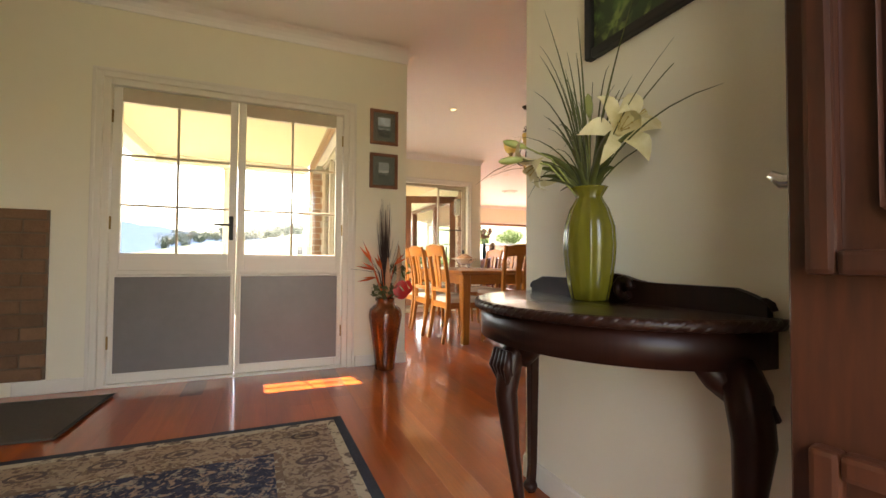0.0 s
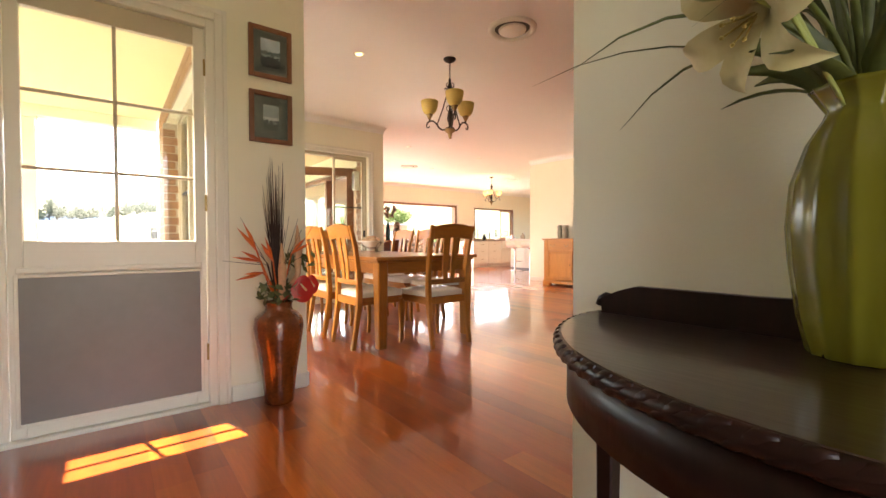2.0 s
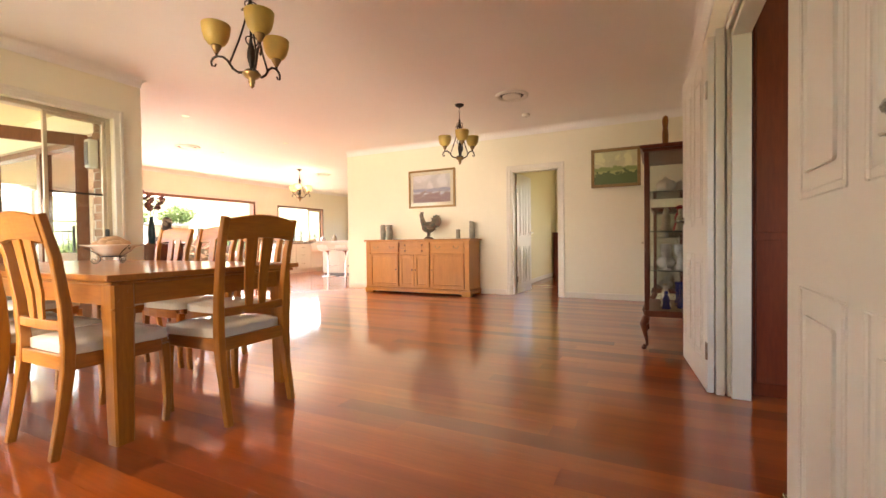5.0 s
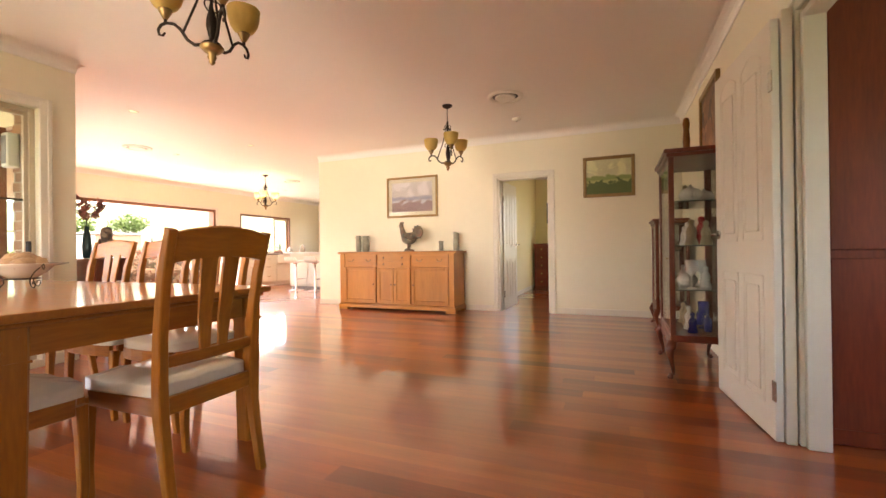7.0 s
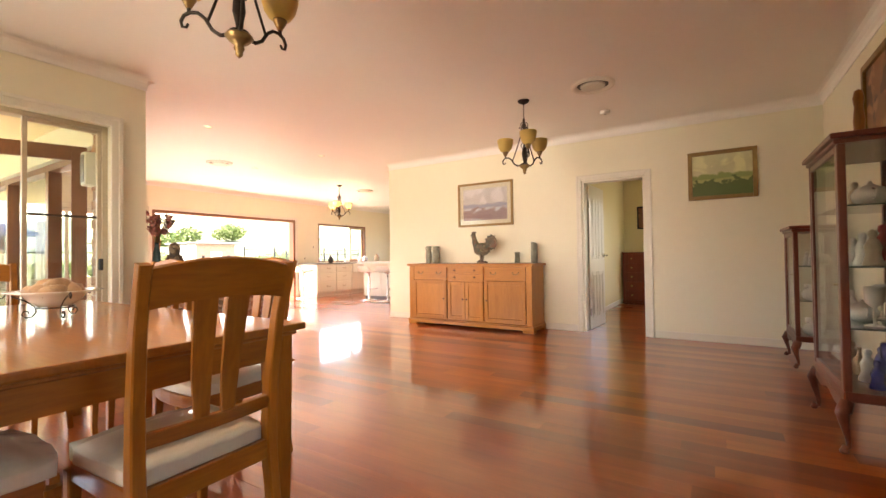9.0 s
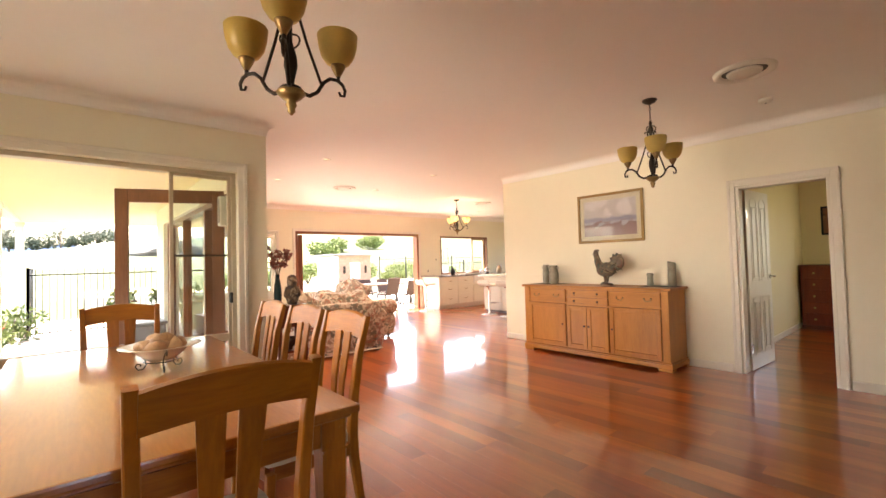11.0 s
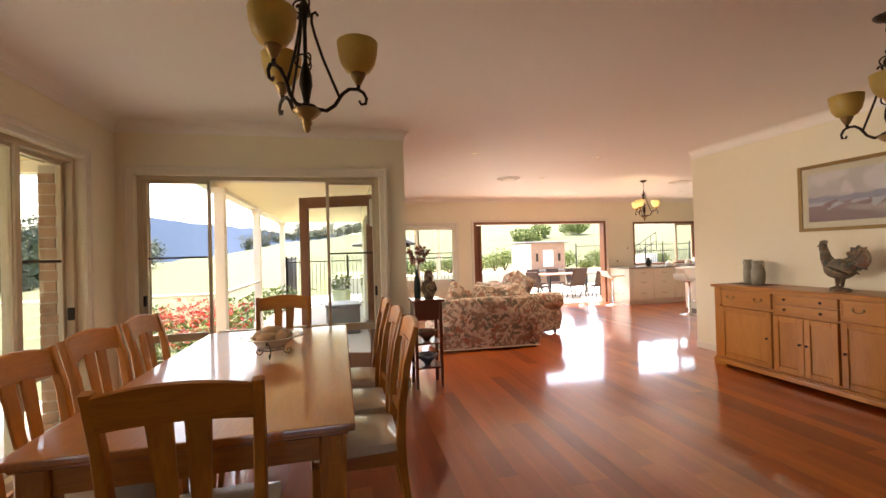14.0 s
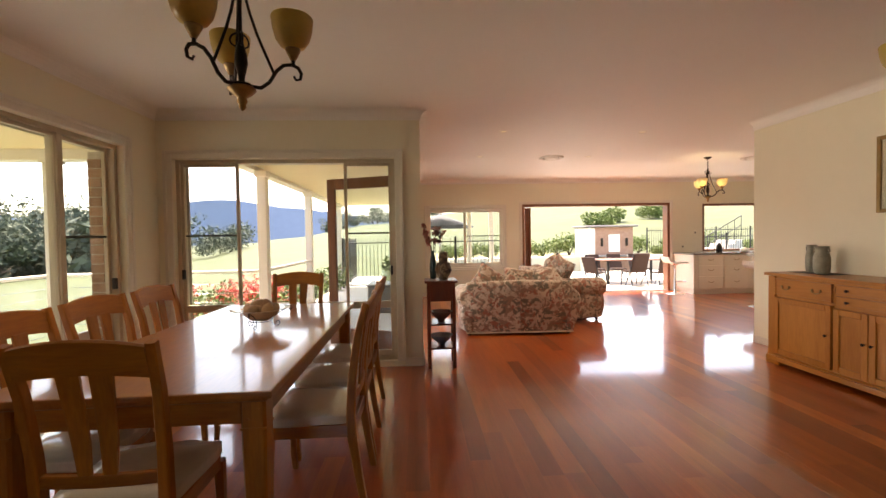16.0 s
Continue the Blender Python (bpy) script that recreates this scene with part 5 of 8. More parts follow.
for i in range(9):
    bm = B()
    tube(bm, [(i * 0.3, 0.03, 0.15 + 0.169 * i), (i * 0.3, 0.03, 1.05 + 0.169 * i)], 0.014, n=6)
    part("baluster", bm, BLACK, st)

# umbrella over the pool terrace
um = thing("garden_umbrella", pose(5.41, 17.4, -0.03), "open grey garden umbrella", "umbrella")
bm = B()
tube(bm, [(0, 0, 0.0), (0, 0, 2.18)], 0.022, n=10)
part("pole", bm, STEEL, um)
bm = B()
lathe(bm, [(0.25, 0.0), (0.25, 0.06), (0.06, 0.10)], n=20)
part("base", bm, BLACK, um)
bm = B()
lathe(bm, [(1.08, 1.70), (1.09, 1.76), (0.55, 1.96), (0.02, 2.15)], n=8, cap=False)
for f in bm.faces:
    f.smooth = False
part("canopy", bm, mat("grey_canvas", (0.10, 0.11, 0.13), 0.85, vary=0.1), um)

# veranda: posts, roofs, rails
def veranda_post(x, y, z0, z1):
    p = thing("veranda_post", pose(x, y, z0), "square cream painted veranda post", "post", "veranda posts")
    part("shaft", bx(-0.065, -0.065, 0, 0.065, 0.065, z1 - z0, bevel=0.006), WHITEPOST, p)
    part("base_block", bx(-0.085, -0.085, 0, 0.085, 0.085, 0.15, bevel=0.008), WHITEPOST, p)
    part("cap", bx(-0.085, -0.085, z1 - z0 - 0.09, 0.085, 0.085, z1 - z0 - 0.001, bevel=0.006), WHITEPOST, p)


for x, y in ((2.48, 9.88), (2.40, 12.78), (2.40, 16.3), (0.60, 8.65), (-0.45, 6.6), (6.3, 16.9), (7.0, 16.9)):
    veranda_post(x, y, -0.03, 2.36)
bm = B()
box(bm, 2.25, 8.345, 2.42, XL - 0.245, 13.755, 2.50)
box(bm, 2.25, 13.755, 2.42, 7.1, 17.1, 2.50)
structure("roof_terrace", bm, SOFFIT, "cream lined veranda roof over the terrace", "roof")
bm = B()
box(bm, 2.25, 8.35, 2.362, 2.42, 17.1, 2.419)
structure("trim_beam", bm, WHITEPOST, "cream veranda edge beam", "beam")
bm = B()
box(bm, -0.65, 5.52, 2.42, 1.795, 8.9, 2.50)
# cut short at x 0.93, shaped so sun reaches the right entry leaf
box(bm, -2.2, 5.02, 2.42, 0.93, 5.52, 2.50)
structure("roof_veranda", bm, SOFFIT, "cream lined veranda roof", "roof")
bm = B()
box(bm, -0.65, 8.56, 2.30, 1.79, 8.74, 2.419)
box(bm, -0.55, 5.1, 2.30, -0.35, 8.56, 2.419)
structure("trim_beam_west", bm, WHITEPOST, "cream veranda edge beam", "beam")
bm = B()
box(bm, -2.4, 0.1, 2.83, 4.45, 5.05, 2.95)
box(bm, 1.75, 5.05, 2.83, 4.45, 8.4, 2.95)
box(bm, 4.45, 0.1, 2.83, 15.5, 13.9, 2.95)
structure("roof", bm, GREYPANEL, "flat dark roof over the house", "roof")


def veranda_rail(x0, y0, x1, y1):
    r = thing("veranda_rail", pose(x0, y0, -0.03), "white veranda handrail over taut steel wires", "railing", "veranda rails")
    d = Vector((x1 - x0, y1 - y0, 0))
    bm = B()
    bar(bm, [(0, 0, 0.95), tuple(d + Vector((0, 0, 0.95)))], 0.045, 0.09, side=(0, 0, 1))
    part("handrail", bm, WHITEPOST, r)
    for k in range(6):
        bm = B()
        tube(bm, [(0, 0, 0.12 + 0.13 * k), tuple(d + Vector((0, 0, 0.12 + 0.13 * k)))], 0.004, n=5)
        part("wire", bm, STEEL, r)


veranda_rail(-0.45, 9.88, 2.41, 9.88)
veranda_rail(2.44, 9.95, 2.40, 12.70)
veranda_rail(-0.45, 5.1, -0.45, 9.8)

# outer brick skins: courses of brick on a mortar bed
def brick_skin(name, axis, face, n, a0, a1, z0, z1, label, holes=(), L=0.23, H=0.076, J=0.010, joined=True, material=None, bed=None):
    """Brick courses standing 12 mm proud of a mortar bed on a wall face; joined: one mesh of kind stuff."""
    host = tagged(new(name), label, "brickwork", kind="structure")
    bmm, bmb = B(), B()
    row, z = 0, z0

    def put(u0, u1, w0, w1, bmx, d0, d1):
        f0, f1 = sorted((face + n * d0, face + n * d1))
        if axis == "x":
            box(bmx, f0, u0, w0, f1, u1, w1)
        else:
            box(bmx, u0, f0, w0, u1, f1, w1)
    while z + H <= z1 + 0.02:
        a = a0 - (L + J) / 2 * (row % 2)
        while a < a1:
            u0, u1 = max(a, a0), min(a + L, a1)
            hit = any(u1 > h[0] and u0 < h[1] and z + H > h[2] and z < h[3] for h in holes)
            if u1 - u0 > 0.03 and not hit:
                if joined:
                    put(u0, u1, z, min(z + H, z1), bmb, 0.008, 0.020)
                else:
                    bb = B()
                    put(u0, u1, z, min(z + H, z1), bb, 0.008, 0.020)
                    bmesh.ops.bevel(bb, geom=bb.edges[:], offset=0.003, segments=1, affect="EDGES")
                    part("brick", bb, material or BRICK, host)
            a += L + J
        z += H + J
        row += 1
    cuts = sorted(holes)
    at = a0
    for h in cuts:
        put(at, h[0], z0, z1, bmm, 0.001, 0.010)
        put(h[0], h[1], h[3], z1, bmm, 0.001, 0.010)
        at = h[1]
    put(at, a1, z0, z1, bmm, 0.001, 0.010)
    part("mortar_bed", bmm, bed or MORTAR, host)
    if joined:
        tagged(part("bricks", bmb, BRICKJ, host), kind="stuff")
    return host


brick_skin("brickwork_dining_west", "x", XO, -1, YF + 0.26, YNO, -0.03, 2.42, "red-brown brick outer skin of the dining room", holes=[(5.2, 7.65, -0.1, 2.2)])
brick_skin("brickwork_living_west", "x", XL - 0.24, -1, YNO + 0.03, 8.52, -0.03, 2.42, "tan brick outer skin beside the open door")
brick_skin("brickwork_dining_north", "y", YNO, 1, 1.8, 2.24, -0.03, 2.42, "tan brick return beside the window")
# brick reveals of the dining window
brick_skin("brickwork_reveal", "y", 7.60, -1, 1.76, 1.90, 0.06, 2.18, "tan brick window reveal")

# open brown glazed door against the terrace wall
od = tagged(new("door_7"), "brown timber glazed door standing open on the terrace", "door", kind="structure")
od.matrix_world = pose(4.48, 8.62, 0, 0, 0, 159)
bm = B()
for r in ((0, 0.11, 0.02, 2.10), (0.84, 0.95, 0.02, 2.10), (0.11, 0.84, 1.97, 2.10), (0.11, 0.84, 0.02, 0.26)):
    box(bm, r[0], -0.02, r[2], r[1], 0.02, r[3], bevel=0.004)
part("door_frame", bm, MERANTI, od)
pane("pane", od, "y", 0, 0.11, 0.84, 0.26, 1.97)
bm = B()
tube(bm, [(0.90, -0.02, 1.0), (0.90, -0.06, 1.0), (0.79, -0.06, 1.0)], 0.008)
part("door_handle", bm, STEEL, od)
ow = tagged(new("door_8"), "brown timber framed glazed doors of the living room", "door", kind="structure")
bars("door_frame", ow, "x", XL - 0.12, 0.12, [(8.55, 8.62, 0, 2.12), (12.83, 12.90, 0, 2.12), (8.62, 12.83, 2.05, 2.12), (9.93, 10.02, 0.0, 2.05), (11.4, 11.46, 0.0, 2.05)], MERANTI)
pane("pane", ow, "x", XL - 0.12, 10.02, 11.40, 0.1, 2.05)
pane("pane", ow, "x", XL - 0.12, 11.46, 12.83, 0.1, 2.05)
wlamp = thing("wall_light", pose(XL - 0.262, 8.44, 1.72), "small white box wall light on brick", "wall light")
part("body", bx(-0.09, -0.05, 0, 0, 0.05, 0.30, bevel=0.01), WHITE, wlamp)
part("lens", bx(-0.095, -0.035, 0.03, -0.0905, 0.035, 0.27), GREYPANEL, wlamp)


# outdoor dining set
ot = thing("outdoor_table", pose(10.9, 15.75, -0.03) @ Matrix.Diagonal((1, 1, 0.93, 1)), "long dark outdoor dining table", "table")
part("tabletop", bx(-1.0, -0.5, 0.70, 1.0, 0.5, 0.735, bevel=0.008), MERANTI, ot)
for sx in (-1, 1):
    for sy in (-1, 1):
        part("leg", bx(sx * 0.85 - 0.03, sy * 0.4 - 0.03, 0, sx * 0.85 + 0.03, sy * 0.4 + 0.03, 0.70, bevel=0.004), BLACK, ot)
SLING = mat("brown_sling_fabric", (0.034, 0.015, 0.011), 0.85, vary=0.12, scale=12, bump=0.2)
SHORT = Matrix.Diagonal((0.94, 0.94, 0.88, 1))
oc = thing("outdoor_chair", pose(10.6, 14.95, -0.03, 0, 0, 8) @ SHORT, "brown sling outdoor chair on black metal legs", "chair", "outdoor chairs")
bm = B()
for s in (-1, 1):
    x = s * 0.25
    bm = B()
    tube(bm, [(x, -0.28, 0), (x, -0.18, 0.40), (x, 0.20, 0.42), (x, 0.26, 0)], 0.014, n=6)
    tube(bm, [(x, 0.05, 0.0), (x, -0.18, 0.42), (x, -0.34, 0.98)], 0.014, n=6)
    part("side_frame", bm, BLACK, oc)
bm = B()
bar(bm, [(0, -0.16, 0.42), (0, -0.26, 0.70), (0, -0.36, 1.0)], 0.50, 0.05)
part("backrest", bm, SLING, oc)
part("seat", bx(-0.25, -0.20, 0.41, 0.25, 0.24, 0.46, bevel=0.015), SLING, oc)
for x, y, a in ((11.4, 14.9, -4), (12.15, 15.4, 62), (9.7, 15.4, -62), (10.2, 16.55, 180), (10.9, 16.6, 176), (11.6, 16.55, 184)):
    copy_thing(oc, pose(x, y, -0.03, 0, 0, a) @ SHORT)

# planter pots and bench on the pool terrace
for i, (x, y, r) in enumerate(((4.0, 14.6, 0.25), (4.7, 14.9, 0.22))):
    p = thing("planter", pose(x, y, -0.03), "tall pale green planter pot with a leafy plant", "planter", "planter pots")
    bm = B()
    lathe(bm, [(r * 0.7, 0), (r, 0.55), (r * 1.03, 0.58), (r * 0.9, 0.58), (r * 0.85, 0.5), (0, 0.5)], n=20)
    part("pot", bm, mat("pale_green_glaze", (0.55, 0.60, 0.36), 0.4, vary=0.1), p)
    bm = B()
    leaf_cloud(bm, (0, 0, 0.75), 0.26, 160, 0.06, random.Random(i), 0.9)
    part("foliage", bm, LEAF, p)
obx = thing("storage_box", pose(4.05, 11.9, -0.03), "low grey outdoor storage box", "box")
part("body", bx(-0.3, -0.35, 0, 0.3, 0.35, 0.5, bevel=0.02), GREYPANEL, obx)
part("lid", bx(-0.32, -0.37, 0.5, 0.32, 0.37, 0.54, bevel=0.01), GREYPANEL, obx)


# trees on the valley side and the hill crest
def tree(x, y, h, crown, seed, label="tall eucalyptus tree on the slope"):
    rng = random.Random(seed)
    z = ground_z(x, y)
    t = thing("tree", pose(x, y, z), label, "tree", "trees beyond the garden")
    bm = B()
    lean = rng.uniform(-0.05, 0.05) * h
    tube(bm, [(0, 0, -0.3), (lean * 0.4, 0, h * 0.35), (lean, 0.2, h * 0.8)], [h * 0.024, h * 0.017, h * 0.005], n=7)
    tips = []
    for k in range(7):
        a = rng.uniform(0, 6.28)
        z0 = h * rng.uniform(0.28, 0.62)
        q = crown * rng.uniform(0.45, 1.0)
        tip = (lean * 0.6 + q * math.cos(a), q * math.sin(a), z0 + h * rng.uniform(0.15, 0.34))
        tube(bm, [(lean * 0.5, 0, z0), ((lean * 0.5 + tip[0]) / 2, tip[1] / 2, (z0 + tip[2]) / 2 + 0.02 * h), tip], [h * 0.009, h * 0.006, h * 0.002], n=5)
        tips.append(tip)
    tips.append((lean, 0.2, h * 0.86))
    part("trunk", bm, BARK, t)
    bm = B()
    for p in tips:
        for _ in range(3):
            c = (p[0] + rng.gauss(0, crown * 0.22), p[1] + rng.gauss(0, crown * 0.22), p[2] + rng.gauss(0, h * 0.05))
            leaf_cloud(bm, c, crown * rng.uniform(0.22, 0.40), 150, h * 0.015, rng, 0.7)
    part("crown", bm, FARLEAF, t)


rng = random.Random(21)
for i in range(5):
    az = radians(rng.uniform(-75, -40))
    r = rng.uniform(85, 105)
    tree(5 + r * math.sin(az), 6 + r * math.cos(az), rng.uniform(11, 17), rng.uniform(3.5, 5.5), 100 + i)
for i in range(12):
    az = radians(rng.uniform(-12, 1))
    r = rng.uniform(160, 172)
    tree(5 + r * math.sin(az), 6 + r * math.cos(az), rng.uniform(4, 7), rng.uniform(3.0, 4.5), 200 + i, "dark tree on the crest of the hill")

# dense woods filling the valley side
bm = B()
rng = random.Random(77)
for i in range(420):
    az = radians(rng.uniform(-98, -30))
    r = rng.uniform(95, 190)
    if math.degrees(az) > -36 and r < 105:
        continue
    x, y = 5 + r * math.sin(az), 6 + r * math.cos(az)
    z, h = ground_z(x, y), rng.uniform(10, 18)
    for k in range(3):
        leaf_cloud(bm, (x + rng.gauss(0, 1.5), y + rng.gauss(0, 1.5), z + h * (0.3 + 0.25 * k)), h * (0.34 - 0.05 * k), 110, 0.50, rng, 0.9)
        leaf_cloud(bm, (x + rng.gauss(0, 1.0), y + rng.gauss(0, 1.0), z + h * (0.22 + 0.22 * k)), h * (0.30 - 0.05 * k), 34, 1.3, rng, 0.9)
for i in range(90):
    az = radians(rng.uniform(-27.5, -22) if i < 26 else rng.uniform(-13, 3))
    r = rng.uniform(118, 140) if i < 26 else rng.uniform(160, 170)
    x, y = 5 + r * math.sin(az), 6 + r * math.cos(az)
    z, h = ground_z(x, y), rng.uniform(5, 9) if i < 26 else rng.uniform(2.5, 5.5)
    for k in range(2):
        leaf_cloud(bm, (x + rng.gauss(0, 1.2), y + rng.gauss(0, 1.2), z + h * (0.4 + 0.25 * k)), h * 0.36, 90, 0.38, rng, 0.9)
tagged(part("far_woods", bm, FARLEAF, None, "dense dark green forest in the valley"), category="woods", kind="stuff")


# ---- entry hall ----
con = thing("console_table", pose(XC - 0.018, 2.195, 0), "half-round dark carved mahogany console table against the wall", "table")
CW, CD, CH = 0.450, 0.42, 0.762


def half_round(z0, z1, k, n=40, bevel=0.0):
    """A half-ellipse slab: back edge on x = 0, bulging to -x."""
    bm = B()
    pts = [(-CD * k * math.cos(a), CW * k * math.sin(a)) for a in [-math.pi / 2 + math.pi * i / n for i in range(n + 1)]]
    lo = [bm.verts.new((x, y, z0)) for x, y in pts]
    hi = [bm.verts.new((x, y, z1)) for x, y in pts]
    bm.faces.new(lo)
    bm.faces.new(hi[::-1])
    for i in range(n + 1):
        j = (i + 1) % (n + 1)
        f = bm.faces.new((lo[i], lo[j], hi[j], hi[i]))
        f.smooth = i < n
    return bm


part("tabletop", half_round(CH - 0.022, CH, 0.985), MAHOG_TOP, con)
part("apron", half_round(CH - 0.105, CH - 0.0225, 0.965), MAHOG, con)
bm = B()
tube(bm, [(-CD * 0.985 * math.cos(a), CW * 0.985 * math.sin(a), CH - 0.0135) for a in [-math.pi / 2 + math.pi * i / 60 for i in range(61)]], 0.0125, n=10)
for i in range(42):
    a = -math.pi / 2 + math.pi * (i + 0.5) / 42
    p = Vector((-CD * 0.995 * math.cos(a), CW * 0.995 * math.sin(a), CH - 0.0135))
    t = Vector((CD * math.sin(a), CW * math.cos(a), 0)).normalized()
    tube(bm, [p - t * 0.024 + Vector((0, 0, 0.010)), p - t * 0.010 + Vector((0, 0, 0.005)), p + t * 0.010 + Vector((0, 0, -0.005)), p + t * 0.024 + Vector((0, 0, -0.010))], [0.003, 0.0085, 0.0085, 0.003], n=8)
part("gadroon_edge", bm, MAHOG, con, "rope-carved edge")
bm = B()
n = 24
lo, hi = [], []
for i in range(n + 1):
    u = -1 + 2 * i / n
    y = 0.425 * u
    z = CH + 0.058 - 0.028 * max(0, abs(u) - 0.86) / 0.14 + 0.022 * math.exp(-(u / 0.16) ** 2)
    hi.append([bm.verts.new((0.0, y, z)), bm.verts.new((-0.02, y, z))])
    lo.append([bm.verts.new((0.0, y, CH)), bm.verts.new((-0.02, y, CH))])
for i in range(n):
    bm.faces.new((lo[i][1], lo[i + 1][1], hi[i + 1][1], hi[i][1]))
    bm.faces.new((lo[i][0], lo[i + 1][0], hi[i + 1][0], hi[i][0]))
    bm.faces.new((hi[i][0], hi[i + 1][0], hi[i + 1][1], hi[i][1]))
for i in (0, n):
    bm.faces.new((lo[i][0], lo[i][1], hi[i][1], hi[i][0]))
for s in (-1, 1):
    tube(bm, [(-0.012, s * (0.415 + 0.02 * math.cos(a)), CH + 0.014 + 0.02 * math.sin(a)) for a in [i * 0.7 for i in range(8)]], 0.008, n=6)
    tube(bm, [(-0.03, s * (0.05 + 0.026 * math.cos(a)), CH + 0.04 + 0.026 * math.sin(a)) for a in [i * 0.7 for i in range(9)]], 0.012, n=7)
part("gallery_back", bm, MAHOG, con, "low shaped gallery with scrolls")


def cabriole(x, y, ox, oy, h, r, material, parent, knee=1.0, name="leg"):
    o = Vector((ox, oy, 0)).normalized()
    pts = [(0.00, h), (0.035 * knee, h - 0.05), (0.050 * knee, h - 0.13 * h / 0.62), (0.03 * knee, h * 0.55), (0.0, h * 0.28), (-0.004, h * 0.12), (0.02, 0.035), (0.03, 0.012)]
    rad = [r * 1.45, r * 1.5, r * 1.35, r * 0.88, r * 0.56, r * 0.5, r * 0.72, r * 0.8]
    bm = B()
    tube(bm, [(x + o.x * d, y + o.y * d, max(z, 0.0)) for d, z in pts], rad, n=10)
    ball(bm, x + o.x * 0.028, y + o.y * 0.028, r * 0.75, r * 0.95, sz=0.78)
    leg = part(name, bm, material, parent)
    return leg


for x, y, ox, oy, nm in ((-0.325, 0.025, -1, 0.0, "front_leg"), (-0.085, -0.40, -0.35, -0.9, "end_leg")):
    leg = cabriole(x, y, ox, oy, CH - 0.10, 0.023 if nm == "front_leg" else 0.028, MAHOG, con, 1.0, nm)
    o = Vector((ox, oy, 0)).normalized()
    c = Vector((x, y, CH - 0.17)) + o * 0.045
    bm = B()
    w = Vector((-o.y, o.x, 0))
    face = c + o * 0.016
    tube(bm, [tuple(face + w * (0.034 - 0.0026 * k) * math.cos(0.75 * k) + Vector((0, 0, (0.040 - 0.003 * k) * math.sin(0.75 * k) - 0.02))) for k in range(12)], [0.011 - 0.0005 * k for k in range(12)], n=7)
    for k in range(5 if nm == "front_leg" else 0):
        e = (k - 2) * 0.017
        tube(bm, [tuple(face + w * e + Vector((0, 0, 0.045))), tuple(face + w * e * 1.15 + o * 0.008), tuple(face + w * e * 0.5 - o * 0.004 + Vector((0, 0, -0.055)))], [0.008, 0.012, 0.004], n=6)
    part("knee_carving", bm, MAHOG, leg, "carved acanthus knee")
    for v in ((0.12, -0.92), (0.12, 0.92)) if nm == "front_leg" else ((-0.88, 0.47),):
        d = Vector((v[0], v[1], 0))
        bm = B()
        b0 = Vector((x, y, CH - 0.098))
        tube(bm, [tuple(b0 + Vector((0, 0, -0.055))), tuple(b0 + d * 0.035 + Vector((0, 0, -0.022))), tuple(b0 + d * 0.06 + Vector((0, 0, -0.004))), tuple(b0 + d * 0.085 + Vector((0, 0, 0.008)))], [0.030, 0.034, 0.026, 0.010], n=8)
        part("bracket", bm, MAHOG, leg)
bm = B()
bar(bm, [(-0.035, 0.41, 0), (-0.03, 0.405, 0.1), (-0.03, 0.40, CH - 0.097)], [0.03, 0.028, 0.04], [0.03, 0.028, 0.04])
ball(bm, -0.035, 0.41, 0.022, 0.028, sz=0.78)
part("rear_leg", bm, MAHOG, con)

OLIVE = mat("olive_green_glaze", (0.125, 0.108, 0.007), 0.24, vary=0.25, scale=5, coat=0.35, tint=(0.21, 0.19, 0.022), stretch=(1, 1, 0.3))
GRASSBLADE = mat("dark_green_blades", (0.045, 0.065, 0.016), 0.5, vary=0.4, scale=10, tint=(0.15, 0.17, 0.045))
LILY = mat("cream_lily_petal", (0.68, 0.59, 0.28), 0.5, vary=0.12, scale=12, tint=(0.80, 0.73, 0.46))
STAMEN = mat("ochre_stamen", (0.46, 0.34, 0.10), 0.6)
gv = thing("vase", pose(2.035, 2.222, CH), "tall ribbed olive-green ceramic vase of artificial lilies", "vase")
bm = B()
lathe(bm, [(0.045, 0.0), (0.055, 0.004), (0.066, 0.05), (0.075, 0.12), (0.078, 0.165), (0.074, 0.22), (0.058, 0.27), (0.041, 0.30), (0.038, 0.308), (0.052, 0.332), (0.056, 0.337), (0.050, 0.335), (0.034, 0.308), (0.032, 0.27)], n=96, flute=14, depth=0.05)
part("vessel", bm, OLIVE, gv)
rng = random.Random(9)


def blade(bm, a, l, lift, droop, w, z0=0.365, flat=0.2):
    pts = []
    for i in range(9):
        t = i / 8
        pts.append((math.cos(a) * (0.015 + l * t ** 1.5), math.sin(a) * (0.015 + l * t ** 1.5), z0 - 0.06 + lift * t - droop * t ** 3))
    tube(bm, pts, [w * 0.7, w, w, w, w * 0.9, w * 0.8, w * 0.6, w * 0.4, w * 0.08], n=5, flat=flat)


def one_blade(*args, **kw):
    bm = B()
    blade(bm, *args, **kw)
    part("grass_blade", bm, GRASSBLADE, gv)


for k in range(46):
    one_blade(rng.uniform(0, 6.28), rng.uniform(0.04, 0.28), rng.uniform(0.24, 0.58), rng.uniform(0.02, 0.19), rng.uniform(0.0028, 0.0055))
for a, l, lift, droop in ((2.4, 0.34, 0.30, 0.24), (2.0, 0.40, 0.26, 0.16), (-1.4, 0.36, 0.34, 0.12), (-2.0, 0.22, 0.36, 0.03), (2.9, 0.30, 0.26, 0.22), (-1.1, 0.30, 0.46, 0.05), (1.6, 0.30, 0.30, 0.26)):
    one_blade(a, l, lift, droop, 0.004)
for k in range(12):
    one_blade(rng.uniform(1.0, 5.2), rng.uniform(0.08, 0.17), rng.uniform(0.10, 0.22), 0.06, 0.016, flat=0.12)


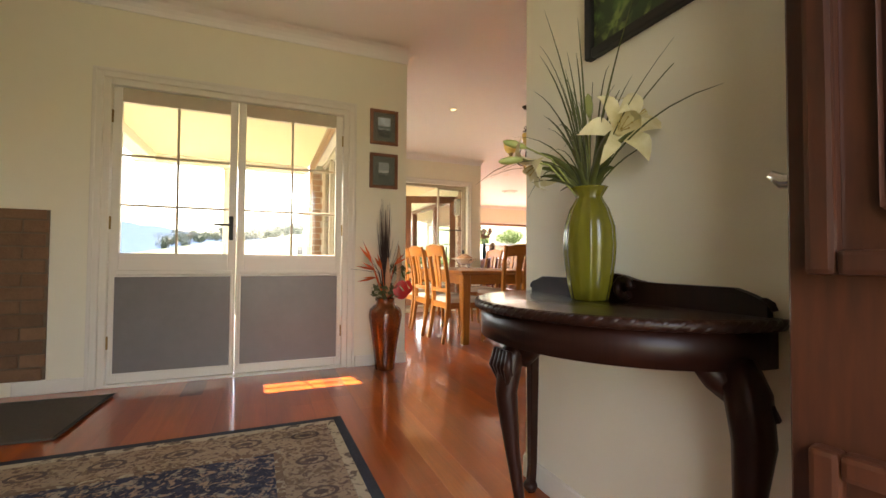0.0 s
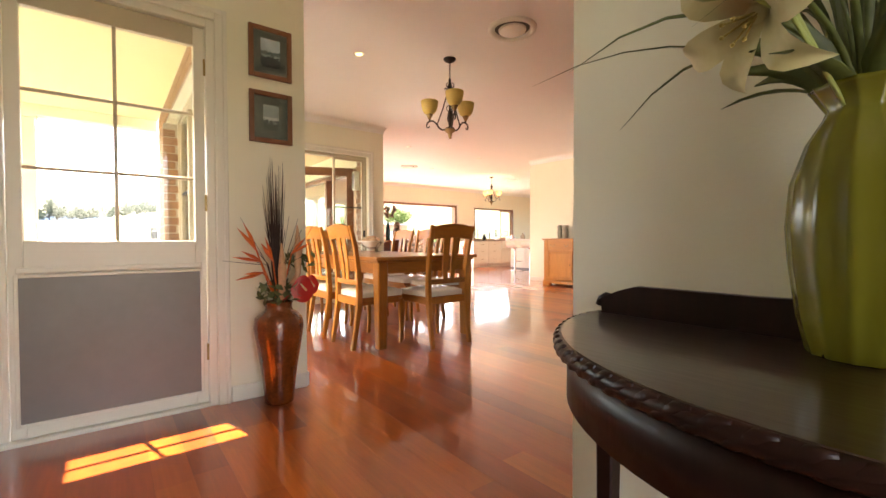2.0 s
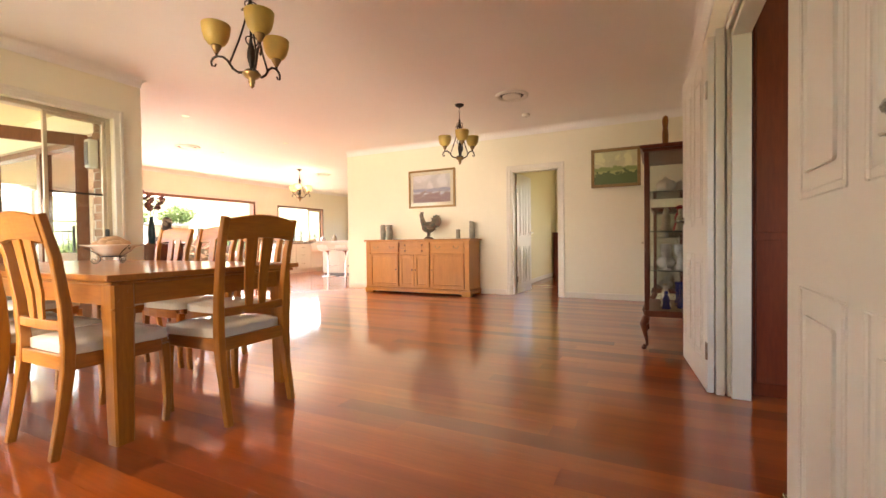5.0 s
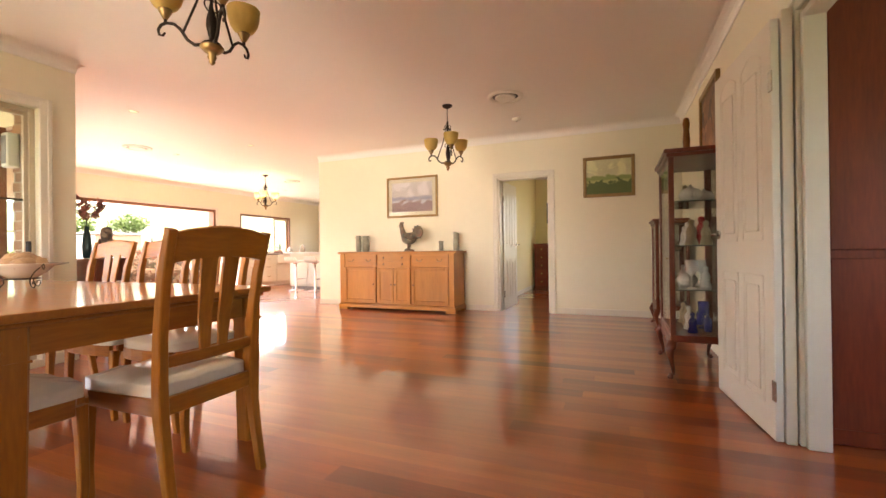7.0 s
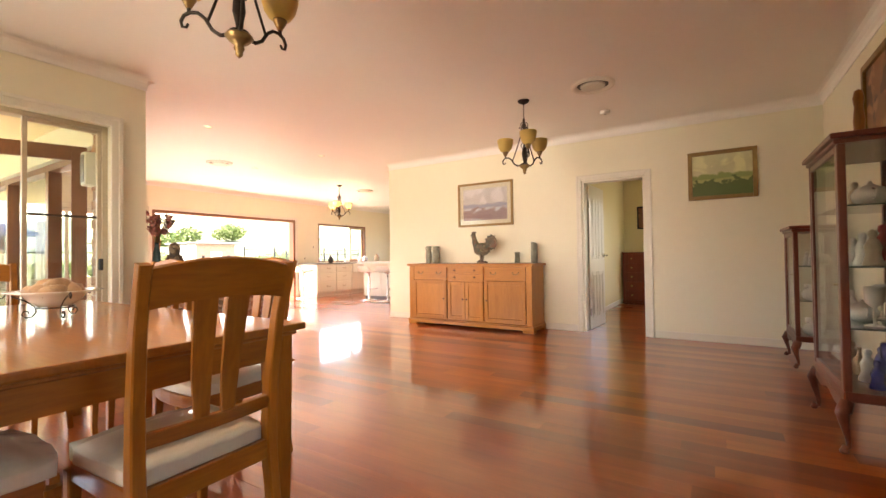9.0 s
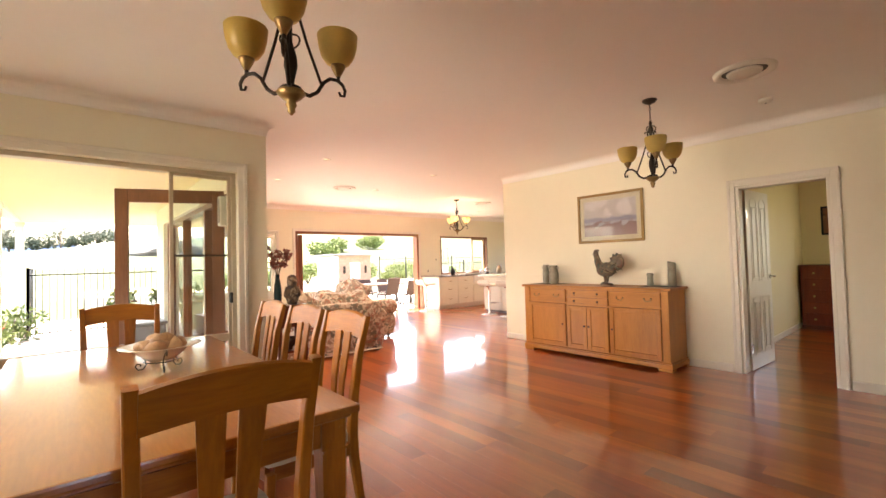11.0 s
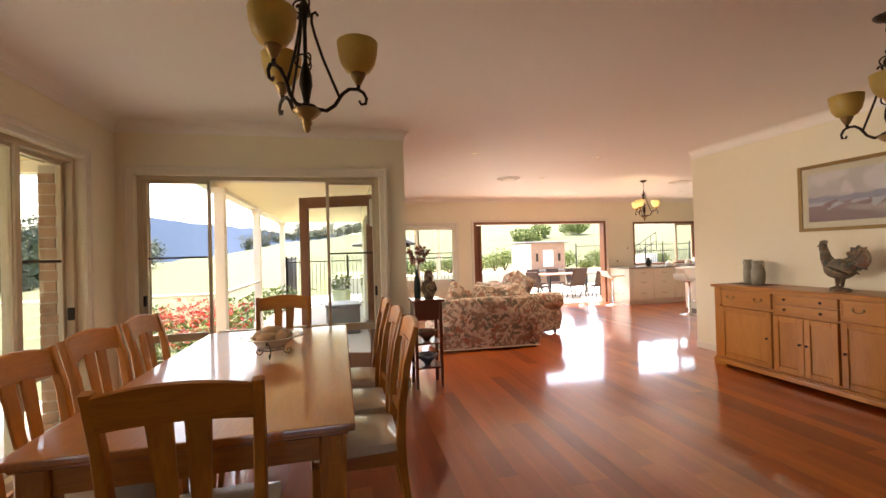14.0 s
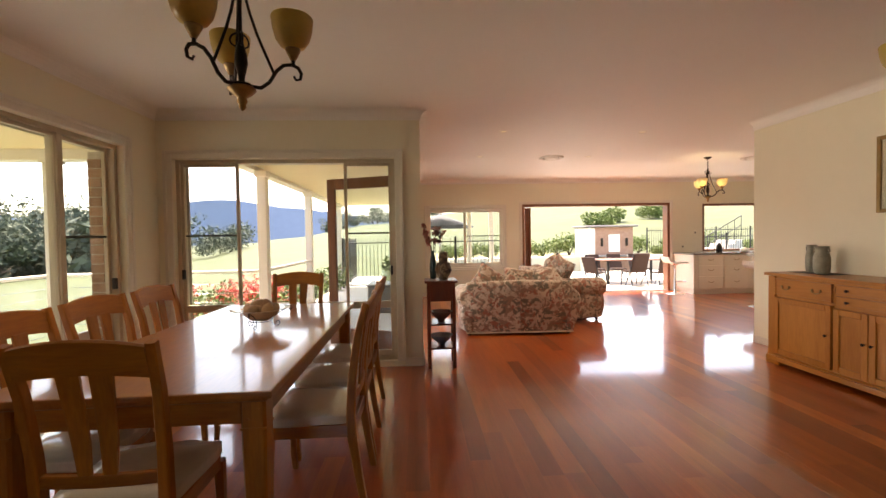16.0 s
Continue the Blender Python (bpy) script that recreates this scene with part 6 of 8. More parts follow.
def lily(parent, c, aim, size, name="lily"):
    aim = Vector(aim).normalized()
    q = aim.to_track_quat("Z", "Y").to_matrix().to_4x4()
    fl = None
    for k in range(6):
        bm = B()
        a = k * math.pi / 3 + (0.12 if k % 2 else 0)
        rows = []
        m_ = 7
        for i in range(m_):
            t = i / (m_ - 1)
            r = size * (0.10 + 0.95 * t)
            z = size * (0.55 * math.sin(min(1.0, t * 1.25) * 1.7) - 0.38 * t ** 3)
            w = size * (0.24 if k % 2 else 0.18) * math.sin(math.pi * (0.12 + 0.88 * t)) + 0.0005
            d, s = Vector((math.cos(a), math.sin(a), 0)), Vector((-math.sin(a), math.cos(a), 0))
            rows.append([bm.verts.new(d * r + s * w * e + Vector((0, 0, z + abs(e) * w * 0.35))) for e in (-1, -0.5, 0, 0.5, 1)])
        for p, n_ in zip(rows, rows[1:]):
            for j in range(4):
                f = bm.faces.new((p[j], p[j + 1], n_[j + 1], n_[j]))
                f.smooth = True
        bm.transform(Matrix.Translation(c) @ q)
        if fl is None:
            tube(bm, [tuple(Vector(c)), tuple(Vector(c) + aim * size * 0.12)], size * 0.12, n=8)
            fl = part(name, bm, LILY, parent, "cream lily flower")
        else:
            part("petal", bm, LILY, fl)
    bm = B()
    for k in range(6):
        a = k * 1.05
        tube(bm, [(0, 0, 0), (0.08 * size * math.cos(a), 0.08 * size * math.sin(a), size * 0.3), (0.16 * size * math.cos(a), 0.16 * size * math.sin(a), size * 0.52)], 0.0012, n=4)
        ball(bm, 0.16 * size * math.cos(a), 0.16 * size * math.sin(a), size * 0.53, 0.003, sub=1)
    bm.transform(Matrix.Translation(c) @ q)
    part("stamen_cluster", bm, STAMEN, fl)
    bm = B()
    tube(bm, [(0, 0, 0.25), tuple(Vector(c) * 0.55 + Vector((0, 0, 0.16))), c], 0.0035, n=5)
    part("flower_stem", bm, GRASSBLADE, parent)


lily(gv, (0.03, -0.085, 0.485), (-0.45, -0.85, 0.15), 0.115)
lily(gv, (0.06, -0.105, 0.515), (0.1, -0.7, 0.6), 0.08)
lily(gv, (-0.12, 0.075, 0.42), (-0.55, 0.25, -0.45), 0.095)
BUD = mat("pale_green_bud", (0.34, 0.38, 0.12), 0.5, vary=0.2)
for c, d in (((-0.19, 0.10, 0.47), (-0.7, 0.3, 0.2)), ((0.0, 0.0, 0.58), (0, 0.1, 1)), ((-0.21, 0.09, 0.42), (-0.7, 0.3, -0.1))):
    bm = B()
    c, d = Vector(c), Vector(d).normalized()
    tube(bm, [c - d * 0.03, c - d * 0.015, c + d * 0.01, c + d * 0.035, c + d * 0.045], [0.004, 0.010, 0.013, 0.009, 0.002], n=8)
    tube(bm, [(0, 0, 0.27), tuple((c - d * 0.03) * 0.6 + Vector((0, 0, 0.15))), tuple(c - d * 0.03)], 0.003, n=5)
    part("bud", bm, BUD, gv, "pale green lily bud")


def pattern(name, cols, scale, seed, rough=0.6, stretch=(1, 1, 1), bump=0.0):
    """A blotchy painted or woven picture surface made of several layered noises."""
    m = mat(name, cols[0], rough, vary=0.15, scale=scale, bump=bump, bump_scale=200)
    nt = m.node_tree
    b = nt.nodes["Principled BSDF"]
    tc = nt.nodes.new("ShaderNodeTexCoord")
    prev = b.inputs["Base Color"].links[0].from_socket
    for i, c in enumerate(cols[1:]):
        mp = nt.nodes.new("ShaderNodeMapping")
        mp.inputs["Location"].default_value = (seed + i * 5.1, seed * 0.7 + i, i * 2.3)
        mp.inputs["Scale"].default_value = stretch
        nt.links.new(tc.outputs["Object"], mp.inputs[0])
        n = nt.nodes.new("ShaderNodeTexNoise")
        n.inputs["Scale"].default_value, n.inputs["Detail"].default_value, n.inputs["Distortion"].default_value = scale * (1 + 0.45 * i), 5, 0.8
        nt.links.new(mp.outputs[0], n.inputs[0])
        r = nt.nodes.new("ShaderNodeMapRange")
        r.inputs["From Min"].default_value, r.inputs["From Max"].default_value = 0.52, 0.60
        nt.links.new(n.outputs[0], r.inputs[0])
        x = nt.nodes.new("ShaderNodeMix")
        x.data_type = "RGBA"
        nt.links.new(r.outputs[0], x.inputs["Factor"])
        nt.links.new(prev, x.inputs["A"])
        x.inputs["B"].default_value = (*c, 1)
        prev = x.outputs["Result"]
    nt.links.new(prev, b.inputs["Base Color"])
    return m


def landscape(name, sky, far, near, dark, horizon, seed, axis="z"):
    """A painted landscape: sky over a wavering horizon, hills, foreground and dark trees; local z runs 0 to 1 up the picture."""
    m = pattern(name, [sky, tuple(min(1, c * 1.25) for c in sky)], 4, seed, rough=0.45, bump=0.1)
    nt = m.node_tree
    b = nt.nodes["Principled BSDF"]
    prev = b.inputs["Base Color"].links[0].from_socket
    tc = nt.nodes.new("ShaderNodeTexCoord")
    sep = nt.nodes.new("ShaderNodeSeparateXYZ")
    nt.links.new(tc.outputs["Generated"], sep.inputs[0])
    for h, col, amp, sc in ((horizon + 0.12, far, 0.25, 5), (horizon, near, 0.10, 3), (horizon - 0.05, dark, 0.75, 7)):
        n = nt.nodes.new("ShaderNodeTexNoise")
        n.inputs["Scale"].default_value, n.inputs["Detail"].default_value = sc, 4
        mp = nt.nodes.new("ShaderNodeMapping")
        mp.inputs["Location"].default_value = (seed + h * 9, seed, h * 4)
        nt.links.new(tc.outputs["Generated"], mp.inputs[0])
        nt.links.new(mp.outputs[0], n.inputs[0])
        a = nt.nodes.new("ShaderNodeMath")
        a.operation = "MULTIPLY_ADD"
        a.inputs[1].default_value, a.inputs[2].default_value = amp, h - amp * 0.5
        nt.links.new(n.outputs[0], a.inputs[0])
        d = nt.nodes.new("ShaderNodeMath")
        d.operation = "SUBTRACT"
        nt.links.new(a.outputs[0], d.inputs[0])
        nt.links.new(sep.outputs["Z"], d.inputs[1])
        r = nt.nodes.new("ShaderNodeMapRange")
        r.inputs["From Min"].default_value, r.inputs["From Max"].default_value = -0.01, 0.03
        nt.links.new(d.outputs[0], r.inputs[0])
        x = nt.nodes.new("ShaderNodeMix")
        x.data_type = "RGBA"
        nt.links.new(r.outputs[0], x.inputs["Factor"])
        nt.links.new(prev, x.inputs["A"])
        x.inputs["B"].default_value = (*col, 1)
        prev = x.outputs["Result"]
    nt.links.new(prev, b.inputs["Base Color"])
    return m


GILT = mat("worn_gilt_frame", (0.30, 0.19, 0.07), 0.4, metal=0.35, vary=0.3, scale=15, bump=0.2, bump_scale=80)
MATBOARD = mat("cream_mount_board", (0.72, 0.66, 0.52), 0.7, vary=0.03)
GREYMOUNT = mat("grey_green_mount_board", (0.16, 0.18, 0.16), 0.7, vary=0.05)


def picture(m, w, h, fw, depth, frame_mat, art, label, mount=None, mw=0.0, glazed=False):
    """A framed picture hanging in the local xz plane, its face towards -y, its back at y = 0, lower edge at z = 0."""
    p = thing("picture", m, label, "picture", "framed pictures")
    bm = B()
    for r in ((-w / 2, -w / 2 + fw, 0, h), (w / 2 - fw, w / 2, 0, h), (-w / 2 + fw, w / 2 - fw, 0, fw), (-w / 2 + fw, w / 2 - fw, h - fw, h)):
        box(bm, r[0], -depth, r[2], r[1], 0, r[3], bevel=min(0.006, fw * 0.2), seg=2)
    part("frame", bm, frame_mat, p)
    part("backing", bx(-w / 2 + fw, -depth * 0.45, fw, w / 2 - fw, -0.002, h - fw), mount or art, p)
    k = fw + mw
    if mount:
        part("print", bx(-w / 2 + k, -depth * 0.45 - 0.003, k, w / 2 - k, -depth * 0.45 - 0.0005, h - k), art, p)
    if glazed:
        part("glazing", bx(-w / 2 + fw, -depth * 0.8, fw, w / 2 - fw, -depth * 0.8 + 0.002, h - fw), CABGLASS, p).visible_shadow = False
    return p


BOTANIC = pattern("dark_botanical_print", [(0.03, 0.06, 0.02), (0.10, 0.20, 0.05), (0.02, 0.03, 0.015), (0.20, 0.28, 0.08)], 5, 2.0, rough=0.35)
picture(pose(XC, 1.90, 1.545, 0, 0, 270), 0.86, 0.80, 0.03, 0.03, BLACK, BOTANIC, "large dark green leaf print in a thin black frame")
SEA = landscape("small_lake_print", (0.60, 0.72, 0.80), (0.16, 0.24, 0.26), (0.44, 0.56, 0.60), (0.07, 0.09, 0.09), 0.45, 3)
RIVER = landscape("small_river_print", (0.45, 0.50, 0.52), (0.72, 0.74, 0.74), (0.40, 0.44, 0.44), (0.10, 0.12, 0.11), 0.4, 7)
picture(pose(2.062, YF, 1.862), 0.245, 0.30, 0.028, 0.02, MERANTI, SEA, "small lake print in a red-brown timber frame", GREYMOUNT, 0.04, True)
picture(pose(2.062, YF, 1.487), 0.245, 0.30, 0.028, 0.02, MERANTI, RIVER, "small river print in a red-brown timber frame", GREYMOUNT, 0.05, True)

# floor vase with dried and tropical flowers
fv = thing("floor_vase", pose(2.05, 4.61, 0), "glossy copper-brown floor vase of tropical artificial flowers", "vase")
COPPER = mat("copper_brown_lacquer", (0.045, 0.011, 0.005), 0.2, vary=0.5, scale=9, coat=0.8, tint=(0.34, 0.085, 0.02), metal=0.3, bump=0.35, bump_scale=45)
bm = B()
lathe(bm, [(0.075, 0.0), (0.080, 0.006), (0.082, 0.05), (0.100, 0.20), (0.125, 0.36), (0.135, 0.43), (0.128, 0.48), (0.100, 0.508), (0.076, 0.522), (0.072, 0.540), (0.074, 0.560), (0.082, 0.57), (0.072, 0.568), (0.055, 0.54), (0.055, 0.50)], n=48, flute=16, depth=0.012)
part("vessel", bm, COPPER, fv)
rng = random.Random(4)
bm = B()
for k in range(70):
    a, q = rng.uniform(0, 6.28), rng.uniform(0.002, 0.05)
    h = rng.uniform(0.95, 1.38)
    tube(bm, [(0.01 * math.cos(a) - 0.005, 0.01 * math.sin(a), 0.52), (q * 0.6 * math.cos(a) - 0.01, q * 0.6 * math.sin(a), 0.85), (q * 1.3 * math.cos(a) - 0.02, q * math.sin(a), h)], [0.003, 0.0035, 0.0006], n=4)
for k in range(14):
    a, q = rng.uniform(0, 6.28), rng.uniform(0.12, 0.30)
    y = -abs(math.sin(a)) * q
    tube(bm, [(0, 0, 0.54), (q * 0.3 * math.cos(a), y * 0.3, 0.78), (q * math.cos(a), y, 0.78 + rng.uniform(0.0, 0.30))], [0.002, 0.002, 0.0008], n=4)
part("dried_reeds", bm, mat("dark_brown_reed", (0.05, 0.025, 0.02), 0.7, vary=0.4, scale=20), fv, "tall dark dried reeds")
ORANGE = mat("orange_red_bract", (0.70, 0.05, 0.02), 0.4, vary=0.25, scale=10, tint=(0.82, 0.22, 0.025))
for (x, y, z), (dx, dy, dz) in (((-0.13, -0.06, 0.86), (-0.10, -0.02, 0.12)), ((-0.11, -0.07, 0.80), (-0.15, -0.03, 0.03)), ((-0.10, -0.07, 0.74), (-0.15, -0.04, -0.03)), ((-0.05, -0.08, 0.80), (-0.07, -0.03, 0.10)), ((0.05, -0.08, 0.84), (0.10, -0.03, 0.06))):
    bm = B()
    for s in (0, 1):
        ex, ez = dx * (1 - 0.3 * s), dz + 0.03 * s
        tube(bm, [(x, y, z), (x + ex * 0.45, y + dy * 0.5, z + ez * 0.5), (x + ex, y + dy, z + ez)], [0.008, 0.021, 0.001], n=8, flat=0.45)
    tube(bm, [(0, 0, 0.55), (x * 0.5, y * 0.5, 0.68), (x, y, z)], 0.004, n=5)
    part("heliconia", bm, ORANGE, fv, "orange-red heliconia bract")
PEACH = mat("peach_plume", (0.66, 0.38, 0.22), 0.8, vary=0.2, scale=30, bump=0.4)
for x, y, z0, z1 in ((-0.005, -0.08, 0.60, 0.90), (0.09, -0.06, 0.72, 1.0)):
    bm = B()
    tube(bm, [(0, 0, 0.56), (x, y, z0), (x + 0.004, y, (z0 + z1) / 2), (x, y, z1)], [0.004, 0.016, 0.024, 0.004], n=10)
    part("plume", bm, PEACH, fv, "soft peach plume")
WAXRED = mat("waxy_red_spathe", (0.52, 0.018, 0.015), 0.38, vary=0.15, scale=8, coat=0.12)
for cx, cz, s, yy in ((0.10, 0.645, 0.075, -0.12), (0.165, 0.66, 0.055, -0.07)):
    bm = B()
    pts = []
    n = 26
    vc = bm.verts.new((cx, yy - 0.012, cz))
    for i in range(n):
        a = 2 * math.pi * i / n
        r = s * (1 - 0.32 * math.sin(a) ** 1 * (0.5 + 0.5 * math.cos(2 * a)) if math.sin(a) > 0 else 1.05)
        pts.append(bm.verts.new((cx + r * math.cos(a) * 0.85, yy - 0.004 + 0.015 * math.cos(a) ** 2, cz + r * math.sin(a))))
    for i in range(n):
        f = bm.faces.new((vc, pts[i], pts[(i + 1) % n]))
        f.smooth = True
    tube(bm, [(0, 0, 0.56), (cx * 0.6, yy * 0.6, 0.62), (cx, yy - 0.003, cz)], 0.003, n=5)
    part("anthurium", bm, WAXRED, fv, "waxy red anthurium flower")
for cx, cz, yy in ((0.10, 0.645, -0.14), (0.165, 0.66, -0.09)):
    bm = B()
    tube(bm, [(cx + 0.01, yy, cz - 0.01), (cx - 0.025, yy - 0.012, cz + 0.03)], [0.006, 0.004], n=6)
    part("spadix", bm, LILY, fv)
bm = B()
leaf_cloud(bm, (0.0, -0.02, 0.62), 0.15, 90, 0.035, rng, 0.45)
leaf_cloud(bm, (0.12, -0.03, 0.80), 0.10, 40, 0.03, rng, 0.6)
part("leaves", bm, GRASSBLADE, fv)

# rug, door mat and brick panel
rug = thing("rug", pose(0.30, 2.30, 0, 0, 0, 1.0), "navy floral rug with a cream patterned border", "rug")
RX, RY = 1.265, 1.325
NAVYP = pattern("navy_floral_pile", [(0.025, 0.03, 0.06), (0.34, 0.30, 0.24), (0.02, 0.025, 0.05), (0.34, 0.24, 0.18), (0.04, 0.045, 0.08)], 16, 1.0, rough=0.95, bump=0.4)
CREAMP = pattern("cream_floral_pile", [(0.35, 0.26, 0.18), (0.20, 0.135, 0.09), (0.37, 0.29, 0.205), (0.15, 0.10, 0.08)], 20, 4.0, rough=0.95, bump=0.4)
EDGEP = mat("charcoal_pile", (0.035, 0.04, 0.055), 0.95, vary=0.2, scale=40, bump=0.4, bump_scale=250)
part("field", bx(-RX + 0.36, -RY + 0.36, 0.0005, RX - 0.36, RY - 0.36, 0.011, bevel=0.003), NAVYP, rug)


def ring_part(name, o, i, z, material):
    bm = B()
    box(bm, -RX + o, -RY + o, 0.0005, -RX + i, RY - o, z, bevel=0.002)
    box(bm, RX - i, -RY + o, 0.0005, RX - o, RY - o, z, bevel=0.002)
    box(bm, -RX + i, RY - i, 0.0005, RX - i, RY - o, z, bevel=0.002)
    box(bm, -RX + i, -RY + o, 0.0005, RX - i, -RY + i, z, bevel=0.002)
    return part(name, bm, material, rug)


ring_part("edge_band", 0.0, 0.045, 0.010, EDGEP)
ring_part("outer_guard", 0.045, 0.09, 0.0105, pattern("cream_guard_pile", [(0.46, 0.40, 0.29), (0.14, 0.11, 0.09)], 26, 6.0, rough=0.95, bump=0.4))
ring_part("border", 0.09, 0.33, 0.011, CREAMP)
ring_part("inner_guard", 0.33, 0.36, 0.0105, pattern("brown_guard_pile", [(0.20, 0.13, 0.09), (0.44, 0.38, 0.28)], 30, 8.0, rough=0.95, bump=0.4))
# oval medallions along the border
MEDALLION = mat("brown_medallion_pile", (0.11, 0.08, 0.07), 0.95, vary=0.3, scale=30)
for k in range(9):
    for s in (-1, 1):
        for x, y in ((s * (RX - 0.21), -RY + 0.21 + k * (2 * RY - 0.42) / 8), (-RX + 0.21 + k * (2 * RX - 0.42) / 8, s * (RY - 0.21))):
            n = 14
            bm = B()
            for r0, r1 in ((0.055, 0.042), (0.022, 0.0)):
                for i in range(n):
                    a, b_ = 2 * math.pi * i / n, 2 * math.pi * (i + 1) / n
                    vs = [(r0, a), (r0, b_), (r1, b_), (r1, a)] if r1 else [(r0, a), (r0, b_), (0, 0)]
                    bm.faces.new([bm.verts.new((x + 1.25 * r * math.cos(t), y + 0.8 * r * math.sin(t), 0.0114)) for r, t in vs])
            bmesh.ops.remove_doubles(bm, verts=bm.verts[:], dist=0.0005)
            part("medallion", bm, MEDALLION, rug)
dm = thing("door_mat", pose(-0.06, 4.22, 0, 0, 0, -3), "dark grey-brown ribbed door mat", "mat")
part("mat_body", bx(-0.30, -0.36, 0.0005, 0.30, 0.36, 0.012, bevel=0.004), mat("charcoal_coir", (0.09, 0.075, 0.06), 0.95, vary=0.3, scale=60, bump=0.6, bump_scale=180), dm)
BIND = mat("black_binding", (0.02, 0.018, 0.016), 0.9)
for s in (-1, 1):
    bm = B()
    box(bm, s * 0.30 - 0.012, -0.36, 0.0125, s * 0.30 + 0.012, 0.36, 0.015, bevel=0.002)
    part("binding", bm, BIND, dm)
brick_skin("wall_brick_panel", "y", YF - 0.002, -1, -1.6, -0.155, 0.095, 1.187, "brown face-brick panel set in the hall wall", joined=False, bed=mat("brown_mortar", (0.17, 0.12, 0.08), 0.9, vary=0.2, scale=20, bump=0.4, bump_scale=150))


# ---- dining table bowl ----
bowl = thing("fruit_bowl", pose(3.65, 6.46, 0.777), "white bowl of shells on a scrolled iron stand", "bowl")
bm = B()
lathe(bm, [(0.05, 0.055), (0.06, 0.055), (0.10, 0.085), (0.125, 0.115), (0.185, 0.128), (0.187, 0.132), (0.12, 0.122), (0.09, 0.095), (0.0, 0.075)], n=36)
part("dish", bm, mat("white_china", (0.74, 0.70, 0.62), 0.2, vary=0.05, coat=0.5), bowl)
bm = B()
for k in range(3):
    a = radians(30 + 120 * k)
    c, s = math.cos(a), math.sin(a)
    prof = [(0.175, 0.118), (0.195, 0.128), (0.205, 0.115), (0.195, 0.10), (0.185, 0.108), (0.182, 0.116)]
    tube(bm, [(c * r, s * r, z) for r, z in prof], 0.003, n=5)
    prof = [(0.16, 0.11), (0.11, 0.085), (0.075, 0.055), (0.07, 0.03), (0.085, 0.008), (0.108, 0.004), (0.122, 0.02), (0.115, 0.036), (0.098, 0.034), (0.096, 0.022)]
    tube(bm, [(c * r, s * r, z) for r, z in prof], 0.0032, n=5)
tube(bm, [(0.075 * math.cos(a), 0.075 * math.sin(a), 0.05) for a in [i * 2 * math.pi / 20 for i in range(21)]], 0.003, n=5)
part("stand", bm, IRON, bowl, "dark iron scroll stand")
SHELL = mat("tan_shell", (0.22, 0.11, 0.05), 0.5, vary=0.4, scale=20, tint=(0.46, 0.29, 0.17), bump=0.4, bump_scale=60, per_object=0.6)
rng = random.Random(8)
for k in range(13):
    a, r = k * 2.4, 0.024 * (k ** 0.58)
    if k > 9:
        a, r = k * 2.1, 0.03
    bm = B()
    vs = ball(bm, 0, 0, 0, 0.048, 1.15, 0.85, 0.75)
    for v in bm.verts:
        v.co += v.co * 0.16 * noise.noise(v.co * 40 + Vector((k, 0, 0)))
    bm.transform(pose(r * math.cos(a), r * math.sin(a), (0.155 if k > 9 else 0.128) - 0.05 * r, rng.uniform(-40, 40), rng.uniform(-40, 40), rng.uniform(0, 360)))
    part("shell", bm, SHELL, bowl)


# ---- ornaments on the sideboard ----
STONE = mat("grey_green_stoneware", (0.22, 0.21, 0.16), 0.5, vary=0.3, scale=14, bump=0.25, bump_scale=50, tint=(0.42, 0.40, 0.31))
ST = 0.941
for x, y, h, r in ((8.67, 7.65, 0.275, 0.050), (8.58, 7.45, 0.265, 0.066)):
    v = thing("stoneware_vase", pose(x, y, ST + 0.004), "small grey-green stoneware vase with two lugs", "vase", "stoneware ornaments")
    bm = B()
    lathe(bm, [(r * 0.75, 0), (r * 0.9, 0.01), (r, h * 0.25), (r * 1.02, h * 0.55), (r * 0.85, h * 0.74), (r * 0.68, h * 0.84), (r * 0.72, h * 0.90), (r * 0.9, h), (r * 0.75, h * 0.99), (r * 0.5, h * 0.84)], n=24)
    part("vessel", bm, STONE, v)
    for s in (-1, 1):
        bm = B()
        tube(bm, [(0, s * (r * 0.70), h * 0.88), (0, s * (r * 1.15), h * 0.93), (0, s * (r * 1.2), h * 0.84), (0, s * r * 0.85, h * 0.75)], 0.007, n=6)
        part("lug", bm, STONE, v)
for x, y, h, r in ((8.66, 6.11, 0.155, 0.038), (8.70, 5.87, 0.285, 0.046)):
    v = thing("stoneware_cylinder", pose(x, y, ST + 0.004), "straight dark grey stoneware cylinder vase", "vase", "stoneware ornaments")
    bm = B()
    if h < 0.2:
        prof = [(r, 0), (r * 0.96, h * 0.3), (r * 0.86, h * 0.8), (r * 1.06, h * 0.86), (r * 1.06, h * 0.95), (r * 0.8, h), (0, h)]
    else:
        prof = [(r, 0), (r * 1.04, h * 0.4), (r * 0.96, h * 0.7), (r * 1.0, h), (r * 0.85, h), (r * 0.82, h * 0.9), (0, h * 0.9)]
    lathe(bm, prof, n=24)
    for vv in bm.verts:
        if h > 0.2 and vv.co.z > h * 0.95:
            vv.co.z += 0.25 * vv.co.y
    part("vessel", bm, STONE, v)
for y, w in ((7.55, 0.22), (5.98, 0.20)):
    d_ = thing("table_mat", pose(8.63, y, ST), "thin dark place mat under ornaments", "mat", "place mats")
    part("weave", bx(-0.11, -w, 0.0, 0.11, w, 0.0035, bevel=0.001), mat("slate_weave", (0.10, 0.09, 0.08), 0.8, vary=0.2, scale=60), d_)

